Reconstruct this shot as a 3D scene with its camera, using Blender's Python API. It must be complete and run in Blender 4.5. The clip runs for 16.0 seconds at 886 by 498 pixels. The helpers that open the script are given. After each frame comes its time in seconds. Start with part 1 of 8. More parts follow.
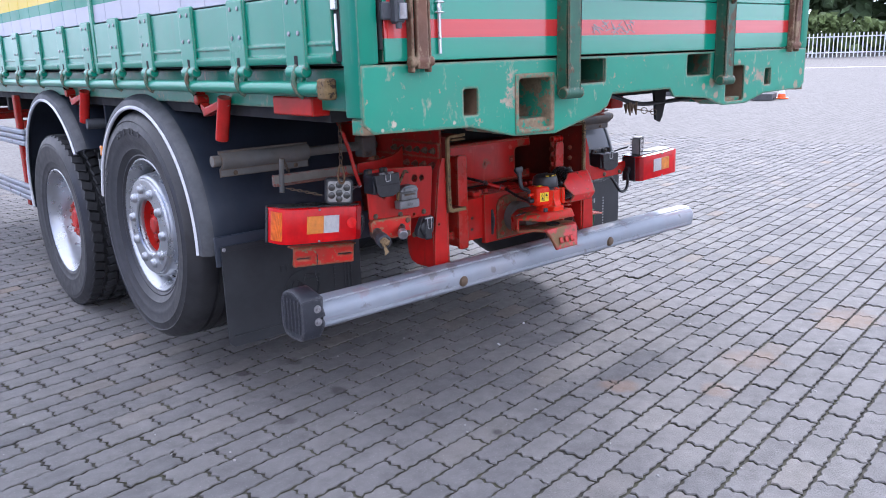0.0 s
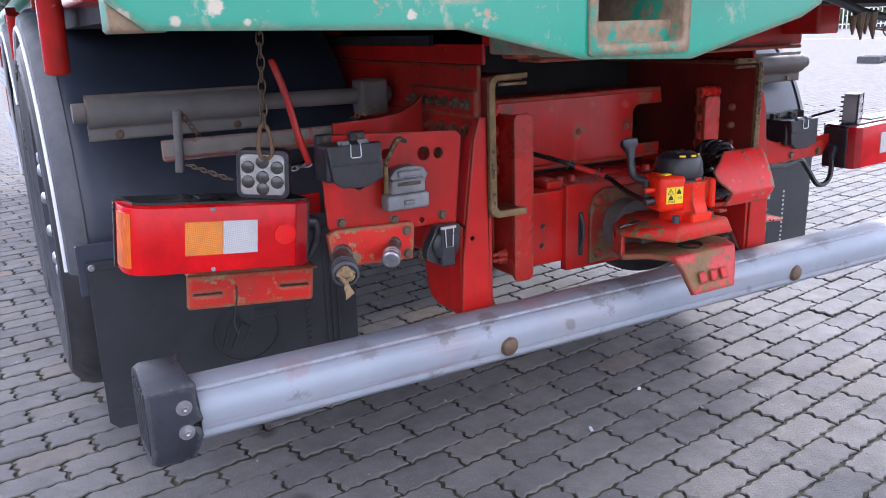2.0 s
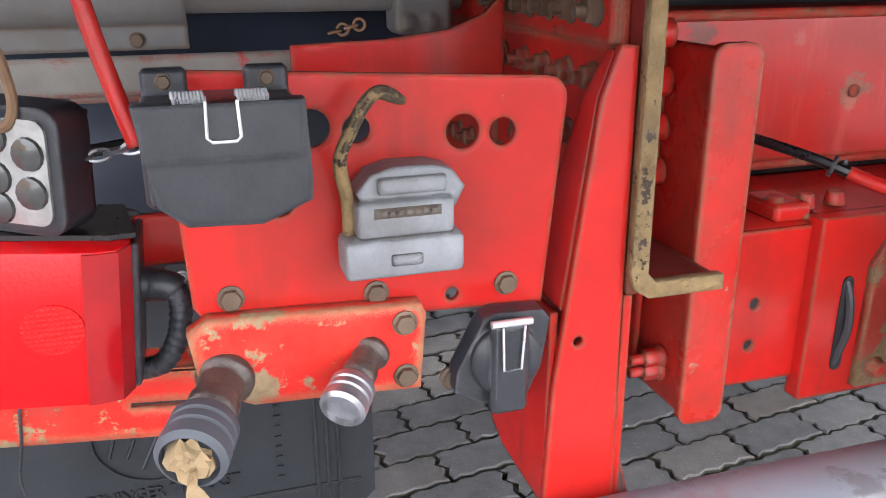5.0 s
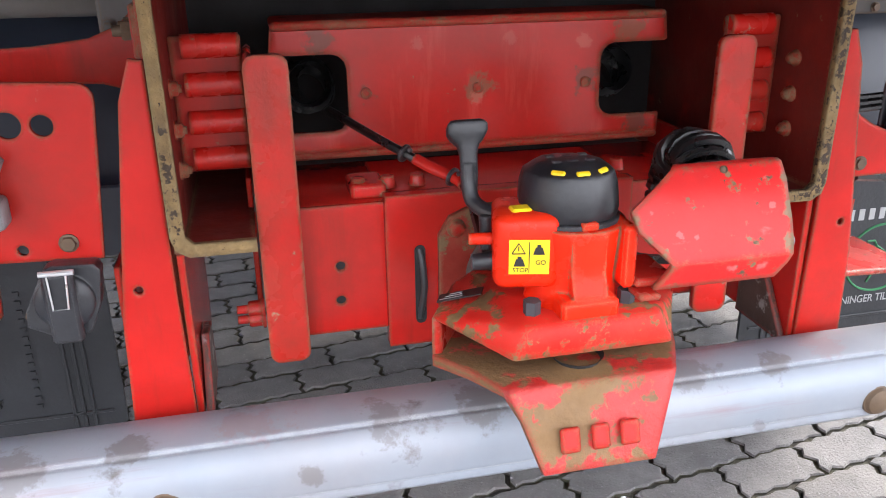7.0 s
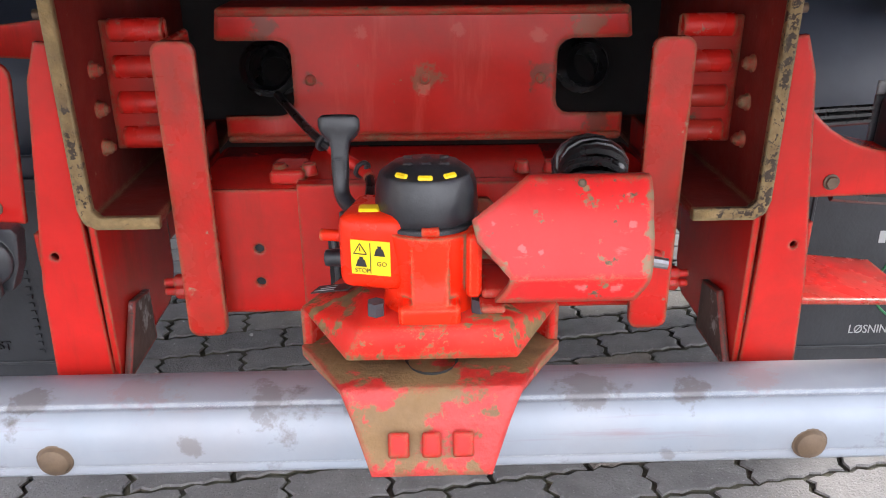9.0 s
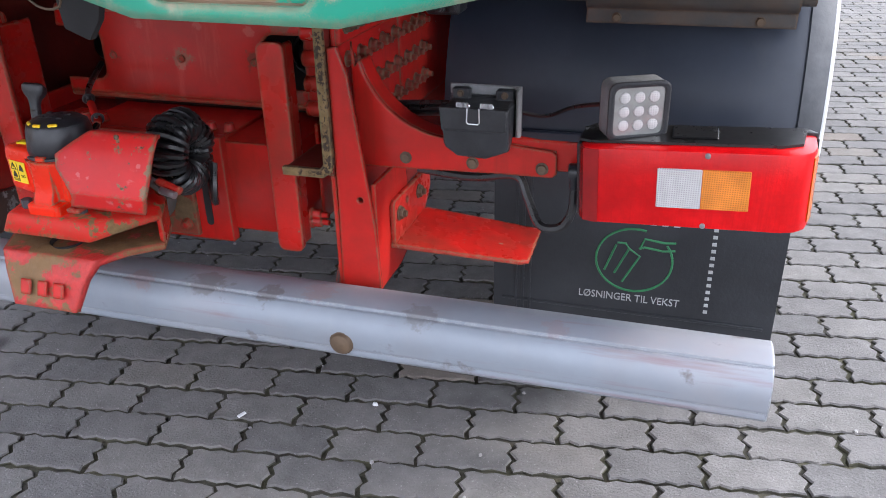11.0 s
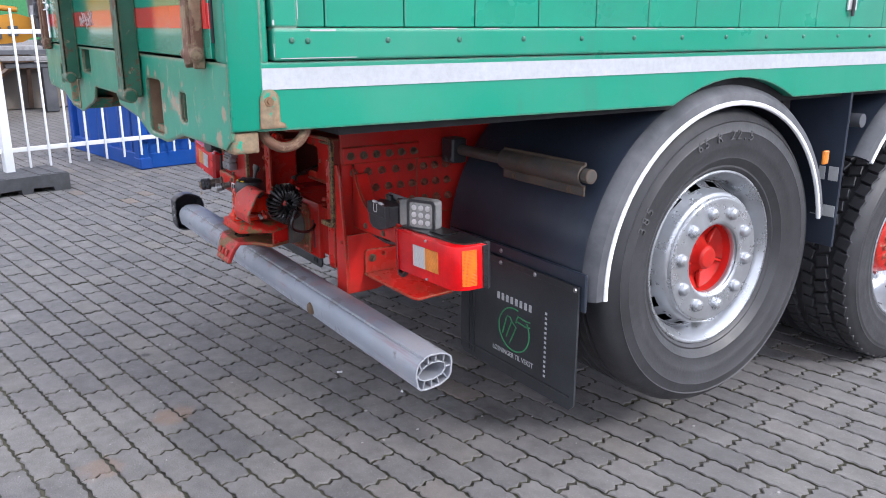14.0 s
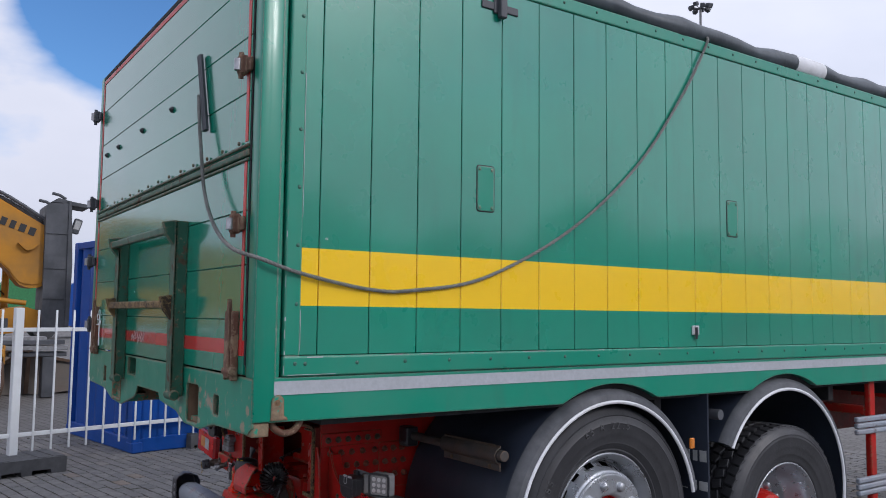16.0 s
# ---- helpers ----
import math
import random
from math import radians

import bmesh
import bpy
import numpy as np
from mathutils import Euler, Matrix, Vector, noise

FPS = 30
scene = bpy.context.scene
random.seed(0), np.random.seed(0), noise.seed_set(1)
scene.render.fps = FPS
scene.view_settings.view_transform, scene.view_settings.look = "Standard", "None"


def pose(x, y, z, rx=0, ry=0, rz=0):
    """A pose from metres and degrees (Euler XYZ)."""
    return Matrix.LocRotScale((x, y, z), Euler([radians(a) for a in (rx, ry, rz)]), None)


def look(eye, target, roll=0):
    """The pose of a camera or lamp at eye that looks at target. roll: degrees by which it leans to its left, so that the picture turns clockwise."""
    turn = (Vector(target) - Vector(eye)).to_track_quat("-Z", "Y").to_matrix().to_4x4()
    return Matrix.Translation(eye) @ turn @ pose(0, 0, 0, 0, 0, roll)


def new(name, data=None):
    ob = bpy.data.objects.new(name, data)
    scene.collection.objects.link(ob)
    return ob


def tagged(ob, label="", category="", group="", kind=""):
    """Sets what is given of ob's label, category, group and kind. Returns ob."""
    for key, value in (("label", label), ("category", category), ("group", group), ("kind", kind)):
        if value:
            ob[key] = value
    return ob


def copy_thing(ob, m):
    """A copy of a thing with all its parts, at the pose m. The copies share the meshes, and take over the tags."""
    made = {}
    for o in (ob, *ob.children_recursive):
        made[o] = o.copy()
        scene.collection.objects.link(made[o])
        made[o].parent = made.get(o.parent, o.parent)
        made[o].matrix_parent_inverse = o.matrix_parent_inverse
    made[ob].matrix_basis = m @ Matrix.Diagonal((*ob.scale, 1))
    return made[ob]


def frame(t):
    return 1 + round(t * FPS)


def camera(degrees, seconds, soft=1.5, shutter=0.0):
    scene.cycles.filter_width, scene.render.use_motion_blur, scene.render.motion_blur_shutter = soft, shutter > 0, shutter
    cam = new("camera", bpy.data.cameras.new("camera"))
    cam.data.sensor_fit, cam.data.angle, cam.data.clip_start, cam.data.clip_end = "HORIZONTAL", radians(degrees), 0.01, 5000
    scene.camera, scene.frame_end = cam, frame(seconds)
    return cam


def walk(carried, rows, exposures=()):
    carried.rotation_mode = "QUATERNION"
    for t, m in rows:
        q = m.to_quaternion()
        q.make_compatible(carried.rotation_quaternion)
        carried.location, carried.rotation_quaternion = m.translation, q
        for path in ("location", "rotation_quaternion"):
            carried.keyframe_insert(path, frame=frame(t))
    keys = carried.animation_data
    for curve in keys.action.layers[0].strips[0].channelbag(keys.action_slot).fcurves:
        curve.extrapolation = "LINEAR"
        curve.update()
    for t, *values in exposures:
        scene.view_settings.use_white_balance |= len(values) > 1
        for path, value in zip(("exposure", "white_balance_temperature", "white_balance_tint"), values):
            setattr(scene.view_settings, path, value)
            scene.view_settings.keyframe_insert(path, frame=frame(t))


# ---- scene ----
cam = camera(57.8, 16.0, 0.95)
PATH = [
    (0, (-2.549, -2.34, 1.385), (-1.291, -0.859, 0.912), -1.8),
    (0.5, (-2.261, -2.141, 1.32), (-1.016, -0.666, 0.797), -1.7),
    (1, (-1.936, -1.929, 1.269), (-0.767, -0.397, 0.735), -2.0),
    (1.5, (-1.654, -1.655, 1.214), (-0.578, -0.053, 0.69), -1.9),
    (2, (-1.386, -1.378, 1.166), (-0.449, 0.307, 0.635), -1.8),
    (2.5, (-1.183, -1.074, 1.141), (-0.375, 0.676, 0.607), -1.5),
    (3, (-1.0, -0.805, 1.107), (-0.257, 0.963, 0.54), -0.5),
    (3.5, (-0.871, -0.555, 1.036), (-0.177, 1.216, 0.417), -0.0),
    (3.7, (-0.831, -0.469, 1.013), (-0.155, 1.304, 0.381), -0.2),
    (5.8, (-0.748, -0.582, 1.07), (-0.281, 1.243, 0.396), -0.2),
    (6, (-0.692, -0.629, 1.078), (-0.233, 1.196, 0.403), -0.2),
    (6.5, (-0.514, -0.74, 1.088), (-0.075, 1.092, 0.416), -0.6),
    (7, (-0.32, -0.811, 1.097), (0.096, 1.004, 0.366), -0.7),
    (7.5, (-0.199, -0.837, 1.081), (0.166, 0.943, 0.246), -0.4),
    (8, (-0.112, -0.821, 1.044), (0.026, 0.999, 0.224), -1.4),
    (8.5, (-0.041, -0.778, 1.054), (0.062, 1.054, 0.258), -0.9),
    (9, (-0.009, -0.838, 1.116), (0.044, 1.002, 0.332), -0.3),
    (9.5, (0.12, -0.974, 1.198), (0.117, 0.813, 0.299), 0.4),
    (10, (0.326, -1.076, 1.255), (0.24, 0.663, 0.271), 0.1),
    (10.2, (0.458, -1.086, 1.25), (0.336, 0.651, 0.267), -0.0),
    (12.3, (1.917, -1.107, 1.322), (0.519, 0.193, 0.724), -1.9),
    (12.5, (2.055, -1.133, 1.333), (0.6, 0.106, 0.745), -1.8),
    (13, (2.361, -1.119, 1.331), (0.883, 0.089, 0.735), -1.0),
    (13.5, (2.666, -1.004, 1.365), (1.161, 0.163, 0.756), -0.3),
    (14, (2.937, -1.069, 1.437), (1.325, -0.015, 0.901), 0.1),
    (14.5, (3.137, -1.211, 1.506), (1.458, -0.156, 1.25), -0.0),
    (15, (3.34, -1.351, 1.531), (1.634, -0.307, 1.529), 0.2),
    (15.5, (3.581, -1.426, 1.556), (1.883, -0.377, 1.69), 0.6),
    (16, (3.786, -1.501, 1.575), (2.144, -0.371, 1.738), 0.6),
]
EXPOSURES = [(0, 0.62, 5580, 19), (0.5, 0.62, 5560, 20), (1.5, 0.74, 5600, 20), (2, 0.90, 5700, 20), (2.5, 1.36, 5780, 18), (3, 1.62, 5880, 14), (3.5, 2.06, 6080, 12), (6, 2.16, 6280, 12), (7, 1.72, 6350, 13), (8.5, 1.50, 6350, 13), (9.5, 1.80, 6380, 13), (10, 1.48, 6250, 13), (12.5, 0.58, 5880, 15), (14, 0.42, 5950, 15), (15, -0.62, 5880, 15), (16, -0.92, 5880, 16)]
walk(cam, [(t, look(eye, target, roll)) for t, eye, target, roll in PATH], EXPOSURES)

# ---- world, sun, exposure ----
SUN_EL, SUN_AZ = radians(32), radians(63)   # azimuth from +y towards +x
world = bpy.data.worlds.new("sky")
scene.world = world
world.use_nodes = True
wt = world.node_tree
wt.nodes.clear()
w_out = wt.nodes.new("ShaderNodeOutputWorld")
w_bg = wt.nodes.new("ShaderNodeBackground")
w_sky = wt.nodes.new("ShaderNodeTexSky")
w_sky.sky_type = "NISHITA"
w_sky.sun_disc = False
w_sky.sun_elevation, w_sky.sun_rotation = SUN_EL, SUN_AZ
w_tc = wt.nodes.new("ShaderNodeTexCoord")
w_n = wt.nodes.new("ShaderNodeTexNoise")
w_n.inputs["Scale"].default_value = 1.35
w_n.inputs["Detail"].default_value = 7
w_n.inputs["Roughness"].default_value = 0.55
w_map = wt.nodes.new("ShaderNodeMapping")
w_map.inputs["Scale"].default_value = (1, 1, 2.2)
w_map.inputs["Location"].default_value = (0.35, 0.1, 0.0)
w_ramp = wt.nodes.new("ShaderNodeValToRGB")
w_ramp.color_ramp.elements[0].position, w_ramp.color_ramp.elements[0].color = 0.36, (0, 0, 0, 1)
w_ramp.color_ramp.elements[1].position, w_ramp.color_ramp.elements[1].color = 0.47, (1, 1, 1, 1)
w_mix = wt.nodes.new("ShaderNodeMix")
w_mix.data_type = "RGBA"
w_cl = wt.nodes.new("ShaderNodeValToRGB")
w_cl.color_ramp.elements[0].position, w_cl.color_ramp.elements[0].color = 0.36, (11.6, 11.6, 11.9, 1)
w_cl.color_ramp.elements[1].position, w_cl.color_ramp.elements[1].color = 0.75, (8.6, 8.9, 9.5, 1)
wt.links.new(w_tc.outputs["Generated"], w_map.inputs["Vector"])
wt.links.new(w_map.outputs[0], w_n.inputs["Vector"])
# a clear gap in the clouds over the yard behind the fence
w_gap = wt.nodes.new("ShaderNodeVectorMath")
w_gap.operation = "DOT_PRODUCT"
w_gap.inputs[1].default_value = Vector((-0.90, 0.25, 0.385)).normalized()
w_gr = wt.nodes.new("ShaderNodeMapRange")
w_gr.interpolation_type = "SMOOTHSTEP"
w_gr.inputs["From Min"].default_value, w_gr.inputs["From Max"].default_value = 0.980, 0.998
w_gr.inputs["To Min"].default_value, w_gr.inputs["To Max"].default_value = 0.06, -0.26
w_sum = wt.nodes.new("ShaderNodeMath")
w_sum.operation = "ADD"
wt.links.new(w_tc.outputs["Generated"], w_gap.inputs[0])
wt.links.new(w_gap.outputs["Value"], w_gr.inputs["Value"])
wt.links.new(w_n.outputs["Fac"], w_sum.inputs[0])
wt.links.new(w_gr.outputs["Result"], w_sum.inputs[1])
wt.links.new(w_sum.outputs[0], w_ramp.inputs["Fac"])
wt.links.new(w_sum.outputs[0], w_cl.inputs["Fac"])
wt.links.new(w_ramp.outputs["Color"], w_mix.inputs["Factor"])
w_blue = wt.nodes.new("ShaderNodeVectorMath")
w_blue.operation = "MULTIPLY"
w_blue.inputs[1].default_value = (1.0, 1.5, 1.9)
wt.links.new(w_sky.outputs["Color"], w_blue.inputs[0])
wt.links.new(w_blue.outputs["Vector"], w_mix.inputs["A"])
# the cloud layer is brighter towards the sun
w_dot = wt.nodes.new("ShaderNodeVectorMath")
w_dot.operation = "DOT_PRODUCT"
w_dot.inputs[1].default_value = (math.sin(SUN_AZ) * math.cos(SUN_EL), math.cos(SUN_AZ) * math.cos(SUN_EL), math.sin(SUN_EL))
w_glow = wt.nodes.new("ShaderNodeMapRange")
w_glow.inputs["From Min"].default_value, w_glow.inputs["From Max"].default_value = -1.0, 1.0
w_glow.inputs["To Min"].default_value, w_glow.inputs["To Max"].default_value = 0.95, 1.60
w_mul = wt.nodes.new("ShaderNodeVectorMath")
w_mul.operation = "SCALE"
wt.links.new(w_tc.outputs["Generated"], w_dot.inputs[0])
wt.links.new(w_dot.outputs["Value"], w_glow.inputs["Value"])
wt.links.new(w_cl.outputs["Color"], w_mul.inputs[0])
wt.links.new(w_glow.outputs["Result"], w_mul.inputs["Scale"])
wt.links.new(w_mul.outputs["Vector"], w_mix.inputs["B"])
wt.links.new(w_mix.outputs["Result"], w_bg.inputs["Color"])
wt.links.new(w_bg.outputs[0], w_out.inputs["Surface"])
w_bg.inputs["Strength"].default_value = 0.125

sun_data = bpy.data.lights.new("sun", "SUN")
sun_data.energy, sun_data.angle, sun_data.color = 2.3, radians(11), (1.0, 0.93, 0.82)
sun = new("sun", sun_data)
sun_dir = Vector((math.sin(SUN_AZ) * math.cos(SUN_EL), math.cos(SUN_AZ) * math.cos(SUN_EL), math.sin(SUN_EL)))
sun.matrix_world = look(sun_dir * 40, (0, 0, 0))


# ---- materials ----
def mat(name, base, rough=0.5, metal=0.0, var=0.12, scale=8.0, bump=0.0, bscale=60.0, wear=None, wear_at=0.62,
        wear_scale=6.0, wear_rough=0.85, dirt=None, dirt_amt=0.3, dirt_scale=2.0, coat=0.0, spec=0.5, wear_soft=0.03,
        edge=None, edge_at=0.72, edge_r=0.006, speck=None, speck_at=0.66, speck_scale=70.0, grain=None, grain_col=None, grain_at=0.56, grain_amt=0.5):
    """A procedural surface: base colour with two scales of variation, patches of wear with an edge, soft dirt, fine relief."""
    m = bpy.data.materials.new(name)
    m.use_nodes = True
    nt = m.node_tree
    p = nt.nodes["Principled BSDF"]
    p.inputs["Metallic"].default_value = metal
    p.inputs["Coat Weight"].default_value = coat
    p.inputs["Coat Roughness"].default_value = 0.10
    p.inputs["Specular IOR Level"].default_value = spec
    geo = nt.nodes.new("ShaderNodeNewGeometry")
    co = geo.outputs["Position"]

    def noise_at(s, detail=5.0, rgh=0.6):
        n = nt.nodes.new("ShaderNodeTexNoise")
        n.inputs["Scale"].default_value, n.inputs["Detail"].default_value, n.inputs["Roughness"].default_value = s, detail, rgh
        nt.links.new(co, n.inputs["Vector"])
        return n.outputs["Fac"]

    def ramp(src, a, b, ca=(0, 0, 0, 1), cb=(1, 1, 1, 1)):
        r = nt.nodes.new("ShaderNodeValToRGB")
        r.color_ramp.elements[0].position, r.color_ramp.elements[0].color = a, ca
        r.color_ramp.elements[1].position, r.color_ramp.elements[1].color = b, cb
        nt.links.new(src, r.inputs["Fac"])
        return r.outputs["Color"]

    def mix(f, a, b):
        x = nt.nodes.new("ShaderNodeMix")
        x.data_type = "RGBA"
        for key, v in (("Factor", f), ("A", a), ("B", b)):
            if isinstance(v, (tuple, float, int)):
                x.inputs[key].default_value = v
            else:
                nt.links.new(v, x.inputs[key])
        return x.outputs["Result"]

    lo = tuple(c * (1 - var) for c in base) + (1,)
    hi = tuple(min(1, c * (1 + var)) for c in base) + (1,)
    col = ramp(noise_at(scale), 0.3, 0.7, lo, hi)
    fine = ramp(noise_at(scale * 9, 3), 0.25, 0.75)
    col = mix(mix(0.25 * min(1, var * 4), (0, 0, 0, 1), fine), col, lo)
    rgh = None
    if dirt:
        d = ramp(noise_at(dirt_scale, 8, 0.65), 0.42, 0.72)
        k = nt.nodes.new("ShaderNodeMath")
        k.operation = "MULTIPLY"
        k.inputs[1].default_value = dirt_amt
        nt.links.new(d, k.inputs[0])
        col = mix(k.outputs[0], col, (*dirt, 1))
    if wear:
        w = ramp(noise_at(wear_scale, 9, 0.68), wear_at, wear_at + wear_soft)
        wc = ramp(noise_at(wear_scale * 5, 4), 0.3, 0.7, tuple(c * 0.6 for c in wear) + (1,), (*wear, 1))
        col = mix(w, col, wc)
        rgh = mix(w, (rough, rough, rough, 1), (wear_rough, wear_rough, wear_rough, 1))
    if grain:
        # streaks: noise drawn out along one axis
        gm_ = nt.nodes.new("ShaderNodeMapping")
        gm_.inputs["Scale"].default_value = grain
        nt.links.new(co, gm_.inputs["Vector"])
        gn = nt.nodes.new("ShaderNodeTexNoise")
        gn.inputs["Scale"].default_value, gn.inputs["Detail"].default_value, gn.inputs["Roughness"].default_value = 1.0, 7, 0.65
        nt.links.new(gm_.outputs[0], gn.inputs["Vector"])
        gk = nt.nodes.new("ShaderNodeMath")
        gk.operation = "MULTIPLY"
        gk.inputs[1].default_value = grain_amt
        nt.links.new(ramp(gn.outputs["Fac"], grain_at, grain_at + 0.14), gk.inputs[0])
        col = mix(gk.outputs[0], col, (*grain_col, 1))
    if speck:
        # rust specks gathered in patches
        sa = nt.nodes.new("ShaderNodeMath")
        sa.operation = "MULTIPLY_ADD"
        sa.inputs[1].default_value = 0.9
        nt.links.new(noise_at(5.0, 3), sa.inputs[0])
        nt.links.new(noise_at(speck_scale, 4, 0.7), sa.inputs[2])
        sf = ramp(sa.outputs[0], speck_at + 0.38, speck_at + 0.42)
        col = mix(sf, col, ramp(noise_at(speck_scale * 0.6, 3), 0.3, 0.7, tuple(c * 0.55 for c in speck) + (1,), (*speck, 1)))
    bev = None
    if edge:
        # paint chipped off along the edges; inner corners, where shade falls, get the tint too
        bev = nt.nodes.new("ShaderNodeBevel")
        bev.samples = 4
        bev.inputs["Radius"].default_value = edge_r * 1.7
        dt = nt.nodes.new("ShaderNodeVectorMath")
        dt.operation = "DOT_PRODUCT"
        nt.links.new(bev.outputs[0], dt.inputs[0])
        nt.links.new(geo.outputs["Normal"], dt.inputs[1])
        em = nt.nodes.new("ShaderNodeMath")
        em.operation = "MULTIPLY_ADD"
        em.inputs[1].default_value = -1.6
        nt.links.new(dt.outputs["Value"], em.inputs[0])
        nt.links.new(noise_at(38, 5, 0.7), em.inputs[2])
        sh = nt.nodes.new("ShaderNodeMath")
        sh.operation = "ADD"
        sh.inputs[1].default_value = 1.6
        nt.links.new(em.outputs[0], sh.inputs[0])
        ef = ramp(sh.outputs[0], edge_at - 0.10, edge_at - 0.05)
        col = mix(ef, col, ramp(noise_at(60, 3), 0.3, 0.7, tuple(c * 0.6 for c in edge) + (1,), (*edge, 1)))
    nt.links.new(col, p.inputs["Base Color"])
    rv = ramp(noise_at(scale * 2.3, 4), 0.3, 0.75, (0.82,) * 3 + (1,), (1.18,) * 3 + (1,))
    mm = nt.nodes.new("ShaderNodeMath")
    mm.operation = "MULTIPLY"
    nt.links.new(rv, mm.inputs[0])
    if rgh:
        nt.links.new(rgh, mm.inputs[1])
    else:
        mm.inputs[1].default_value = rough
    nt.links.new(mm.outputs[0], p.inputs["Roughness"])
    if bump:
        b = nt.nodes.new("ShaderNodeBump")
        b.inputs["Strength"].default_value = bump
        b.inputs["Distance"].default_value = 0.004
        nt.links.new(noise_at(bscale, 4), b.inputs["Height"])
        nt.links.new(b.outputs[0], p.inputs["Normal"])
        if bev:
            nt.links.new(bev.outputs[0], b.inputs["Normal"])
    return m


def stripe_mat(name, base, bands, rough=0.3, coat=0.35):
    """Panel paint with painted bands: rows of (low z, high z, from y, colour)."""
    m = mat(name, base, rough, var=0.10, scale=1.6, bump=0.05, bscale=9, dirt=(0.05, 0.15, 0.115), dirt_amt=0.3, dirt_scale=1.3,
            wear=(0.55, 0.56, 0.5), wear_at=0.70, wear_scale=14, coat=coat, grain=(6, 6, 0.7), grain_col=(0.012, 0.15, 0.10), grain_amt=0.3,
            speck=(0.5, 0.52, 0.48), speck_at=0.785, speck_scale=45)
    nt = m.node_tree
    p = nt.nodes["Principled BSDF"]
    link = p.inputs["Base Color"].links[0]
    col = link.from_socket
    geo = nt.nodes.new("ShaderNodeNewGeometry")
    sep = nt.nodes.new("ShaderNodeSeparateXYZ")
    nt.links.new(geo.outputs["Position"], sep.inputs[0])
    for z0, z1, y0, colour in bands:
        factor = None
        for sock, op, v in (("Z", "GREATER_THAN", z0), ("Z", "LESS_THAN", z1), ("Y", "GREATER_THAN", y0)):
            k = nt.nodes.new("ShaderNodeMath")
            k.operation = op
            k.inputs[1].default_value = v
            nt.links.new(sep.outputs[sock], k.inputs[0])
            if factor is None:
                factor = k.outputs[0]
            else:
                j = nt.nodes.new("ShaderNodeMath")
                j.operation = "MULTIPLY"
                nt.links.new(factor, j.inputs[0])
                nt.links.new(k.outputs[0], j.inputs[1])
                factor = j.outputs[0]
        x = nt.nodes.new("ShaderNodeMix")
        x.data_type = "RGBA"
        nt.links.new(factor, x.inputs["Factor"])
        nt.links.new(col, x.inputs["A"])
        x.inputs["B"].default_value = (*colour, 1)
        col = x.outputs["Result"]
    nt.links.new(col, p.inputs["Base Color"])
    return m


def ribbed(m, pitch, depth=0.4):
    """Fine crossed prism ribs of a lamp glass, in relief and tone."""
    nt = m.node_tree
    p = nt.nodes["Principled BSDF"]
    geo = nt.nodes.new("ShaderNodeNewGeometry")
    ways = []
    for axis in ("X", "Z"):
        w = nt.nodes.new("ShaderNodeTexWave")
        w.bands_direction = axis
        w.inputs["Scale"].default_value = 0.314 / pitch
        nt.links.new(geo.outputs["Position"], w.inputs["Vector"])
        ways.append(w.outputs["Fac"])
    k = nt.nodes.new("ShaderNodeMath")
    k.operation = "MULTIPLY"
    for a, b in enumerate(ways):
        nt.links.new(b, k.inputs[a])
    x = nt.nodes.new("ShaderNodeMix")
    x.data_type, x.blend_type = "RGBA", "MULTIPLY"
    nt.links.new(p.inputs["Base Color"].links[0].from_socket, x.inputs["A"])
    x.inputs["B"].default_value = (0.55, 0.55, 0.55, 1)
    nt.links.new(k.outputs[0], x.inputs["Factor"])
    nt.links.new(x.outputs["Result"], p.inputs["Base Color"])
    b = nt.nodes.new("ShaderNodeBump")
    b.inputs["Strength"].default_value, b.inputs["Distance"].default_value = depth, 0.001
    nt.links.new(k.outputs[0], b.inputs["Height"])
    nt.links.new(b.outputs[0], p.inputs["Normal"])
    return m


GREEN = (0.004, 0.24, 0.15)
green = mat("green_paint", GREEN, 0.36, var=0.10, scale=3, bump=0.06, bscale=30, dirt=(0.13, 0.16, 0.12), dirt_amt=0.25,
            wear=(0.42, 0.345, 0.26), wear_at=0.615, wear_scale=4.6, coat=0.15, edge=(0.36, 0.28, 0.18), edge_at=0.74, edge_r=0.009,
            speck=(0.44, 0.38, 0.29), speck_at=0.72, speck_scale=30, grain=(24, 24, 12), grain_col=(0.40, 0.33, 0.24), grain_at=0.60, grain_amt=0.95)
green_clean = mat("green_paint_clean", GREEN, 0.33, var=0.10, scale=2, bump=0.05, bscale=20, dirt=(0.13, 0.16, 0.13), dirt_amt=0.25,
                  wear=(0.5, 0.5, 0.44), wear_at=0.71, wear_scale=11, coat=0.2, edge=(0.40, 0.40, 0.34), edge_at=0.86, edge_r=0.006,
                  speck=(0.34, 0.34, 0.26), speck_at=0.77, speck_scale=60, grain=(11, 11, 1.4), grain_col=(0.06, 0.15, 0.11), grain_amt=0.35)
pocket_m = mat("rusty_pocket_steel", (0.17, 0.105, 0.062), 0.8, var=0.3, scale=10, bump=0.3, bscale=70, dirt=(0.10, 0.065, 0.04), dirt_amt=0.6, dirt_scale=9,
               wear=GREEN, wear_at=0.60, wear_scale=9, wear_rough=0.5, speck=(0.26, 0.18, 0.11), speck_at=0.68, speck_scale=50)
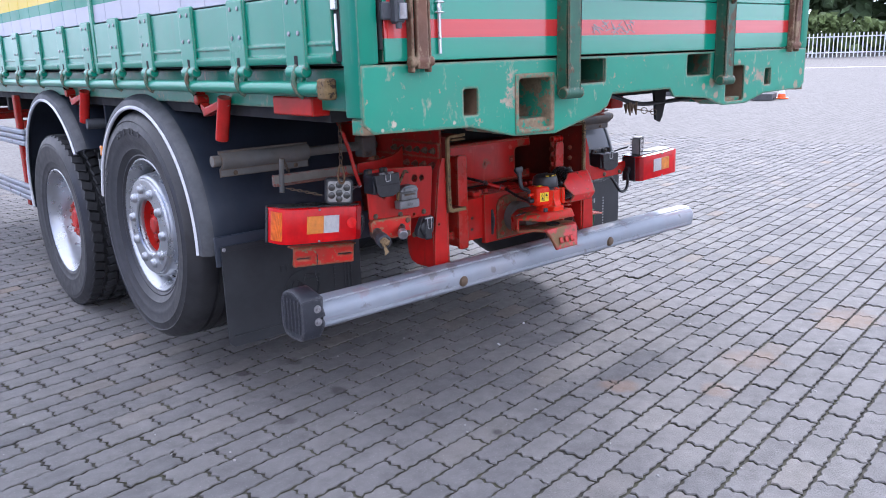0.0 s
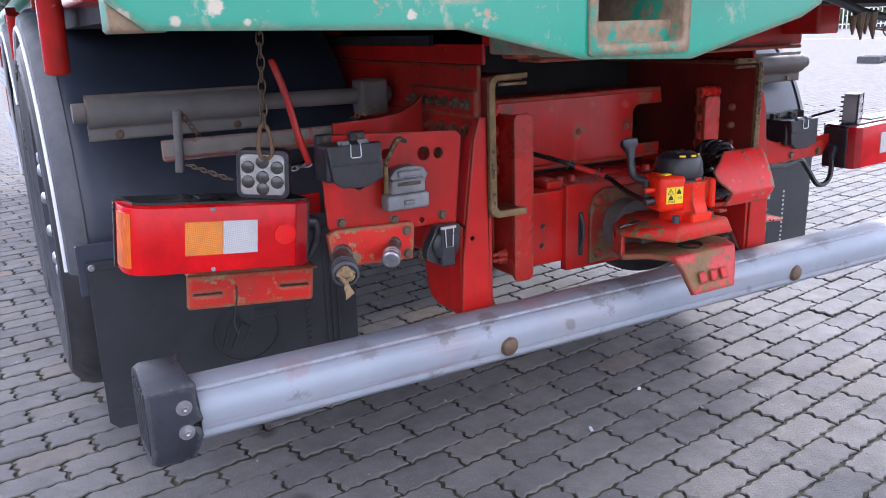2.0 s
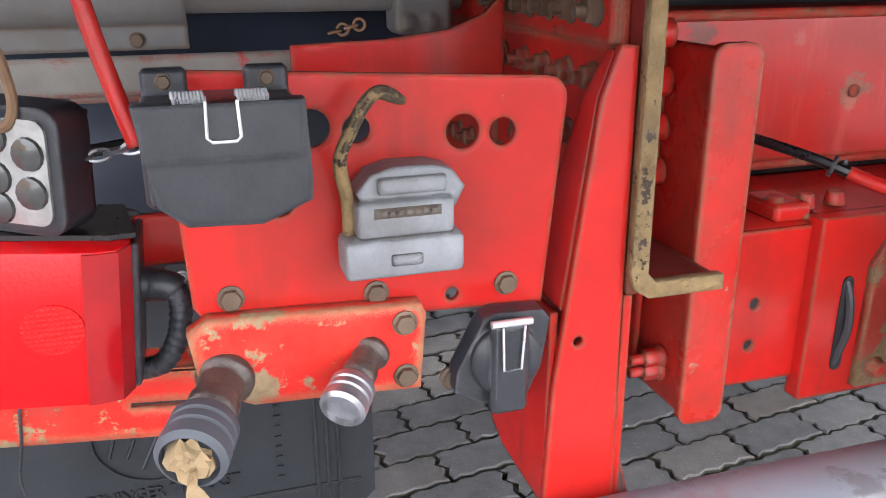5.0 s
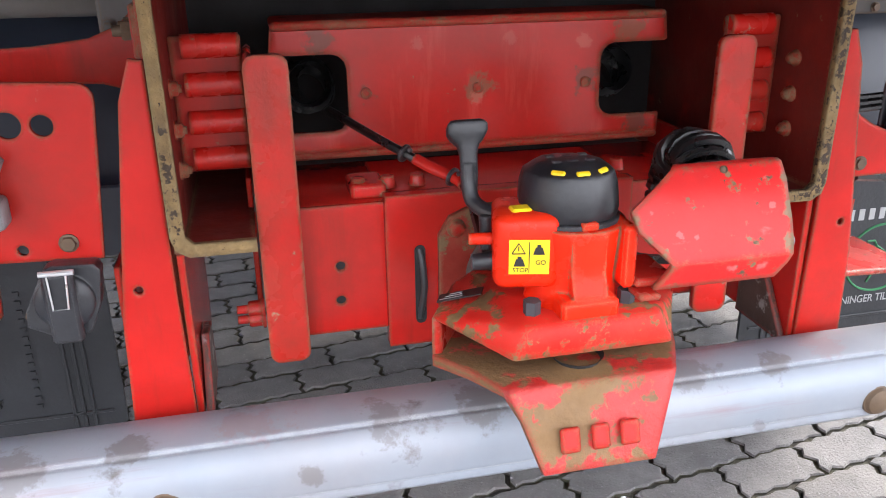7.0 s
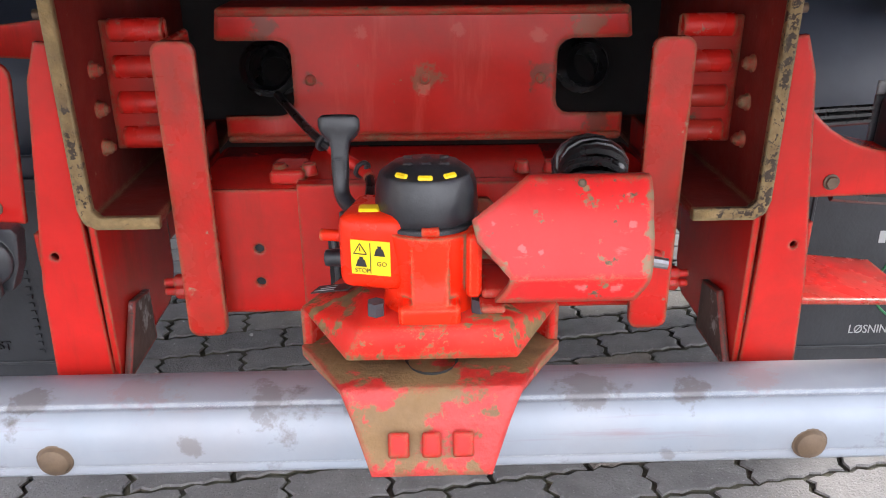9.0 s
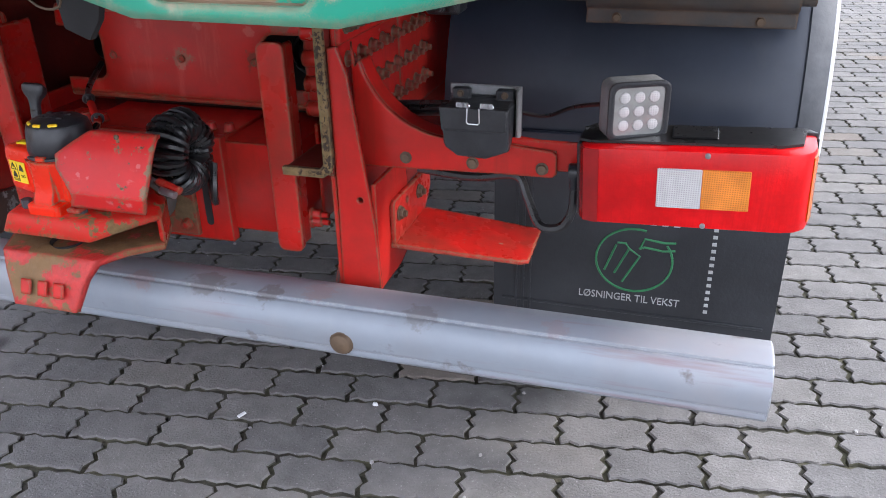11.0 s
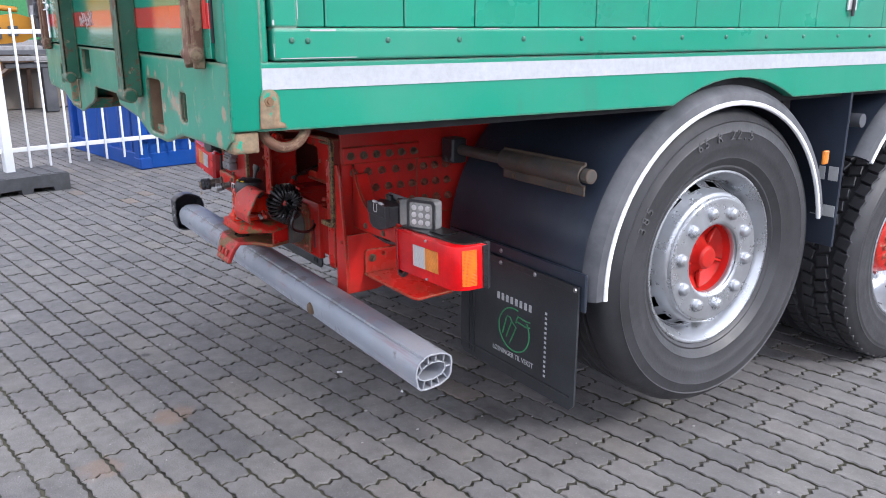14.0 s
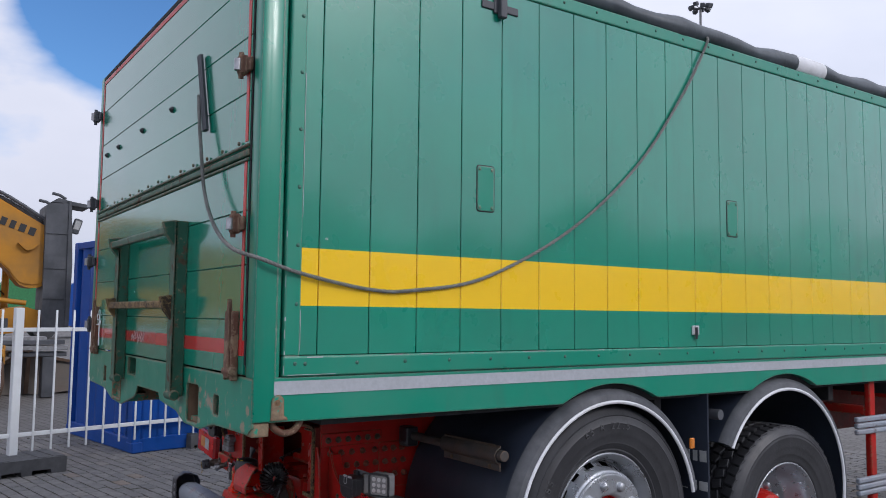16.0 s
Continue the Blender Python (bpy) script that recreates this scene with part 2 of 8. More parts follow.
shoe_m = mat("scraped_green_steel", GREEN, 0.6, var=0.15, scale=8, bump=0.35, bscale=60, dirt=(0.16, 0.12, 0.07), dirt_amt=0.5, wear=(0.27, 0.20, 0.125), wear_at=0.47,
             wear_scale=12, edge=(0.30, 0.20, 0.12), edge_at=0.66, edge_r=0.010, speck=(0.20, 0.10, 0.05), speck_at=0.64, speck_scale=50)
side_paint = stripe_mat("side_panel_paint", GREEN, [(1.600, 1.797, -0.368, (0.90, 0.57, 0.0))], coat=1.0)
left_paint = stripe_mat("left_panel_paint", GREEN, [(1.565, 1.645, -2, (0.46, 0.46, 0.53)), (1.70, 1.83, 1.58, (0.72, 0.52, 0.02))], coat=0.1, rough=0.5)
door_paint = stripe_mat("door_paint", GREEN, [(1.430, 1.482, -2, (0.50, 0.03, 0.028))], rough=0.18, coat=0.6)
red_band = mat("red_reflective_band", (0.55, 0.035, 0.03), 0.4, var=0.15, wear=(0.6, 0.5, 0.48), wear_at=0.62, wear_scale=12)
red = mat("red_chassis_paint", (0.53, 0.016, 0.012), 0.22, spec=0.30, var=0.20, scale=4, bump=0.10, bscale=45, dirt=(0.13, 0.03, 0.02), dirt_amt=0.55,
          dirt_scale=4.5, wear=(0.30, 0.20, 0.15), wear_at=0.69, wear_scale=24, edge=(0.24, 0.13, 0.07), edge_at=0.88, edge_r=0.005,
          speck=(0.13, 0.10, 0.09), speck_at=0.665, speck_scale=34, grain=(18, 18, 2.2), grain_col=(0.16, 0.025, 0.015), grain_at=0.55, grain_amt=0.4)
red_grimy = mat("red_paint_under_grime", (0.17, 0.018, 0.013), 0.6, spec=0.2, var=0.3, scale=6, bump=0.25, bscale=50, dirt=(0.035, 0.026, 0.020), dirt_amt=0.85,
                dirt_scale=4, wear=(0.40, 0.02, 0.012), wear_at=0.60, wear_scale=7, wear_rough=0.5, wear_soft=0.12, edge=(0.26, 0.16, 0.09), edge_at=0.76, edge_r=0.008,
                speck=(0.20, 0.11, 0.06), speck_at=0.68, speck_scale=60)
rust_red = mat("red_paint_rusted_through", (0.30, 0.03, 0.018), 0.6, spec=0.25, var=0.3, scale=9, bump=0.5, bscale=70, dirt=(0.16, 0.085, 0.045), dirt_amt=0.9, dirt_scale=9,
               wear=(0.20, 0.13, 0.07), wear_at=0.50, wear_scale=14, edge=(0.25, 0.15, 0.08), edge_at=0.72, speck=(0.07, 0.04, 0.025), speck_at=0.62, speck_scale=90)
red_worn = mat("red_paint_worn", (0.54, 0.017, 0.012), 0.28, spec=0.30, var=0.18, scale=6, bump=0.22, bscale=60, dirt=(0.15, 0.05, 0.03), dirt_amt=0.6,
               dirt_scale=7, wear=(0.36, 0.24, 0.15), wear_at=0.645, wear_scale=26, edge=(0.30, 0.18, 0.10), edge_at=0.80, edge_r=0.006,
               speck=(0.36, 0.16, 0.10), speck_at=0.635, speck_scale=95, grain=(20, 20, 2.2), grain_col=(0.20, 0.03, 0.02), grain_amt=0.45)
red_flaked = mat("red_paint_flaked", (0.62, 0.016, 0.008), 0.5, spec=0.3, var=0.18, scale=6, bump=0.3, bscale=60, dirt=(0.24, 0.10, 0.06), dirt_amt=0.5,
                 dirt_scale=9, wear=(0.36, 0.25, 0.14), wear_at=0.60, wear_scale=15, edge=(0.36, 0.27, 0.14), edge_at=0.70, edge_r=0.010,
                 speck=(0.5, 0.35, 0.28), speck_at=0.70, speck_scale=60)
red_scuffed = mat("red_paint_scuffed", (0.57, 0.016, 0.015), 0.34, spec=0.3, var=0.18, scale=7, bump=0.15, bscale=50, dirt=(0.30, 0.03, 0.03), dirt_amt=0.5, dirt_scale=6,
                  wear=(0.14, 0.10, 0.065), wear_at=0.615, wear_scale=30, edge=(0.24, 0.17, 0.09), edge_at=0.73, edge_r=0.007,
                  speck=(0.56, 0.17, 0.16), speck_at=0.635, speck_scale=60, grain=(30, 30, 90), grain_col=(0.60, 0.20, 0.19), grain_at=0.63, grain_amt=0.5)
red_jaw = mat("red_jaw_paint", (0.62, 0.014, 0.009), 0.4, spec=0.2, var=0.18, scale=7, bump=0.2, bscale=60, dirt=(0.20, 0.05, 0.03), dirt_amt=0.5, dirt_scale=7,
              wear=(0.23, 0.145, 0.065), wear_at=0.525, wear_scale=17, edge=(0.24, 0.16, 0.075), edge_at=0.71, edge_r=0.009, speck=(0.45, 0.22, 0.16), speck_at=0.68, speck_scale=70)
arm_m = mat("weathered_red_grey_steel", (0.24, 0.22, 0.19), 0.7, var=0.2, scale=8, bump=0.2, bscale=60, dirt=(0.14, 0.10, 0.08), dirt_amt=0.5, dirt_scale=6,
            wear=(0.50, 0.03, 0.02), wear_at=0.57, wear_scale=9, wear_rough=0.5, edge=(0.34, 0.06, 0.03), edge_at=0.74)
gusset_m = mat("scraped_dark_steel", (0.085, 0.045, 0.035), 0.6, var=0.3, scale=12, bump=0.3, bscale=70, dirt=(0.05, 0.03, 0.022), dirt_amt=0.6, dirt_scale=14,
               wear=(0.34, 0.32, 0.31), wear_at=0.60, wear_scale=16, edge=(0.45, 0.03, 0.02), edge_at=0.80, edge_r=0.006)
red_dull = mat("red_frame_paint", (0.44, 0.013, 0.008), 0.45, spec=0.2, var=0.2, scale=5, bump=0.18, bscale=40, dirt=(0.09, 0.045, 0.03), dirt_amt=0.65,
               dirt_scale=3, wear=(0.12, 0.08, 0.05), wear_at=0.62, wear_scale=9, edge=(0.26, 0.16, 0.09), edge_at=0.74, edge_r=0.008,
               speck=(0.25, 0.15, 0.09), speck_at=0.68, speck_scale=60, grain=(14, 14, 1.6), grain_col=(0.10, 0.03, 0.02), grain_amt=0.5)
orange_red = mat("orange_red_casting", (0.74, 0.024, 0.005), 0.27, spec=0.2, var=0.12, scale=9, bump=0.16, bscale=80, dirt=(0.25, 0.08, 0.04), dirt_amt=0.35,
                 wear=(0.3, 0.22, 0.12), wear_at=0.68, wear_scale=18, edge=(0.34, 0.20, 0.10), edge_at=0.86, edge_r=0.005,
                 speck=(0.30, 0.2, 0.1), speck_at=0.74, speck_scale=90)
rust = mat("rusty_steel", (0.20, 0.115, 0.06), 0.85, var=0.4, scale=14, bump=0.4, bscale=110, dirt=(0.11, 0.06, 0.035), dirt_amt=0.6, dirt_scale=9)
rust_jaw = mat("rust_and_red_paint", (0.225, 0.128, 0.052), 0.7, var=0.35, scale=22, bump=0.5, bscale=110, dirt=(0.10, 0.06, 0.032), dirt_amt=0.6,
               dirt_scale=11, wear=(0.58, 0.03, 0.025), wear_at=0.525, wear_scale=11, wear_rough=0.45, edge=(0.55, 0.04, 0.03), edge_at=0.80, edge_r=0.008,
               speck=(0.34, 0.27, 0.16), speck_at=0.70, speck_scale=60)
olive = mat("weathered_brown_steel", (0.22, 0.145, 0.06), 0.8, var=0.5, scale=26, bump=0.7, bscale=120, dirt=(0.10, 0.055, 0.022), dirt_amt=0.75, dirt_scale=16,
            edge=(0.32, 0.23, 0.11), edge_at=0.92, speck=(0.045, 0.026, 0.014), speck_at=0.615, speck_scale=95)
brown = mat("rusty_brown_lever", (0.13, 0.06, 0.035), 0.7, var=0.35, scale=10, bump=0.3, bscale=70, wear=(0.30, 0.21, 0.13), wear_at=0.57, wear_scale=14,
            edge=(0.32, 0.22, 0.14), edge_at=0.74)
dark_green = mat("dark_green_frame", (0.02, 0.10, 0.06), 0.5, var=0.3, scale=8, bump=0.2, bscale=50, wear=(0.12, 0.08, 0.05), wear_at=0.56, wear_scale=12,
                 edge=(0.30, 0.22, 0.14), edge_at=0.72)
rivet_m = mat("green_painted_rivet", (0.03, 0.13, 0.09), 0.45, var=0.3, scale=40, edge=(0.30, 0.32, 0.28), edge_at=0.84, edge_r=0.003)
bolt_m = mat("old_bolt_steel", (0.12, 0.08, 0.05), 0.6, metal=0.25, var=0.3, scale=30, bump=0.2, bscale=150)
bolt_red = mat("red_painted_bolt", (0.26, 0.03, 0.018), 0.5, var=0.3, scale=30, bump=0.25, bscale=150, dirt=(0.10, 0.05, 0.03), dirt_amt=0.8, dirt_scale=22, edge=(0.20, 0.12, 0.06), edge_at=0.76, edge_r=0.004)
dirty_steel = mat("dirty_dark_steel", (0.085, 0.072, 0.066), 0.45, metal=0.5, var=0.35, scale=22, bump=0.3, bscale=120, dirt=(0.16, 0.11, 0.075), dirt_amt=0.6, dirt_scale=16,
                  edge=(0.26, 0.24, 0.22), edge_at=0.80, edge_r=0.004)
damper_m = mat("grey_worn_rubber", (0.105, 0.098, 0.092), 0.75, var=0.3, scale=12, bump=0.35, bscale=80, dirt=(0.19, 0.155, 0.125), dirt_amt=0.6, dirt_scale=9,
               speck=(0.04, 0.035, 0.03), speck_at=0.66, speck_scale=60)
black = mat("black_plastic", (0.017, 0.018, 0.022), 0.36, var=0.3, scale=14, bump=0.12, bscale=140, dirt=(0.075, 0.075, 0.08), dirt_amt=0.35, dirt_scale=12,
            edge=(0.13, 0.13, 0.135), edge_at=0.94, edge_r=0.004, speck=(0.14, 0.14, 0.14), speck_at=0.76, speck_scale=90)
black_gloss = mat("black_cable", (0.012, 0.012, 0.013), 0.3, var=0.3, scale=14)
guard = mat("black_mudguard_plastic", (0.024, 0.031, 0.047), 0.38, var=0.25, scale=3, bump=0.10, bscale=14, dirt=(0.052, 0.062, 0.084), dirt_amt=0.6, dirt_scale=2.2,
            grain=(7, 7, 0.9), grain_col=(0.05, 0.053, 0.06), grain_amt=0.4)
guard_edge = mat("scuffed_mudguard_edge", (0.065, 0.069, 0.077), 0.6, var=0.3, scale=9, bump=0.2, bscale=60, dirt=(0.17, 0.17, 0.18), dirt_amt=0.6,
                 dirt_scale=5)
rubber = mat("tyre_rubber", (0.028, 0.028, 0.031), 0.50, var=0.25, scale=9, bump=0.18, bscale=90, dirt=(0.056, 0.058, 0.063), dirt_amt=0.5, dirt_scale=6,
             speck=(0.018, 0.018, 0.02), speck_at=0.74, speck_scale=60)
rubber_mark = mat("tyre_marking_rubber", (0.070, 0.070, 0.073), 0.65, var=0.3, scale=20, bump=0.15, bscale=90)
cap_m = mat("scuffed_black_cap_plastic", (0.018, 0.020, 0.028), 0.45, var=0.3, scale=9, bump=0.3, bscale=70, dirt=(0.05, 0.053, 0.062), dirt_amt=0.35, dirt_scale=9,
            edge=(0.15, 0.15, 0.165), edge_at=0.78, edge_r=0.010, speck=(0.2, 0.2, 0.21), speck_at=0.70, speck_scale=60)
flap_m = mat("mudflap_rubber", (0.020, 0.022, 0.026), 0.42, var=0.25, scale=6, bump=0.2, bscale=120, dirt=(0.046, 0.05, 0.056), dirt_amt=0.5, dirt_scale=4,
             speck=(0.008, 0.008, 0.009), speck_at=0.68, speck_scale=95)
white_trim = mat("white_piping", (0.72, 0.73, 0.75), 0.5, var=0.08, scale=10, dirt=(0.35, 0.34, 0.32), dirt_amt=0.4, dirt_scale=6)
alu = mat("brushed_aluminium", (0.27, 0.30, 0.345), 0.52, metal=0.2, var=0.14, scale=4, bump=0.06, bscale=40, dirt=(0.36, 0.32, 0.31), dirt_amt=0.5,
          dirt_scale=3, wear=(0.15, 0.12, 0.105), wear_at=0.60, wear_scale=8, wear_rough=0.6, wear_soft=0.10, grain=(2.2, 26, 40), grain_col=(0.24, 0.12, 0.13), grain_at=0.575, grain_amt=0.55,
          speck=(0.13, 0.085, 0.07), speck_at=0.715, speck_scale=55, edge=(0.62, 0.63, 0.65), edge_at=0.95, edge_r=0.004)
alu_cast = mat("grey_cast_aluminium", (0.26, 0.265, 0.275), 0.6, metal=0.3, var=0.2, scale=18, bump=0.35, bscale=130, dirt=(0.12, 0.105, 0.095), dirt_amt=0.6, dirt_scale=14,
               edge=(0.11, 0.10, 0.09), edge_at=0.93, edge_r=0.004, speck=(0.40, 0.39, 0.38), speck_at=0.70, speck_scale=80)
tube_m = mat("dusty_grey_tube", (0.150, 0.148, 0.142), 0.7, metal=0.1, var=0.2, scale=6, bump=0.2, bscale=60, dirt=(0.15, 0.12, 0.085), dirt_amt=0.65, dirt_scale=7,
             edge=(0.20, 0.13, 0.08), edge_at=0.80, speck=(0.16, 0.09, 0.05), speck_at=0.69, speck_scale=55)
# right tube: rust on a base darkened to paint its shade
tube_dark = mat("rusty_tube_shaded", (0.060, 0.055, 0.052), 0.6, metal=0.1, var=0.3, scale=8, bump=0.25, bscale=60, dirt=(0.12, 0.075, 0.045), dirt_amt=0.7, dirt_scale=9,
                edge=(0.16, 0.10, 0.06), edge_at=0.80, speck=(0.14, 0.075, 0.04), speck_at=0.67, speck_scale=60)
rim_m = mat("silver_rim_paint", (0.46, 0.48, 0.51), 0.30, metal=0.75, var=0.1, scale=8, bump=0.06, bscale=80, dirt=(0.34, 0.32, 0.30), dirt_amt=0.4, dirt_scale=7,
            edge=(0.20, 0.19, 0.18), edge_at=0.98, edge_r=0.008, speck=(0.22, 0.2, 0.19), speck_at=0.76, speck_scale=70)
chrome = mat("bright_steel", (0.72, 0.72, 0.73), 0.32, metal=0.7, var=0.08, scale=20)
nut_m = mat("steel_nut", (0.40, 0.40, 0.42), 0.38, metal=0.85, var=0.3, scale=30, dirt=(0.13, 0.11, 0.10), dirt_amt=0.7, dirt_scale=18,
            speck=(0.07, 0.06, 0.055), speck_at=0.64, speck_scale=120)
tape_m = mat("silver_white_reflective_tape", (0.40, 0.42, 0.45), 0.45, var=0.10, scale=60, bump=0.15, bscale=300, dirt=(0.33, 0.34, 0.35), dirt_amt=0.4, dirt_scale=4)
lens_red = mat("red_lamp_lens", (0.66, 0.004, 0.006), 0.12, var=0.25, scale=14, spec=0.28, bump=0.15, bscale=300, dirt=(0.36, 0.008, 0.010), dirt_amt=0.6, dirt_scale=5,
               grain=(260, 3, 3), grain_col=(0.50, 0.004, 0.006), grain_at=0.50, grain_amt=0.3)
lens_deep = mat("dark_red_lamp_border", (0.30, 0.004, 0.006), 0.15, var=0.2, scale=20)
lens_amber = ribbed(mat("amber_lamp_lens", (0.80, 0.25, 0.022), 0.18, var=0.22, scale=30, coat=0.3), 0.0035)
lens_side = ribbed(mat("orange_lamp_lens", (0.74, 0.14, 0.004), 0.18, var=0.2, scale=40, coat=0.3), 0.004)
lens_white = ribbed(mat("clear_lamp_lens", (0.60, 0.58, 0.57), 0.2, var=0.10, scale=60, coat=0.5), 0.0035)
lens_spot = ribbed(mat("lamp_reflector", (0.86, 0.007, 0.006), 0.12, var=0.05, spec=0.3), 0.004)
led_m = mat("led_reflector", (0.40, 0.40, 0.385), 0.18, metal=0.6, var=0.2, scale=40, bump=0.2, bscale=120)
yellow_m = mat("yellow_sticker", (0.86, 0.60, 0.01), 0.4, var=0.05, scale=10)
ink = mat("black_print", (0.015, 0.015, 0.015), 0.5, var=0.05)
white_print = mat("white_print", (0.38, 0.39, 0.39), 0.6, var=0.12, scale=20)
green_print = mat("green_print", (0.035, 0.20, 0.08), 0.6, var=0.2, scale=20)
paper = mat("crumpled_brown_paper", (0.29, 0.20, 0.105), 0.9, var=0.25, scale=30, bump=0.5, bscale=60)
# near-black for dark parts, and for shade in gaps, holes and the underside
dark = mat("near_black_and_shade", (0.018, 0.017, 0.018), 0.85, var=0.3, scale=4, bump=0.1)
rope_m = mat("grey_rope", (0.19, 0.19, 0.18), 0.9, var=0.3, scale=40, bump=0.4, bscale=200)
tarp = mat("dark_tarpaulin", (0.045, 0.055, 0.065), 0.40, var=0.35, scale=6, bump=0.6, bscale=16, dirt=(0.10, 0.12, 0.13), dirt_amt=0.5, dirt_scale=8)
led_dark = mat("dark_led_lens", (0.045, 0.045, 0.042), 0.12, var=0.3, scale=60, coat=0.4)
fence_m = mat("white_fence_paint", (0.66, 0.68, 0.70), 0.4, var=0.06, scale=5, dirt=(0.5, 0.5, 0.48), dirt_amt=0.3)
block_m = mat("dark_recycled_block", (0.075, 0.075, 0.08), 0.85, var=0.25, scale=9, bump=0.3, bscale=60)
blue_m = mat("blue_container_paint", (0.010, 0.068, 0.31), 0.42, spec=0.2, var=0.15, scale=2, dirt=(0.05, 0.06, 0.16), dirt_amt=0.4)
exc_yellow = mat("excavator_yellow", (0.46, 0.205, 0.016), 0.5, spec=0.3, var=0.15, scale=1.2, dirt=(0.20, 0.12, 0.05), dirt_amt=0.6, dirt_scale=1.5)
exc_dark = mat("dark_grey_steel", (0.055, 0.06, 0.07), 0.6, var=0.25, scale=2, dirt=(0.13, 0.13, 0.14), dirt_amt=0.4)
blade_m = mat("worn_grey_blade", (0.17, 0.15, 0.13), 0.7, var=0.3, scale=3, bump=0.2, bscale=20, dirt=(0.10, 0.07, 0.05), dirt_amt=0.6, dirt_scale=3)
mud = mat("muddy_steel", (0.12, 0.075, 0.05), 0.9, var=0.4, scale=3, bump=0.4, bscale=20)
glass_dark = mat("dark_cab_glass", (0.03, 0.04, 0.05), 0.08, var=0.1, coat=0.5)
concrete = mat("grey_concrete", (0.33, 0.32, 0.31), 0.9, var=0.2, scale=6, bump=0.3, bscale=60)
orange_m = mat("orange_plastic", (0.85, 0.12, 0.02), 0.5, var=0.1)
leaf_m = mat("far_foliage", (0.045, 0.075, 0.030), 0.9, var=0.5, scale=0.6)
leaf_m2 = mat("shrub_foliage", (0.10, 0.14, 0.045), 0.9, var=0.5, scale=0.8)
far_green = mat("far_machine_green", (0.025, 0.17, 0.055), 0.6, var=0.2)
sign_white = mat("pale_tank_metal", (0.62, 0.60, 0.55), 0.45, metal=0.3, var=0.1, scale=3)


RUST_BROWN, OIL_STAIN = (0.27, 0.155, 0.085), (0.045, 0.042, 0.04)
STAINS = [(0.035, -0.40, 0.10, RUST_BROWN, 0.4), (0.70, -0.64, 0.16, RUST_BROWN, 0.25), (0.30, -0.72, 0.09, RUST_BROWN, 0.3), (1.59, -0.685, 0.20, RUST_BROWN, 0.25),
          (-0.83, 0.40, 0.05, OIL_STAIN, 0.8), (-0.80, 0.83, 0.06, OIL_STAIN, 0.7), (-1.04, 0.87, 0.045, OIL_STAIN, 0.8), (0.69, 0.62, 0.10, OIL_STAIN, 0.5),
          (-0.62, -0.35, 0.03, OIL_STAIN, 0.8), (-1.15, 0.30, 0.05, OIL_STAIN, 0.7)]


def stain(m, spots, scale=14):
    """Stains with ragged outlines on a material: rows of (x, y, z, radius, colour, amount)."""
    nt = m.node_tree
    p = nt.nodes["Principled BSDF"]
    out = p.inputs["Base Color"].links[0].from_socket
    geo = nt.nodes.new("ShaderNodeNewGeometry")
    wob = nt.nodes.new("ShaderNodeTexNoise")
    wob.inputs["Scale"].default_value, wob.inputs["Detail"].default_value = scale, 7
    wob.inputs["Roughness"].default_value = 0.7
    nt.links.new(geo.outputs["Position"], wob.inputs["Vector"])
    for sx, sy, sz, sr, colour, amount in spots:
        d = nt.nodes.new("ShaderNodeVectorMath")
        d.operation = "DISTANCE"
        d.inputs[1].default_value = (sx, sy, sz)
        nt.links.new(geo.outputs["Position"], d.inputs[0])
        k = nt.nodes.new("ShaderNodeMath")
        k.operation = "MULTIPLY_ADD"
        k.inputs[1].default_value = 3.2 * sr
        nt.links.new(wob.outputs["Fac"], k.inputs[0])
        nt.links.new(d.outputs["Value"], k.inputs[2])
        q = nt.nodes.new("ShaderNodeMapRange")
        q.interpolation_type = "SMOOTHSTEP"
        q.inputs["From Min"].default_value, q.inputs["From Max"].default_value = sr * 2.45, sr * 2.05
        q.inputs["To Min"].default_value, q.inputs["To Max"].default_value = 0.0, amount
        nt.links.new(k.outputs[0], q.inputs["Value"])
        y = nt.nodes.new("ShaderNodeMix")
        y.data_type = "RGBA"
        nt.links.new(q.outputs["Result"], y.inputs["Factor"])
        nt.links.new(out, y.inputs["A"])
        y.inputs["B"].default_value = (*colour, 1)
        out = y.outputs["Result"]
    nt.links.new(out, p.inputs["Base Color"])
    return m


def beam_red():
    return mat("red_beam_paint", (0.53, 0.016, 0.012), 0.22, spec=0.42, var=0.2, scale=4, bump=0.10, bscale=60, dirt=(0.16, 0.03, 0.02), dirt_amt=0.5, dirt_scale=5,
               edge=(0.26, 0.15, 0.08), edge_at=0.78, edge_r=0.009, speck=(0.40, 0.16, 0.11), speck_at=0.66, speck_scale=120, grain=(22, 22, 3), grain_col=(0.70, 0.10, 0.07), grain_at=0.56, grain_amt=0.35)


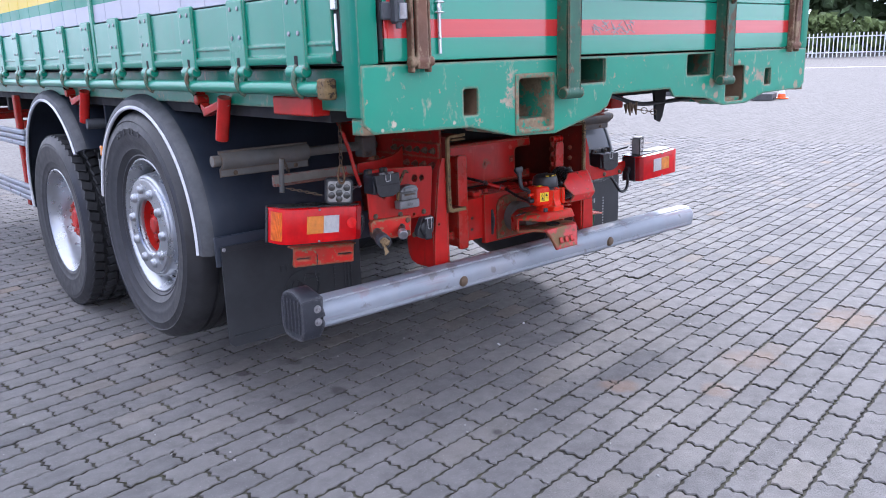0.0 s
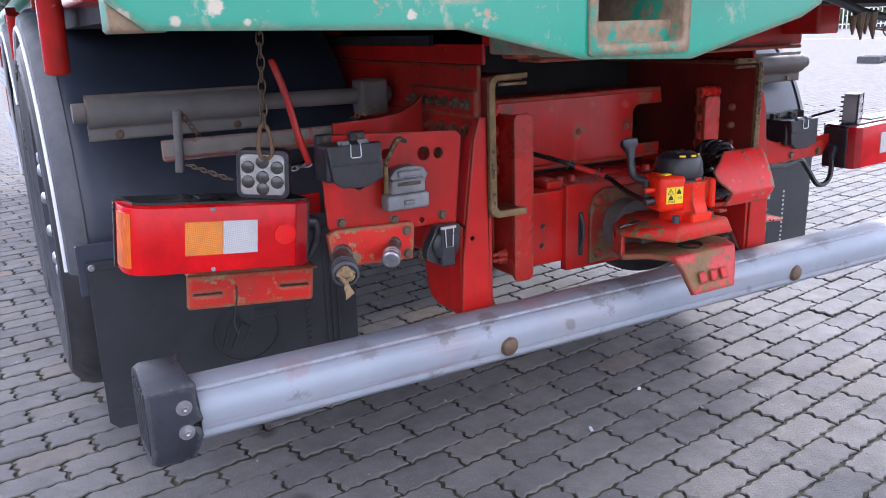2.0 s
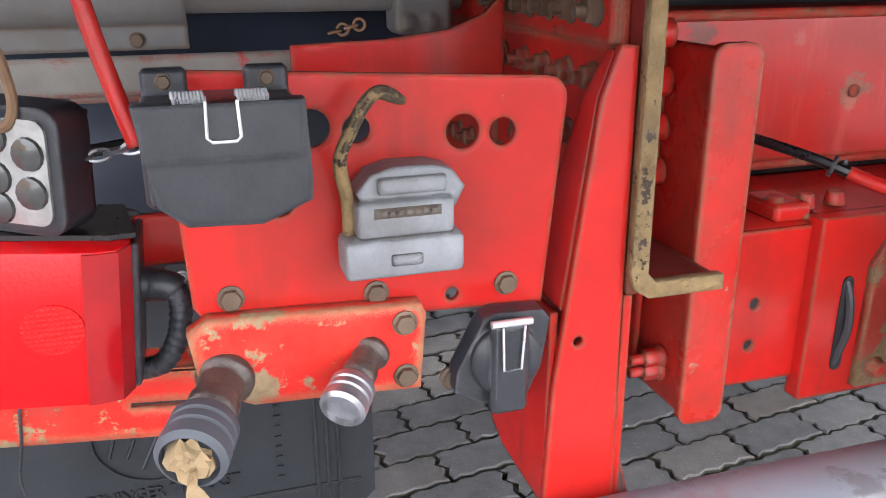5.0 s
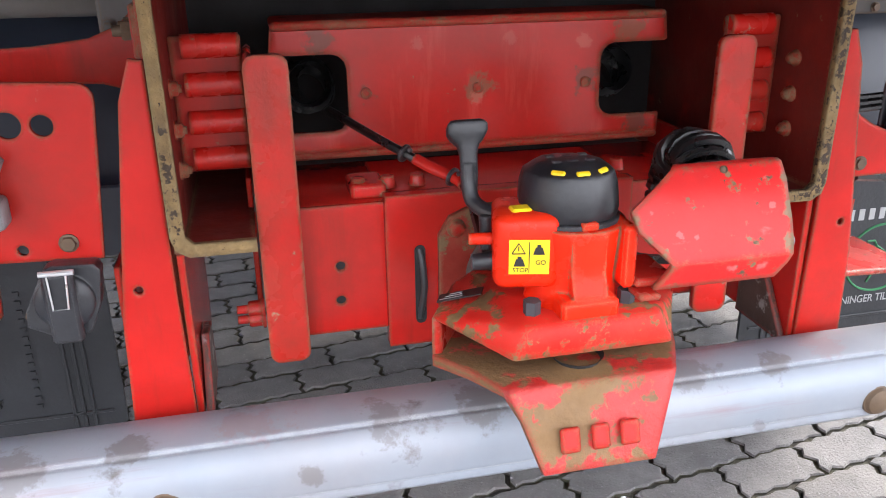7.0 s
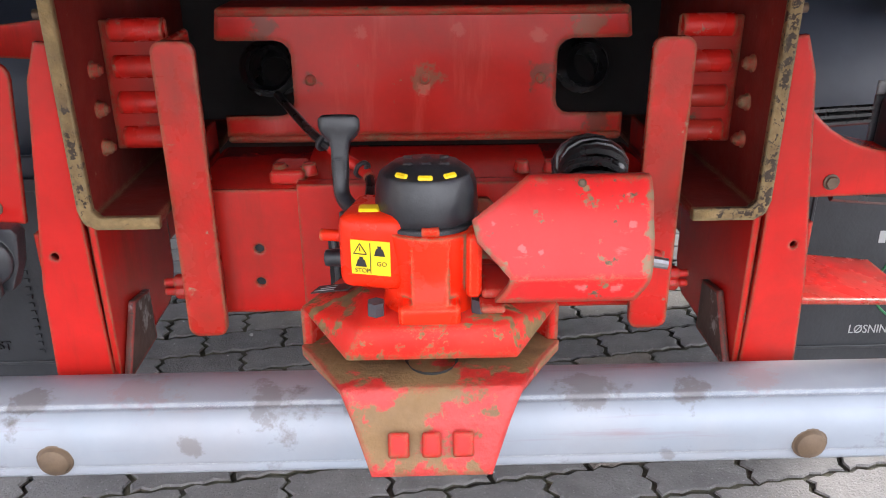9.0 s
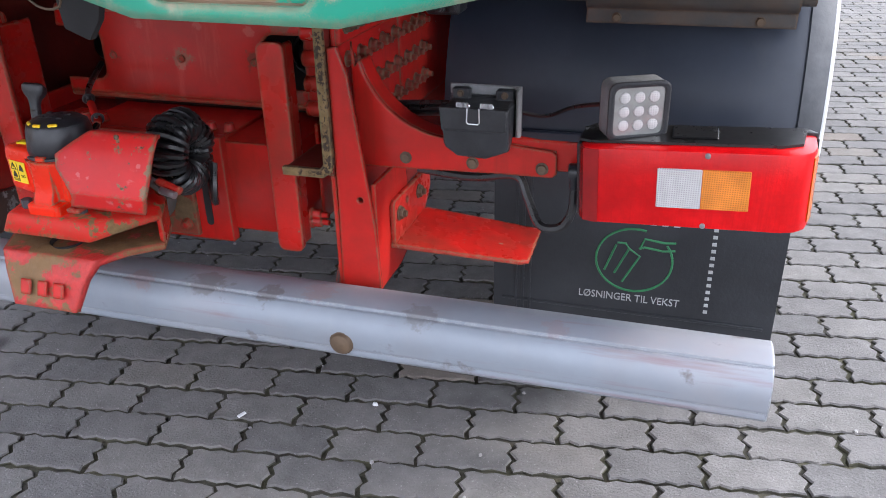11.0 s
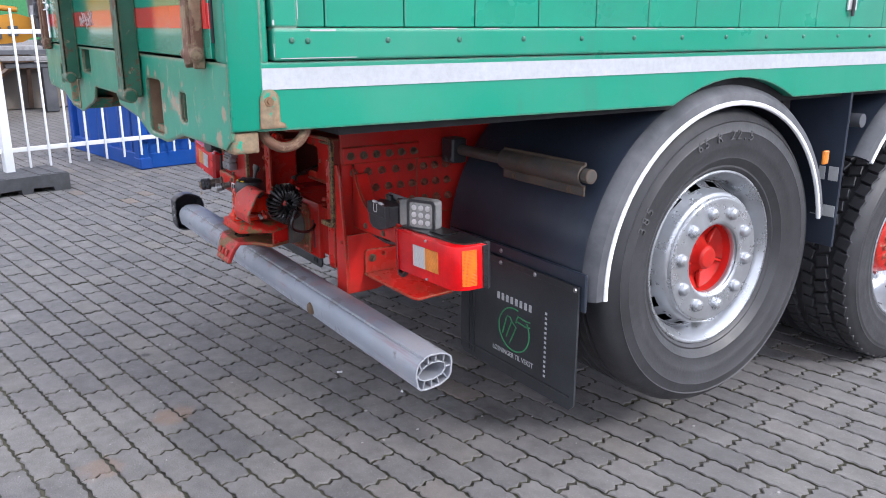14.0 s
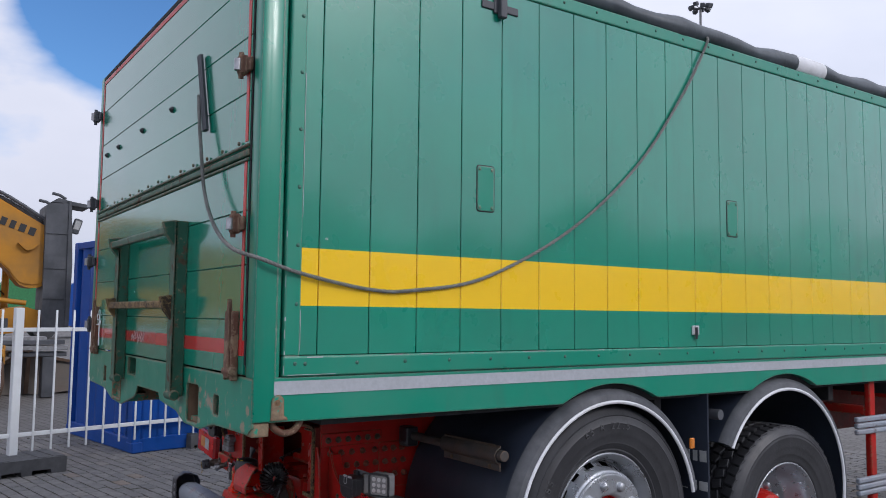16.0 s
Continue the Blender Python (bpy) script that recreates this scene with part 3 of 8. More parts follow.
TAN, CREAM = (0.33, 0.245, 0.165), (0.46, 0.39, 0.30)
beam_green = stain(green.copy(), [(0.748, -0.515, 1.285, 0.018, TAN, 0.95), (0.752, -0.515, 1.225, 0.016, TAN, 0.95), (0.612, -0.515, 1.312, 0.022, TAN, 0.95), (0.68, -0.515, 1.310, 0.018, TAN, 0.9),
                                  (0.745, -0.515, 1.17, 0.016, TAN, 0.9), (0.93, -0.515, 1.298, 0.014, TAN, 0.95), (0.882, -0.515, 1.235, 0.014, TAN, 0.95), (0.475, -0.515, 1.235, 0.026, TAN, 0.9),
                                  (0.415, -0.515, 1.225, 0.016, TAN, 0.9), (0.51, -0.515, 1.185, 0.02, TAN, 0.9), (0.33, -0.515, 1.232, 0.010, TAN, 0.9), (1.19, -0.515, 1.195, 0.028, TAN, 0.9),
                                  (1.235, -0.515, 1.25, 0.022, TAN, 0.9), (1.245, -0.515, 1.30, 0.016, TAN, 0.9), (1.08, -0.515, 1.185, 0.014, TAN, 0.9), (-1.166, -0.515, 1.192, 0.016, CREAM, 0.95), (-1.133, -0.515, 1.178, 0.006, CREAM, 0.9),
                                  (-1.206, -0.515, 1.180, 0.008, CREAM, 0.9), (-1.255, -0.515, 1.186, 0.014, CREAM, 0.9), (-0.938, -0.515, 1.180, 0.009, CREAM, 0.9)], 34)
CHIP, SCUFF = (0.20, 0.155, 0.085), (0.60, 0.21, 0.20)
cover_m = stain(red_scuffed.copy(), [(0.221, -0.088, 0.852, 0.009, CHIP, 0.9), (0.221, -0.104, 0.822, 0.011, CHIP, 0.9), (0.214, -0.120, 0.790, 0.012, CHIP, 0.9), (0.043, -0.104, 0.822, 0.008, CHIP, 0.9), (0.054, -0.114, 0.802, 0.009, CHIP, 0.9),
                                     (0.070, -0.121, 0.788, 0.008, CHIP, 0.9), (0.155, -0.084, 0.858, 0.006, CHIP, 0.9), (0.155, -0.092, 0.846, 0.006, CHIP, 0.9), (0.090, -0.112, 0.806, 0.0055, SCUFF, 0.45), (0.108, -0.114, 0.802, 0.0045, SCUFF, 0.45),
                                     (0.198, -0.088, 0.852, 0.0050, SCUFF, 0.45), (0.200, -0.102, 0.826, 0.0055, SCUFF, 0.45), (0.062, -0.102, 0.828, 0.0040, SCUFF, 0.45), (0.150, -0.124, 0.765, 0.0100, SCUFF, 0.45), (0.185, -0.124, 0.765, 0.0080, SCUFF, 0.45)], 70)
GRIME, BRUISE = (0.13, 0.105, 0.095), (0.30, 0.20, 0.20)
bar_m = stain(alu.copy(), [(-0.62, 0.015, 0.552, 0.045, GRIME, 0.55), (-0.50, 0.02, 0.555, 0.03, GRIME, 0.6), (-0.36, 0.04, 0.555, 0.05, BRUISE, 0.5), (-0.20, 0.015, 0.550, 0.04, GRIME, 0.5), (-0.08, 0.03, 0.555, 0.05, GRIME, 0.55),
                           (0.06, 0.01, 0.548, 0.035, BRUISE, 0.5), (0.20, 0.03, 0.555, 0.05, GRIME, 0.5), (0.33, 0.015, 0.552, 0.03, GRIME, 0.6), (0.42, 0.04, 0.555, 0.04, BRUISE, 0.45), (-0.30, -0.012, 0.505, 0.022, GRIME, 0.55),
                           (-0.95, 0.02, 0.553, 0.05, BRUISE, 0.45), (-0.80, 0.012, 0.548, 0.03, GRIME, 0.4), (0.62, 0.02, 0.553, 0.04, GRIME, 0.4), (0.85, 0.03, 0.555, 0.03, BRUISE, 0.35), (0.30, -0.012, 0.47, 0.016, GRIME, 0.5)], 30)
RUST_A, RUST_B, PALE = (0.20, 0.10, 0.055), (0.11, 0.055, 0.035), (0.60, 0.15, 0.11)
cross_red = stain(beam_red(), [(0.0, 0.34, 0.885, 0.030, RUST_A, 0.75), (0.0, 0.34, 0.868, 0.014, PALE, 0.45), (0.169, 0.34, 0.889, 0.026, RUST_B, 0.7), (-0.167, 0.34, 0.885, 0.016, RUST_B, 0.7),
                                (0.165, 0.34, 0.945, 0.016, PALE, 0.4), (0.235, 0.34, 0.965, 0.03, RUST_A, 0.7), (-0.23, 0.34, 0.960, 0.025, RUST_B, 0.7), (0.26, 0.34, 0.82, 0.025, RUST_B, 0.7),
                                (-0.09, 0.34, 0.95, 0.014, PALE, 0.3), (0.05, 0.34, 0.955, 0.012, PALE, 0.3)], 60)


def paver_mat(name, island):
    m = mat(name, (0.168, 0.162, 0.156), 0.88, var=0.22, scale=11, bump=1.0, bscale=150, dirt=(0.112, 0.108, 0.107), dirt_amt=0.65, dirt_scale=1.6,
            wear=(0.095, 0.088, 0.085), wear_at=0.68, wear_scale=5, wear_soft=0.10, speck=(0.075, 0.072, 0.070), speck_at=0.635, speck_scale=140,
            grain=(170, 170, 170), grain_col=(0.52, 0.51, 0.50), grain_at=0.60, grain_amt=0.6)
    nt = m.node_tree
    p = nt.nodes["Principled BSDF"]
    col = p.inputs["Base Color"].links[0].from_socket
    if island:
        rnd = nt.nodes.new("ShaderNodeNewGeometry").outputs["Random Per Island"]
    else:
        rnd = nt.nodes.new("ShaderNodeObjectInfo").outputs["Random"]
    r = nt.nodes.new("ShaderNodeValToRGB")
    cr = r.color_ramp
    cr.elements[0].position, cr.elements[0].color = 0.0, (0.84, 0.84, 0.86, 1)
    cr.elements[1].position, cr.elements[1].color = 1.0, (1.20, 1.00, 0.84, 1)
    for at, c in ((0.5, (0.98, 0.97, 0.98, 1)), (0.88, (1.08, 1.07, 1.06, 1)), (0.975, (1.10, 1.05, 0.99, 1))):
        e = cr.elements.new(at)
        e.color = c
    nt.links.new(rnd, r.inputs["Fac"])
    x = nt.nodes.new("ShaderNodeMix")
    x.data_type, x.blend_type = "RGBA", "MULTIPLY"
    x.inputs["Factor"].default_value = 1.0
    nt.links.new(col, x.inputs["A"])
    nt.links.new(r.outputs["Color"], x.inputs["B"])
    out = x.outputs["Result"]
    geo = nt.nodes.new("ShaderNodeNewGeometry")
    wob = nt.nodes.new("ShaderNodeTexNoise")
    wob.inputs["Scale"].default_value, wob.inputs["Detail"].default_value = 14, 6
    nt.links.new(geo.outputs["Position"], wob.inputs["Vector"])
    # rust stains, wide faint warm-brown patches and drops of oil on the yard
    for sx, sy, sr, colour, amount in STAINS:
        d = nt.nodes.new("ShaderNodeVectorMath")
        d.operation = "DISTANCE"
        d.inputs[1].default_value = (sx, sy, 0)
        nt.links.new(geo.outputs["Position"], d.inputs[0])
        k = nt.nodes.new("ShaderNodeMath")
        k.operation = "MULTIPLY_ADD"
        k.inputs[1].default_value = 1.4 * sr
        nt.links.new(wob.outputs["Fac"], k.inputs[0])
        nt.links.new(d.outputs["Value"], k.inputs[2])
        q = nt.nodes.new("ShaderNodeMapRange")
        q.interpolation_type = "SMOOTHSTEP"
        q.inputs["From Min"].default_value, q.inputs["From Max"].default_value = sr * 1.75, sr * 1.05
        q.inputs["To Min"].default_value, q.inputs["To Max"].default_value = 0.0, amount
        nt.links.new(k.outputs[0], q.inputs["Value"])
        y = nt.nodes.new("ShaderNodeMix")
        y.data_type = "RGBA"
        nt.links.new(q.outputs["Result"], y.inputs["Factor"])
        nt.links.new(out, y.inputs["A"])
        y.inputs["B"].default_value = (*colour, 1)
        out = y.outputs["Result"]
    nt.links.new(out, p.inputs["Base Color"])
    return m


paver_one = paver_mat("concrete_paver", False)
paver_all = paver_mat("concrete_pavers_laid", True)

ROW_TURN = radians(9.0)
PL, PW = 0.2165, 0.111       # paver length and width with its joint


def ground_mat():
    m = mat("paved_ground", (0.10, 0.098, 0.092), 0.95, var=0.2, scale=7, bump=0.3, bscale=80)
    nt = m.node_tree
    p = nt.nodes["Principled BSDF"]
    geo = nt.nodes.new("ShaderNodeNewGeometry")
    mp = nt.nodes.new("ShaderNodeMapping")
    mp.vector_type = "POINT"
    mp.inputs["Rotation"].default_value = (0, 0, -ROW_TURN)
    br = nt.nodes.new("ShaderNodeTexBrick")
    br.inputs["Scale"].default_value = 1.0
    br.inputs["Brick Width"].default_value, br.inputs["Row Height"].default_value = PL, PW
    br.inputs["Mortar Size"].default_value = 0.006
    br.inputs["Color1"].default_value, br.inputs["Color2"].default_value = (0.130, 0.122, 0.115, 1), (0.165, 0.156, 0.148, 1)
    br.inputs["Mortar"].default_value = (0.055, 0.05, 0.046, 1)
    nt.links.new(geo.outputs["Position"], mp.inputs["Vector"])
    nt.links.new(mp.outputs[0], br.inputs["Vector"])
    nt.links.new(br.outputs["Color"], p.inputs["Base Color"])
    return m


ground_m = ground_mat()
joint_m = mat("sandy_joint_filling", (0.055, 0.050, 0.040), 0.95, var=0.4, scale=12, bump=0.8, bscale=120, dirt=(0.10, 0.10, 0.05), dirt_amt=0.6, dirt_scale=6,
              speck=(0.22, 0.21, 0.19), speck_at=0.66, speck_scale=110)


# ---- mesh helpers ----
I4 = Matrix.Identity(4)


def bx(bm, c, s, m=I4, bev=0.0, seg=1):
    """A box with centre c and size s, bevelled."""
    g = bmesh.ops.create_cube(bm, size=1, matrix=m @ Matrix.Translation(c) @ Matrix.Diagonal((*s, 1)))
    if bev:
        es = list({e for v in g["verts"] for e in v.link_edges})
        bmesh.ops.bevel(bm, geom=es, offset=bev, segments=seg, affect="EDGES", profile=0.5)


def b2(bm, a, b, bev=0.0, seg=1, m=I4):
    """A box between two corners."""
    bx(bm, [(p + q) / 2 for p, q in zip(a, b)], [abs(q - p) for p, q in zip(a, b)], m, bev, seg)


def cy(bm, p0, p1, r, r2=None, n=16):
    p0, p1 = Vector(p0), Vector(p1)
    d = p1 - p0
    m = Matrix.Translation((p0 + p1) / 2) @ d.to_track_quat("Z", "Y").to_matrix().to_4x4()
    bmesh.ops.create_cone(bm, cap_ends=True, segments=n, radius1=r, radius2=r if r2 is None else r2, depth=d.length, matrix=m)


def tb(bm, pts, r, n=8, cap=True):
    """A round tube along points."""
    pts = [Vector(p) for p in pts]
    rings, up = [], None
    for i, p in enumerate(pts):
        d = (pts[min(i + 1, len(pts) - 1)] - pts[max(i - 1, 0)]).normalized()
        if up is None:
            up = d.orthogonal().normalized()
        up = (up - d * up.dot(d)).normalized()
        side = d.cross(up)
        rr = r[i] if isinstance(r, (list, tuple)) else r
        rings.append([bm.verts.new(p + (up * math.cos(a) + side * math.sin(a)) * rr) for a in (2 * math.pi * k / n for k in range(n))])
    for a, b in zip(rings, rings[1:]):
        for k in range(n):
            bm.faces.new((a[k], a[(k + 1) % n], b[(k + 1) % n], b[k]))
    if cap:
        bm.faces.new(rings[0][::-1])
        bm.faces.new(rings[-1])


def smooth_line(pts, k=6):
    """A Catmull-Rom line through points."""
    pts = [Vector(p) for p in pts]
    out = []
    for i in range(len(pts) - 1):
        a, b, c, d = pts[max(i - 1, 0)], pts[i], pts[i + 1], pts[min(i + 2, len(pts) - 1)]
        for j in range(k):
            t = j / k
            out.append(0.5 * (2 * b + (c - a) * t + (2 * a - 5 * b + 4 * c - d) * t * t + (3 * b - a - 3 * c + d) * t ** 3))
    out.append(pts[-1])
    return out


def at_plane(axis, u, v, d):
    return {"x": (d, u, v), "y": (u, d, v), "z": (u, v, d)}[axis]


def pl(bm, pts, axis, d0, d1, holes=(), m=I4):
    """A plate cut from an outline (with holes) in the plane of an axis, between d0 and d1 on it."""
    edges = []
    for loop in (pts, *holes):
        vs = [bm.verts.new(m @ Vector(at_plane(axis, u, v, d0))) for u, v in loop]
        edges += [bm.edges.new((vs[i], vs[(i + 1) % len(vs)])) for i in range(len(vs))]
    if holes:
        faces = [g for g in bmesh.ops.triangle_fill(bm, edges=edges, use_beauty=True)["geom"] if isinstance(g, bmesh.types.BMFace)]
    else:
        faces = [bm.faces.new(vs)]
    ext = bmesh.ops.extrude_face_region(bm, geom=faces)
    off = m.to_3x3() @ Vector(at_plane(axis, 0, 0, d1 - d0))
    bmesh.ops.translate(bm, verts=[g for g in ext["geom"] if isinstance(g, bmesh.types.BMVert)], vec=off)


def circ(cx, cz, r, n=16, rz=None):
    return [(cx + r * math.cos(2 * math.pi * k / n), cz + (rz or r) * math.sin(2 * math.pi * k / n)) for k in range(n)]


def rect(x0, x1, z0, z1, r=0.0, n=4):
    """A rectangle outline with rounded corners."""
    if not r:
        return [(x0, z0), (x1, z0), (x1, z1), (x0, z1)]
    out = []
    for cx, cz, a0 in ((x1 - r, z0 + r, -90), (x1 - r, z1 - r, 0), (x0 + r, z1 - r, 90), (x0 + r, z0 + r, 180)):
        out += [(cx + r * math.cos(radians(a0 + 90 * k / n)), cz + r * math.sin(radians(a0 + 90 * k / n))) for k in range(n + 1)]
    return out


def lathe(bm, prof, m, n=48, skip=None, closed=False):
    """Turn rows of (radius, height) about the local z axis of m. skip(i, k): faces left out."""
    rings = []
    for r, h in prof:
        rings.append([bm.verts.new(m @ Vector((r * math.cos(2 * math.pi * k / n), r * math.sin(2 * math.pi * k / n), h))) for k in range(n)])
    last = len(rings) if closed else len(rings) - 1
    for i in range(last):
        a, b = rings[i], rings[(i + 1) % len(rings)]
        for k in range(n):
            if not (skip and skip(i, k)):
                bm.faces.new((a[k], a[(k + 1) % n], b[(k + 1) % n], b[k]))


def hexa(bm, p, d, r=0.012, h=0.009, stud=0.0):
    """A hexagon bolt head at p along d, on a round washer."""
    p, d = Vector(p), Vector(d).normalized()
    m = Matrix.Translation(p) @ d.to_track_quat("Z", "Y").to_matrix().to_4x4()
    rows = [(r * 1.25, -0.002, 0), (r * 1.25, 0.002, 0), (r * 1.05, 0.0024, 0.5), (r, 0.003, 1), (r, h * 0.84, 1), (r * 0.88, h, 0.4)]
    if stud:
        rows += [(r * 0.55, h, 0), (r * 0.52, h + stud, 0)]
    rings = []
    for rad, z, six in rows:
        rings.append([bm.verts.new(m @ Vector((q * math.cos(a), q * math.sin(a), z))) for a, q in
                      ((math.pi * k / 6, rad * (1 - 0.134 * six * (k % 2))) for k in range(12))])
    for a, b in zip(rings, rings[1:]):
        for k in range(12):
            bm.faces.new((a[k], a[(k + 1) % 12], b[(k + 1) % 12], b[k]))
    bm.faces.new(rings[-1])


def finish(name, bm, material, angle=32):
    bmesh.ops.remove_doubles(bm, verts=bm.verts[:], dist=0.000001)
    bmesh.ops.recalc_face_normals(bm, faces=bm.faces[:])
    me = bpy.data.meshes.new(name)
    bm.to_mesh(me)
    bm.free()
    for q in me.polygons:
        q.use_smooth = True
    me.set_sharp_from_angle(angle=radians(angle))
    me.materials.append(material)
    return me


def part(name, bm, material, parent, label="", angle=32):
    """Link a bmesh as one mesh object under a thing or a part."""
    ob = new(name, finish(name, bm, material, angle))
    ob.parent = parent
    if label:
        ob["label"] = label
    return ob


def islands(name, bm, material, parent, label=""):
    """Link each separate piece of a bmesh as a part of its own."""
    bm.verts.ensure_lookup_table()
    left = set(bm.verts)
    while left:
        todo, piece = [left.pop()], []
        while todo:
            v = todo.pop()
            piece.append(v)
            for e in v.link_edges:
                o_ = e.other_vert(v)
                if o_ in left:
                    left.remove(o_)
                    todo.append(o_)
        at, one = {}, bmesh.new()
        for v in piece:
            at[v] = one.verts.new(v.co)
        for f_ in {f_ for v in piece for f_ in v.link_faces}:
            one.faces.new([at[v] for v in f_.verts])
        part(name, one, material, parent, label)
    bm.free()


def thing(name, label, category, kind="", group=""):
    ob = new(name)
    ob.empty_display_size = 0.2
    return tagged(ob, label, category, group, kind)


def solo(name, bm, material, label, category, kind="", group="", angle=32):
    return tagged(new(name, finish(name, bm, material, angle)), label, category, group, kind)


def nb():
    return bmesh.new()


def text_part(name, body, size, m, material, parent, label="", depth=0.0006, stretch=1.0):
    """Flat lettering in the built-in font, as a mesh."""
    cu = bpy.data.curves.new(name, "FONT")
    cu.body, cu.size, cu.extrude, cu.align_x, cu.align_y = body, size, depth, "CENTER", "CENTER"
    cu.resolution_u = 3
    tmp = bpy.data.objects.new(name, cu)
    me = bpy.data.meshes.new_from_object(tmp)
    bpy.data.objects.remove(tmp)
    bpy.data.curves.remove(cu)
    me.transform(m @ Matrix.Diagonal((stretch, 1, 1, 1)))
    me.materials.clear()
    me.materials.append(material)
    ob = new(name, me)
    ob.parent = parent
    if label:
        ob["label"] = label
    return ob


# ---- the truck: box body ----
truck = thing("truck", "green box-bodied truck with red chassis, parked on block paving", "truck")
HW, RY, Y1, TOP = 1.275, -0.515, 6.6, 2.96

# rear beam under the door, with its pockets
bm = nb()
beam_out = [(-1.271, 1.36), (-1.271, 1.20), (-1.235, 1.172), (-0.87, 1.163), (-0.685, 1.120), (-0.485, 1.112), (-0.25, 1.165), (-0.205, 1.185), (-0.178, 1.226), (0.180, 1.226),
            (0.207, 1.194), (0.44, 1.175), (0.562, 1.139), (0.748, 1.137), (0.905, 1.172), (1.235, 1.176), (1.271, 1.20), (1.271, 1.36)]
# pockets: x from, x to, z from, z to, with a worn lip
POCKETS = [(-0.899, -0.838, 1.199, 1.279, 0), (-0.662, -0.508, 1.138, 1.300, 1), (-0.380, -0.219, 1.270, 1.352, 0), (0.290, 0.455, 1.270, 1.352, 0),
           (0.580, 0.728, 1.152, 1.298, 1), (0.900, 0.956, 1.207, 1.279, 0)]
pockets = []
for x0, x1, z0, z1, lip in POCKETS:
    e = 0.006 if lip and x0 < 0 else 0.0
    pockets.append(rect(x0 - e, x1 + e, z0 - e, z1 + e, 0.014 if lip else 0.008))
pl(bm, beam_out, "y", RY, RY + 0.008, pockets)
beam = part("rear_beam", bm, beam_green, truck, "green steel rear beam with scraped paint and pockets")
for x0, x1, z0, z1, lip in POCKETS:
    bm = nb()
    lip = lip and x0 < 0
    t = 0.015 if lip else 0.004
    y0 = RY - 0.0035 if lip else RY + 0.0083
    pl(bm, rect(x0 - t, x1 + t, z0 - t, z1 + t, 0.006), "y", y0, RY + 0.24, [rect(x0, x1, z0, z1, 0.012 if lip else 0.006)])
    part("pocket_frame", bm, shoe_m if lip else pocket_m if z0 < 1.2 else dark_green, beam, "worn steel pocket frame" if lip else "")
bm = nb()
b2(bm, (-1.12, RY + 0.25, 1.20), (1.12, RY + 0.262, 1.36))
part("inner_plate", bm, red_grimy, truck)
bm = nb()
for x, z in ((-0.585, 1.121), (0.654, 1.142)):
    pl(bm, [(x - 0.16, 1.168), (x + 0.16, 1.168), (x + 0.088, z), (x - 0.088, z)], "y", RY + 0.02, RY + 0.11)
islands("inner_beam", bm, shoe_m, truck)
bm = nb()
for x in (-1, 1):
    b2(bm, (x * 1.268, RY + 0.003, 1.170), (x * 1.212, RY + 0.062, 1.2155), 0.003)
    if x > 0:
        pl(bm, [(-0.452, 1.222), (-0.392, 1.222), (-0.396, 1.232), (-0.406, 1.236)] + [(-0.4285 + 0.0215 * math.cos(radians(a)), 1.284 + 0.0215 * math.sin(radians(a))) for a in range(0, 181, 20)], "x", 1.268, 1.2795)
islands("corner_shoe", bm, shoe_m, truck, "scraped rusty steel corner shoes")
bm = nb()
lathe(bm, [(0.0, 0.005), (0.0045, 0.0048), (0.005, 0.0022), (0.010, 0.0018), (0.0105, -0.001)], pose(1.2795, -0.430, 1.280, 0, 90, 0), 16)
part("shoe_bolt", bm, rust, truck)

# corner posts and the door
for s in (-1, 1):
    bm = nb()
    b2(bm, (s * 1.274, RY - 0.002, 1.361), (s * 1.208, RY + 0.035, TOP), 0.006, 2)
    b2(bm, (s * 1.276, RY + 0.0005, 1.218), (s * 1.225, RY + 0.075, TOP), 0.004, 2)
    cy(bm, (s * 1.262, RY + 0.083, 1.36), (s * 1.262, RY + 0.083, TOP), 0.011, n=10)
    part("corner_post", bm, green_clean, truck)
for z0, z1, name in ((1.366, 2.105, "lower_door"), (2.135, TOP - 0.03, "upper_door")):
    bm = nb()
    b2(bm, (-1.19, RY + 0.005, z0), (1.19, RY + 0.03, z1))
    door = part(name, bm, dark_green, truck, "dark green planked tailgate door")
    n = 4
    for i in range(n):
        h = (z1 - z0) / n
        bm = nb()
        b2(bm, (-1.188, RY - 0.004, z0 + i * h + 0.0013), (1.188, RY + 0.012, z0 + (i + 1) * h - 0.0013), 0.002)
        part("plank", bm, door_paint, door)
bm = nb()
b2(bm, (-1.19, RY - 0.010, 2.108), (1.19, RY + 0.01, 2.132), 0.004)
b2(bm, (-1.19, RY - 0.012, 2.090), (1.19, RY - 0.002, 2.100), 0.002)
b2(bm, (-1.19, RY - 0.012, 2.140), (1.19, RY - 0.002, 2.150), 0.002)
for i in range(14):
    hexa(bm, (-1.1 + i * 0.17, RY - 0.011, 2.16), (0, -1, 0), 0.006, 0.005)
part("door_rail", bm, dark_green, truck)
for s in (-1, 1):
    bm = nb()
    b2(bm, (s * 1.178, RY - 0.0065, 1.43), (s * 1.156, RY - 0.004, 2.09))
    b2(bm, (s * 1.178, RY - 0.0065, 2.16), (s * 1.156, RY - 0.004, 2.92))
    islands("red_stripe", bm, red_band, truck, "faded red reflective stripe")
bm = nb()
b2(bm, (-1.16, RY - 0.0065, 2.90), (1.16, RY - 0.0045, 2.922))
islands("red_stripe", bm, red_band, truck)
bm = nb()
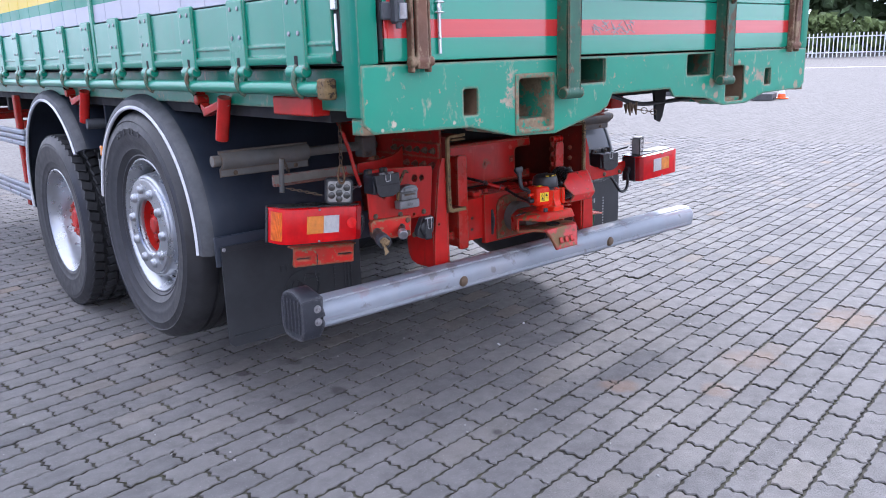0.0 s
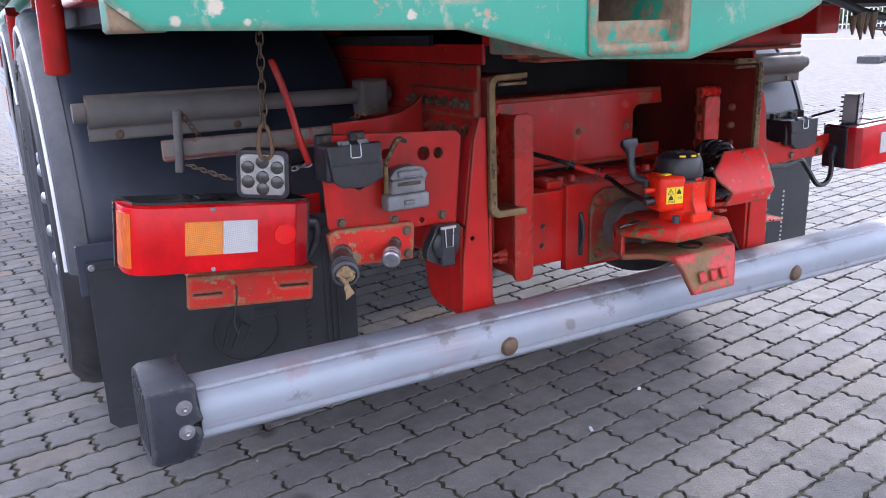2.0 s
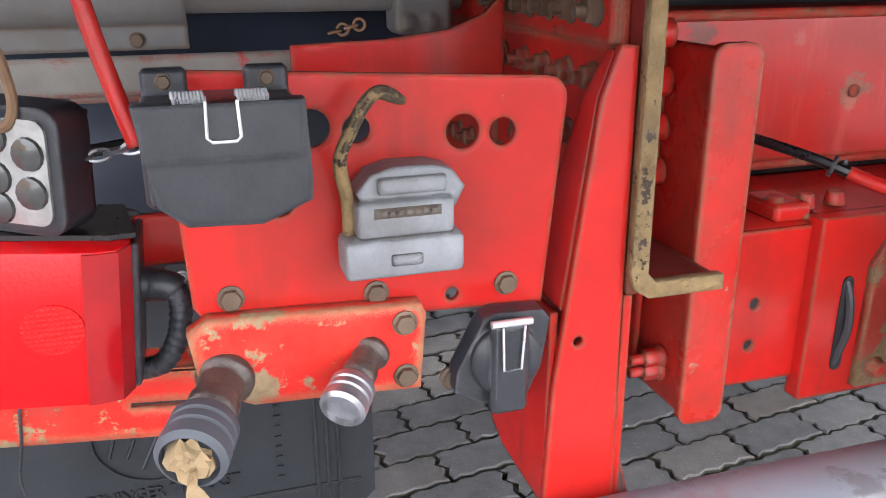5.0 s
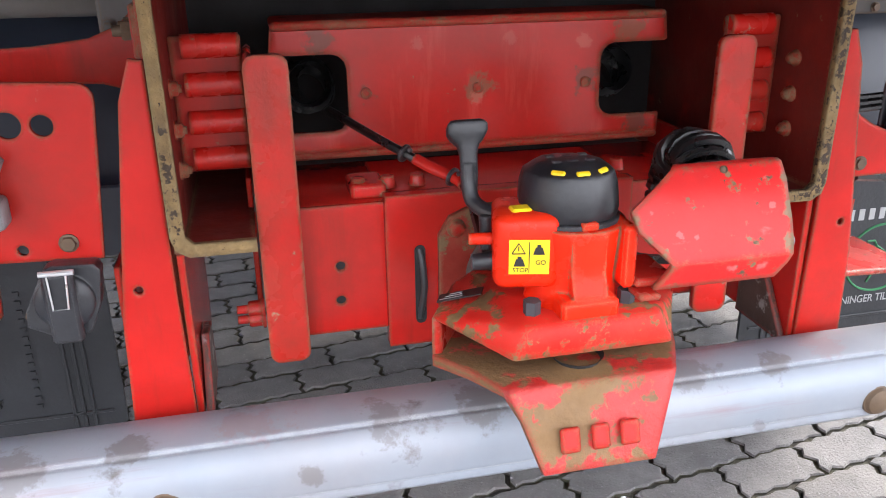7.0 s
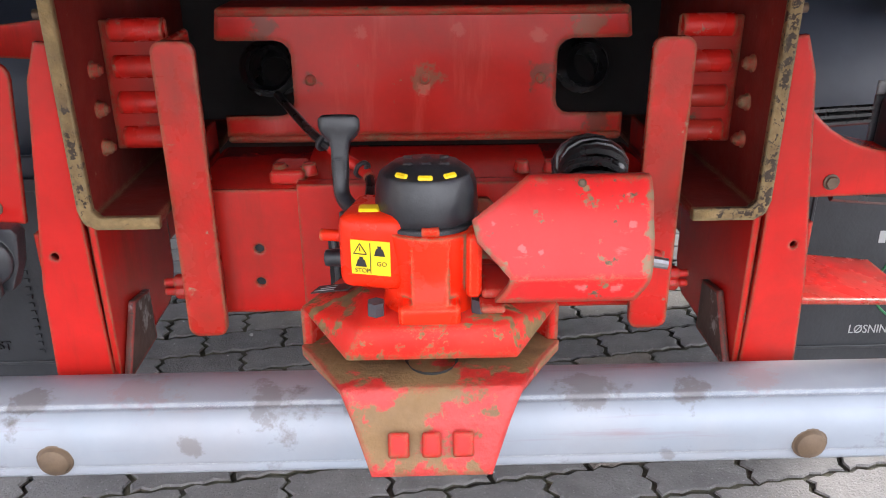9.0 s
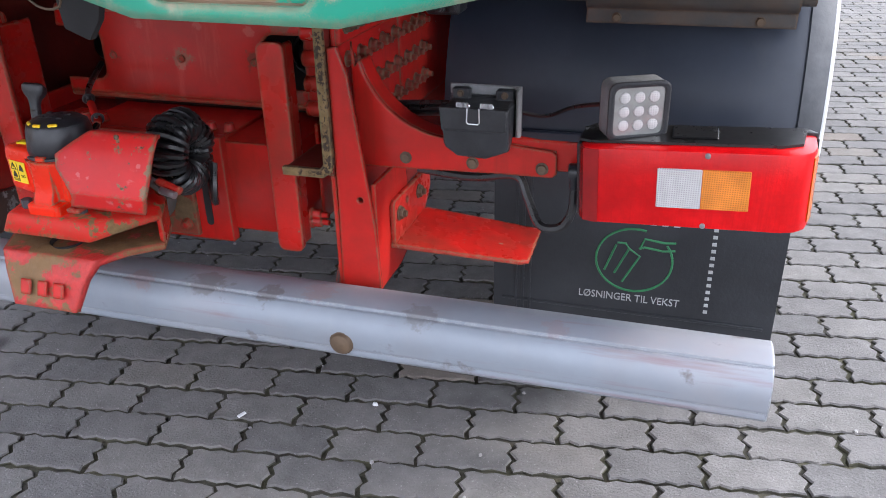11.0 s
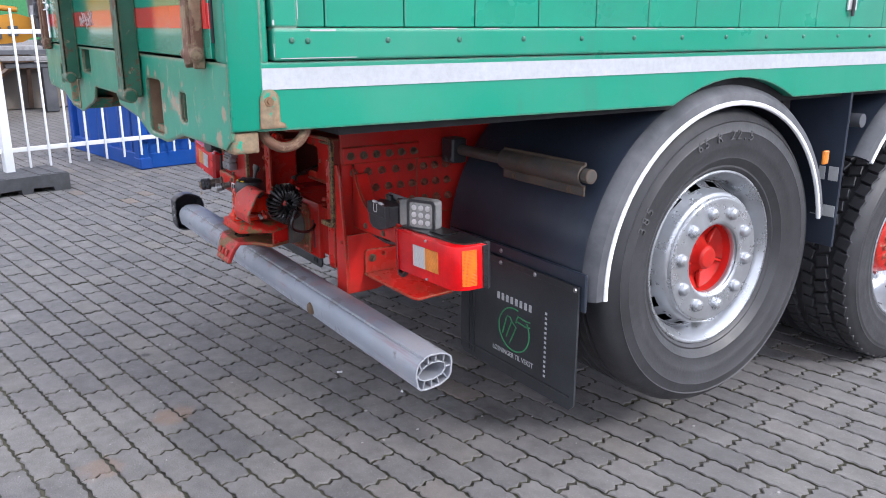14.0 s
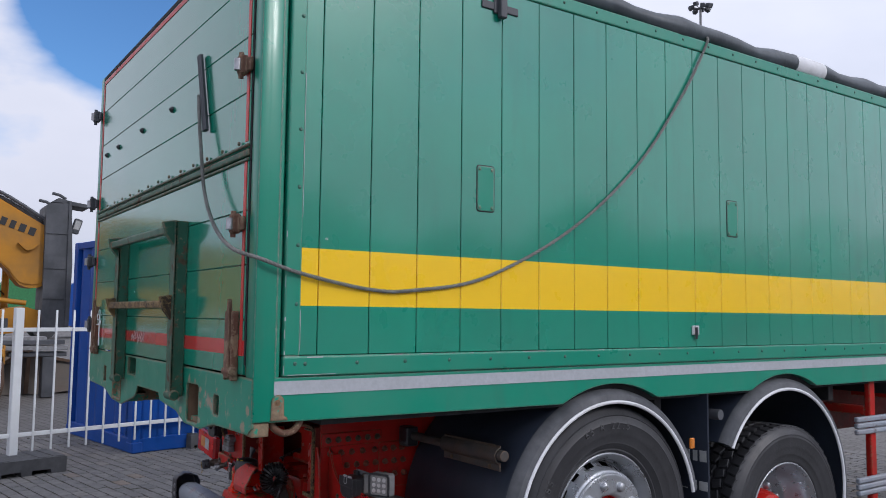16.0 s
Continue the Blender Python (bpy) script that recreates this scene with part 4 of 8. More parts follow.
for k in range(46):
    x = -0.30 + random.random() * 0.24
    z = 1.437 + random.random() * 0.038
    m = pose(x, RY - 0.0052, z, 0, random.uniform(-60, 60), 0)
    bx(bm, (0, 0, 0), (0.03 * random.random() + 0.004, 0.0016, 0.0025), m)
islands("scratch", bm, white_print, truck)
bm = nb()
b2(bm, (-1.206, RY - 0.002, TOP - 0.03), (1.206, RY + 0.06, TOP), 0.006)
b2(bm, (-1.203, RY - 0.003, 1.40), (-1.193, RY + 0.01, 2.93), 0.002)
b2(bm, (1.203, RY - 0.003, 1.40), (1.193, RY + 0.01, 2.93), 0.002)
part("door_seal", bm, dark, truck)


# ladder-like step frame on the tailgate
step = None
for x in (-0.45, 0.51):
    bm = nb()
    b2(bm, (x - 0.033, RY - 0.055, 1.24), (x + 0.033, RY - 0.047, 1.94), 0.002)
    b2(bm, (x - 0.033, RY - 0.055, 1.24), (x - 0.026, RY - 0.004, 1.94), 0.002)
    b2(bm, (x + 0.026, RY - 0.055, 1.24), (x + 0.033, RY - 0.004, 1.94), 0.002)
    cy(bm, (x - 0.044, RY - 0.040, 1.245), (x + 0.044, RY - 0.040, 1.245), 0.019)
    post_ = part("step_frame", bm, dark_green, truck, "dark green folding step frame with worn edges")
    step = step or post_
for z in (1.90, 1.60):
    bm = nb()
    b2(bm, (-0.45, RY - 0.085, z - 0.012), (0.51, RY - 0.06, z + 0.02), 0.004)
    for x in (-0.45, 0.51):
        pl(bm, [(RY - 0.10, z + 0.035), (RY - 0.045, z + 0.045), (RY - 0.045, z - 0.07), (RY - 0.085, z - 0.02)], "x", x - 0.012, x + 0.012)
    part("step_bar", bm, dark_green if z > 1.7 else olive, step, "worn step bar")


def latch(x, z0, z1, mat_, parent):
    bm = nb()
    b2(bm, (x - 0.035, RY - 0.03, z0), (x - 0.026, RY - 0.003, z1), 0.003)
    b2(bm, (x + 0.026, RY - 0.03, z0), (x + 0.035, RY - 0.003, z1), 0.003)
    pl(bm, [(x - 0.02, z0 + 0.01), (x + 0.02, z0 + 0.01), (x + 0.018, z1 - 0.05), (x + 0.005, z1 + 0.04), (x - 0.018, z1 - 0.05)], "y", RY - 0.035, RY - 0.02)
    cy(bm, (x - 0.04, RY - 0.022, z0 + 0.03), (x + 0.04, RY - 0.022, z0 + 0.03), 0.014)
    return part("latch", bm, mat_, parent, "rusty brown tailgate latch")


latch(-1.077, 1.335, 1.60, brown, truck)
latch(1.11, 1.345, 1.58, brown, truck)
bm = nb()
tb(bm, [(-0.996, RY - 0.012, 1.385), (-0.996, RY - 0.012, 1.58)], 0.005)
for i in range(6):
    lathe(bm, [(0.012, -0.003), (0.015, 0), (0.012, 0.003)], pose(-0.996, RY - 0.014, 1.50 + i * 0.014, 90 if i % 2 else 0, 0, 30 * i), 10, closed=True)
islands("locking_pin", bm, chrome, truck, "bright steel locking pin on a chain")
for x, z in ((1.14, 1.875), (1.17, 2.42), (-1.245, 1.86), (-1.245, 2.20), (-1.245, 2.72), (-1.16, 1.50)):
    bm = nb()
    b2(bm, (x - 0.045, RY - 0.022, z - 0.022), (x + 0.045, RY - 0.006, z + 0.026), 0.004)
    b2(bm, (x - 0.016, RY - 0.045, z - 0.032), (x + 0.018, RY - 0.012, z + 0.036), 0.006)
    cy(bm, (x, RY - 0.034, z - 0.045), (x, RY - 0.034, z + 0.045), 0.009)
    lock = part("door_lock", bm, exc_dark if x < 0 else brown, truck, "worn steel door lock")
    bm = nb()
    cy(bm, (x + 0.004, RY - 0.047, z - 0.020), (x + 0.004, RY - 0.047, z + 0.020), 0.013, n=16)
    part("lock_barrel", bm, nut_m, lock, "bright steel barrel")
bm = nb()
for x in (0.253, -0.25, -0.74, -1.02):
    lathe(bm, [(0.0, -0.004), (0.014, -0.004), (0.015, 0.004), (0.008, 0.010), (0.004, 0.014), (0.0, 0.014)], pose(x, RY - 0.006, 2.46, 90), 12)
islands("door_knob", bm, black, truck)
bm = nb()
for dx in (0, 0.02):
    tb(bm, [(0.655 + dx, RY - 0.02, 2.59), (0.755 + dx, RY - 0.02, 2.27)], 0.010, 6)
part("prop_bar", bm, exc_dark, truck, "dark folded steel prop")

# right side wall: bottom rail, tape, frame and planks
bm = nb()
rail_top = 1.362
arch_cut = []
for cyy in (1.145, 2.45):
    arch_cut.append(cyy)
out = [(-0.455, rail_top), (-0.455, 1.216)]
for cyy in arch_cut:
    r0 = 0.625
    zc = 0.655
    half = math.sqrt(r0 ** 2 - (1.205 - zc) ** 2)
    out.append((cyy - half, 1.206))
    a0 = math.acos(half / r0)
    for k in range(1, 10):
        a = math.pi - a0 - (math.pi - 2 * a0) * k / 10
        out.append((cyy + r0 * math.cos(a), zc + r0 * math.sin(a)))
    out.append((cyy + half, 1.206))
out += [(Y1, 1.206), (Y1, rail_top)]
pl(bm, out, "x", 1.235, 1.272)
side_wall = part("side_wall", bm, green_clean, truck, "green steel side rail")
bm = nb()
b2(bm, (1.272, -0.446, 1.304), (1.2748, Y1, 1.349))
part("reflective_tape", bm, tape_m, side_wall, "silver-white reflective tape")
bm = nb()
b2(bm, (1.245, -0.415, 1.364), (1.283, Y1, 1.432), 0.004)
b2(bm, (1.245, -0.415, 1.432), (1.283, -0.357, TOP - 0.06), 0.004)
b2(bm, (1.245, -0.415, TOP - 0.06), (1.283, Y1, TOP), 0.004)
part("panel_frame", bm, green_clean, side_wall)
bm = nb()
b2(bm, (1.19, -0.36, 1.42), (1.2615, Y1, TOP - 0.05))
part("panel_backing", bm, dark, side_wall)
bm = nb()
for i in range(34):
    for z in (1.405, TOP - 0.025):
        lathe(bm, [(0.0, 0.0045), (0.0032, 0.0045), (0.006, 0.0025), (0.007, 0.0)], pose(1.283, -0.336 + i * 0.1975, z, 0, 90, 0), 10)
for i in range(8):
    lathe(bm, [(0.0, 0.0045), (0.0032, 0.0045), (0.006, 0.0025), (0.007, 0.0)], pose(1.283, -0.373, 1.406 + i * 0.199, 0, 90, 0), 10)
islands("rivet", bm, rivet_m, side_wall)
bm = nb()
pw = 0.2003
b2(bm, (1.260, -pw / 2 + 0.0016, 1.434), (1.278, pw / 2 - 0.0016, TOP - 0.062), 0.0022)
plank_me = finish("plank", bm, side_paint)
for i in range(1, 35):
    ob = new("plank", plank_me)
    ob.parent = side_wall
    ob.location = (0, -0.392 + i * pw, 0)
bm = nb()
b2(bm, (1.260, -0.366, 1.434), (1.278, -0.392 + pw / 2 - 0.0016, TOP - 0.062), 0.0022)
part("plank", bm, side_paint, side_wall)
bm = nb()
b2(bm, (1.2832, -0.359, 1.45), (1.2838, -0.357, 1.585))
b2(bm, (1.2832, -0.359, 1.90), (1.2838, -0.357, 2.4))
b2(bm, (1.2832, -0.33, 1.425), (1.2838, -0.27, 1.429))
b2(bm, (1.2832, -0.40, 1.368), (1.2838, -0.22, 1.370))
for z0, z1, w in ((1.372, 1.40, 0.0015), (1.437, 1.448, 0.004), (1.49, 1.52, 0.0015), (1.548, 1.562, 0.005), (1.66, 1.70, 0.0015), (1.83, 1.85, 0.003)):
    b2(bm, (1.2832, -0.4148, z0), (1.2837, -0.4148 + w, z1))
for y0, y1 in ((-0.02, 0.05), (0.13, 0.18), (0.36, 0.37), (0.62, 0.74), (1.05, 1.08)):
    b2(bm, (1.2832, y0, 1.4295), (1.2837, y1, 1.4318))
islands("sealant_line", bm, white_print, side_wall)


def hatch(y0, y1, z0, z1):
    bm = nb()
    pl(bm, rect(y0 - 0.004, y1 + 0.004, z0 - 0.004, z1 + 0.004, 0.014), "x", 1.2772, 1.2788)
    part("hatch_gap", bm, dark, side_wall)
    bm = nb()
    pl(bm, rect(y0, y1, z0, z1, 0.012), "x", 1.2775, 1.2815)
    h = part("hatch_plate", bm, green_clean, side_wall)
    bm = nb()
    for y in (y0 + 0.012, y1 - 0.012):
        for z in (z0 + 0.014, z1 - 0.014):
            hexa(bm, (1.2815, y, z), (1, 0, 0), 0.005, 0.003)
    islands("screw", bm, green, h)


hatch(0.385, 0.468, 1.985, 2.165)
hatch(1.965, 2.05, 1.985, 2.165)
bm = nb()
b2(bm, (1.278, 0.46, 2.80), (1.288, 0.53, 2.86), 0.003)
b2(bm, (1.278, 0.40, 2.812), (1.285, 0.59, 2.845), 0.003)
b2(bm, (1.284, 0.478, 2.78), (1.31, 0.512, 2.95), 0.004)
part("tarp_bracket", bm, exc_dark, side_wall, "dark steel bracket for the tarpaulin bar")
bm = nb()
b2(bm, (1.278, 1.675, 1.49), (1.288, 1.725, 1.535), 0.003)
part("catch_plate", bm, chrome, side_wall, "small bright catch")
bm = nb()
b2(bm, (1.286, 1.692, 1.470), (1.294, 1.708, 1.528), 0.003)
part("catch_hook", bm, black, side_wall)
bm = nb()
pts = [(1.235 + 0.006 * math.sin(y * 5.1), y, TOP + 0.045 + 0.008 * math.sin(y * 7.3)) for y in [0.2 + 0.16 * k for k in range(40)]]
tb(bm, pts, [0.05 + 0.008 * math.sin(k * 2.3) + 0.006 * math.sin(k * 5.1) for k in range(40)], 12)
roll = part("tarpaulin_roll", bm, tarp, truck, "dark rolled-up roof tarpaulin")
bm = nb()
for y in (2.62, 4.4):
    cy(bm, (1.235, y, TOP + 0.045), (1.235, y + 0.28, TOP + 0.045), 0.061)
islands("strap", bm, white_trim, roll, "pale wrap round the tarpaulin")
bm = nb()
b2(bm, (-1.20, RY + 0.05, TOP - 0.05), (1.2, Y1, TOP - 0.01))
part("roof_cover", bm, tarp, truck)

# left side wall: drop side with hinge straps, pipe and upper panel
bm = nb()
b2(bm, (-1.16, RY + 0.10, 1.23), (-1.225, Y1, 1.352))
left_wall = part("side_wall", bm, green, truck, "green side wall with hinged drop side")
DROP = [(-1.258, 1.366), (-1.283, 1.366), (-1.287, 1.373), (-1.287, 1.389), (-1.280, 1.394), (-1.280, 1.417), (-1.284, 1.419), (-1.284, 1.426), (-1.280, 1.429), (-1.280, 1.558), (-1.275, 1.562), (-1.258, 1.562)]
for y0, y1 in ((-0.40, 1.55), (1.60, 3.36), (3.41, 5.2)):
    bm = nb()
    pl(bm, DROP, "y", y0, y1)
    part("drop_side", bm, green_clean, left_wall)
bm = nb()
b2(bm, (-1.20, RY + 0.10, 1.36), (-1.255, Y1, TOP))
part("panel_backing", bm, dark, left_wall)
bm = nb()
b2(bm, (-1.256, -pw / 2 + 0.0016, 1.567), (-1.272, pw / 2 - 0.0016, TOP - 0.01), 0.0022)
lp = finish("plank", bm, left_paint)
for i in range(35):
    ob = new("plank", lp)
    ob.parent = left_wall
    ob.location = (0, -0.30 + i * pw, 0)
for y in (-0.215, 0.15, 0.54, 0.935, 1.29, 1.66, 2.05, 2.48, 2.92, 3.3):
    bm = nb()
    b2(bm, (-1.276, y - 0.058, 1.352), (-1.292, y + 0.058, 1.575), 0.006)
    cy(bm, (-1.285, y - 0.048, 1.345), (-1.285, y + 0.048, 1.345), 0.018)
    pl(bm, [(y - 0.040, 1.345), (y + 0.012, 1.345), (y + 0.020, 1.318), (y + 0.004, 1.302), (y - 0.022, 1.306)], "x", -1.278, -1.293)
    st = part("hinge_strap", bm, green_clean, left_wall)
    bm = nb()
    b2(bm, (-1.2915, y - 0.014, 1.362), (-1.2925, y + 0.006, 1.392))
    part("slot", bm, dark, st)
    bm = nb()
    for dy, z in ((-0.026, 1.545), (0.026, 1.545), (-0.026, 1.455), (0.026, 1.455)):
        hexa(bm, (-1.292, y + dy, z), (-1, 0, 0), 0.006, 0.004)
    islands("screw", bm, nut_m, st)
    bm = nb()
    tb(bm, smooth_line([(-1.287, y + 0.0, 1.362), (-1.300, y - 0.004, 1.342), (-1.308, y - 0.008, 1.315), (-1.300, y - 0.015, 1.285), (-1.285, y - 0.02, 1.272)], 4), 0.009, 7)
    part("hook", bm, dark_green, st, "worn steel hook")
bm = nb()
tb(bm, [(-1.285, -0.34, 1.297), (-1.285, 5.6, 1.297)], 0.021, 14)
part("locking_pipe", bm, green_clean, left_wall, "long green locking pipe")
bm = nb()
b2(bm, (-1.262, -0.385, 1.266), (-1.302, -0.335, 1.326), 0.006)
cy(bm, (-1.285, -0.375, 1.297), (-1.285, -0.345, 1.297), 0.019)
part("pipe_bracket", bm, olive, left_wall, "rusty bracket of the locking pipe")
bm = nb()
b2(bm, (-1.255, 1.555, 1.34), (-1.283, 1.595, TOP), 0.005)
b2(bm, (-1.255, 3.365, 1.34), (-1.283, 3.405, TOP), 0.005)
islands("stake_post", bm, green_clean, left_wall)
bm = nb()
b2(bm, (-1.262, -0.435, 1.37), (-1.274, -0.402, 1.56), 0.004)
part("side_lock", bm, dark, left_wall)
bm = nb()
b2(bm, (-1.274, -0.43, 1.51), (-1.287, -0.408, 1.545), 0.003)
b2(bm, (-1.274, -0.424, 1.40), (-1.28, -0.413, 1.50), 0.002)
part("lock_pin", bm, chrome, left_wall)

# floor and cross members below the body
bm = nb()
b2(bm, (-0.44, 0.0, 1.10), (0.44, 0.05, 1.19), 0.004)
b2(bm, (-0.40, -0.03, 1.092), (0.40, 0.05, 1.100), 0.002)
part("rear_cross_member", bm, red_dull, truck, "dull red cross member below the body")
# floor and cross members: shade below the body put into a near-black colour
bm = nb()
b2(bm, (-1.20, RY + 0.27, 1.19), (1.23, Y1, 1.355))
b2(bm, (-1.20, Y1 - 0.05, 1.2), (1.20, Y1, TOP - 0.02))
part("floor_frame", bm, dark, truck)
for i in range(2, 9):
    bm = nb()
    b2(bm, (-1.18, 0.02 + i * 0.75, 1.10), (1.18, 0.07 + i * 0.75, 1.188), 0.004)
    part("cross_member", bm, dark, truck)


# ---- the truck: chassis ----
for s in (-1, 1):
    # frame rail: a channel whose cut end shows its bare edge
    bm = nb()
    b2(bm, (s * 0.432, 0.115, 0.748), (s * 0.420, 6.4, 1.06), 0.002)
    b2(bm, (s * 0.420, 0.115, 0.748), (s * 0.338, 0.9, 0.760), 0.002)
    b2(bm, (s * 0.420, 0.115, 1.050), (s * 0.34, 6.4, 1.062), 0.002)
    rail = part("frame_rail", bm, red_grimy, truck, "red frame rail with rusty inner side")
    bm = nb()
    prof = [(0.336, 0.747), (0.414, 0.747), (0.429, 0.756), (0.434, 0.773), (0.434, 1.038), (0.429, 1.054), (0.414, 1.064), (0.334, 1.066), (0.334, 1.055), (0.410, 1.052), (0.417, 1.046), (0.419, 1.034),
            (0.417, 0.772), (0.408, 0.762), (0.336, 0.762)]
    pl(bm, [(s * x, z) for x, z in prof], "y", 0.106, 0.117)
    b2(bm, (s * 0.405, 0.108, 1.040), (s * 0.334, 0.118, 1.047), 0.001)
    part("rail_end", bm, olive, rail, "bare rusty cut edge of the channel")
    # bolted side plate with rows of bolts
    bm = nb()
    b2(bm, (s * 0.4325, 0.14, 0.60), (s * 0.441, 1.05, 1.085), 0.002)
    b2(bm, (s * 0.4395, 0.145, 0.972), (s * 0.448, 0.455, 1.03), 0.002)
    b2(bm, (s * 0.4395, 0.445, 0.76), (s * 0.446, 0.86, 0.970), 0.002)
    side_plate = part("side_plate", bm, red if s > 0 else red_dull, truck, "red bolted chassis side plate")
    for z, ys in ((1.000, [0.175 + 0.051 * k for k in range(6)]), (0.940, [0.189, 0.245, 0.30, 0.357, 0.42, 0.472, 0.52, 0.568]),
                  (0.880, [0.237, 0.275] + [0.327 + 0.0495 * k for k in range(6)]), (0.820, [0.268 + 0.052 * k for k in range(7)])):
        for y in ys:
            bm = nb()
            hexa(bm, (s * (0.448 if z > 0.99 else 0.446 if y > 0.44 else 0.441), y, z), (s, 0, 0), 0.0118, 0.013, 0.010)
            part("bolt", bm, bolt_m if z > 0.99 else bolt_red, side_plate)
    # posts beside the hitch with ribbed plates
    bm = nb()
    xa, xb = sorted((s * 0.334, s * 0.281))
    pl(bm, rect(xa, xb, 0.566, 0.969, 0.014, 4), "y", 0.157, 0.168)
    b2(bm, (s * 0.3325, 0.1665, 0.576), (s * 0.323, 0.30 if s < 0 else 0.20, 0.966), 0.004)
    post = part("hitch_post", bm, red_worn, truck, "red steel upright of the coupling frame")
    bm = nb()
    b2(bm, (s * 0.334, 0.235, 0.815), (s * 0.42, 0.243, 0.985), 0.002)
    part("ribbed_plate", bm, red_dull, post)
    for k in range(4):
        bm = nb()
        cy(bm, (s * 0.336, 0.234, 0.832 + k * 0.047), (s * 0.405, 0.234, 0.832 + k * 0.047), 0.015, n=20)
        part("rib", bm, red_worn, post)
    bm = nb()
    b2(bm, (s * 0.345, 0.24, 0.60), (s * 0.338, 0.45, 0.80), 0.002)
    for z in (0.745, 0.63, 0.615):
        hexa(bm, (s * 0.338, 0.20 + 0.02 * (z > 0.7), z), (s, 0, 0), 0.011, 0.02, 0.015)
    islands("bolt", bm, red, post)
    for z in (0.83, 0.88, 0.93):
        bm = nb()
        hexa(bm, (s * 0.420, 0.19, z), (-s, 0, 0), 0.0095, 0.010, 0.004)
        part("bolt", bm, red_dull, rail)
    # bracket down to the bumper bar
    bm = nb()
    pl(bm, [(s * 0.4365, 0.974), (s * 0.452, 0.976), (s * 0.468, 0.93), (s * 0.502, 0.66), (s * 0.508, 0.522), (s * 0.4315, 0.522), (s * 0.4355, 0.70)], "y", 0.117, 0.126, [circ(s * 0.478, 0.707, 0.0055, 10)])
    brk = part("bumper_bracket", bm, red, truck, "red folded bracket carrying the bumper bar")
    bm = nb()
    pl(bm, [(0.122, 0.7455), (0.40, 0.7455), (0.395, 0.57), (0.38, 0.535), (0.35, 0.522), (0.122, 0.522)], "x", s * 0.4225, s * 0.431)
    part("bracket_web", bm, red, brk)
    bm = nb()
    pl(bm, [(0.1265, 0.735), (0.29, 0.735), (0.30, 0.62), (0.295, 0.565), (0.275, 0.535), (0.24, 0.523), (0.1265, 0.522)], "x", s * 0.496, s * 0.5035)
    part("bracket_web", bm, red, brk)
    if s < 0:
        bm = nb()
        ring = None
        for z, x, yb in ((0.737, -0.494, 0.275), (0.79, -0.487, 0.215), (0.85, -0.479, 0.18), (0.93, -0.467, 0.155), (0.970, -0.453, 0.142)):
            sec = [bm.verts.new(p) for p in ((x, 0.1265, z), (x, yb, z), (x + 0.007, yb, z), (x + 0.007, 0.1265, z))]
            if ring:
                for k in range(4):
                    bm.faces.new((ring[k], ring[(k + 1) % 4], sec[(k + 1) % 4], sec[k]))
            else:
                bm.faces.new(sec)
            ring = sec
        bm.faces.new(ring[::-1])
        bmesh.ops.recalc_face_normals(bm, faces=bm.faces[:])
        part("bracket_web", bm, red, brk)
    bm = nb()
    pl(bm, [(0.12, 0.52), (0.24, 0.52), (0.24, 0.60), (0.18, 0.61)], "x", s * 0.411, s * 0.4205)
    part("gusset", bm, gusset_m, brk, "dark scraped gusset")

# upper cross beam with end cut-outs
bm = nb()


def notch(s):
    r = 0.022
    o = [(s * 0.295, 0.832), (s * 0.215, 0.832)]
    o += [(s * (0.215 - r * math.sin(radians(a))), 0.832 + r - r * math.cos(radians(a))) for a in (30, 60, 90)]
    o += [(s * (0.215 - r * math.cos(radians(a))), 0.942 - r + r * math.sin(radians(a))) for a in (0, 30, 60, 90)]
    o += [(s * 0.268, 0.942), (s * 0.295, 0.942)]
    return o


outline = [(-0.295, 0.985), (-0.30, 0.945)] + notch(-1)[::-1] + [(-0.295, 0.802), (0.295, 0.800)] + notch(1) + [(0.30, 0.945), (0.295, 0.983)]
pl(bm, outline, "y", 0.340, 0.350)
cross = part("cross_beam", bm, cross_red, truck, "red pressed cross beam with rust spots")
bm = nb()
b2(bm, (-0.295, 0.336, 0.975), (0.295, 0.44, 0.988), 0.004)
b2(bm, (-0.295, 0.336, 0.792), (0.295, 0.42, 0.803), 0.004)
islands("beam_flange", bm, red_dull, cross)
for x in (-0.167, 0.0, 0.169):
    bm = nb()
    lathe(bm, [(0.0085, 0.0), (0.0085, 0.003), (0.006, 0.004), (0.005, 0.0015), (0, 0.0015)], pose(x, 0.340, 0.885, 90), 14)
    part("bolt", bm, red_dull, cross)
# added near-black panel stands for the shaded depth between the rails
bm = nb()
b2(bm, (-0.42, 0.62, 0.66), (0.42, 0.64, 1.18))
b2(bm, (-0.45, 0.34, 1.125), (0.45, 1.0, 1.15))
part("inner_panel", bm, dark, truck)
bm = nb()
for x, z in ((-0.245, 0.885), (0.25, 0.885)):
    lathe(bm, [(0.035, -0.02), (0.045, 0), (0.035, 0.02), (0.03, 0)], pose(x, 0.44, z, 80, 0, 10), 16, closed=True)
    lathe(bm, [(0.03, -0.02), (0.04, 0), (0.03, 0.02), (0.025, 0)], pose(x + 0.01, 0.47, z - 0.01, 60, 20, 10), 16, closed=True)
islands("inner_hose", bm, black_gloss, truck, "coiled black air hoses inside the frame")

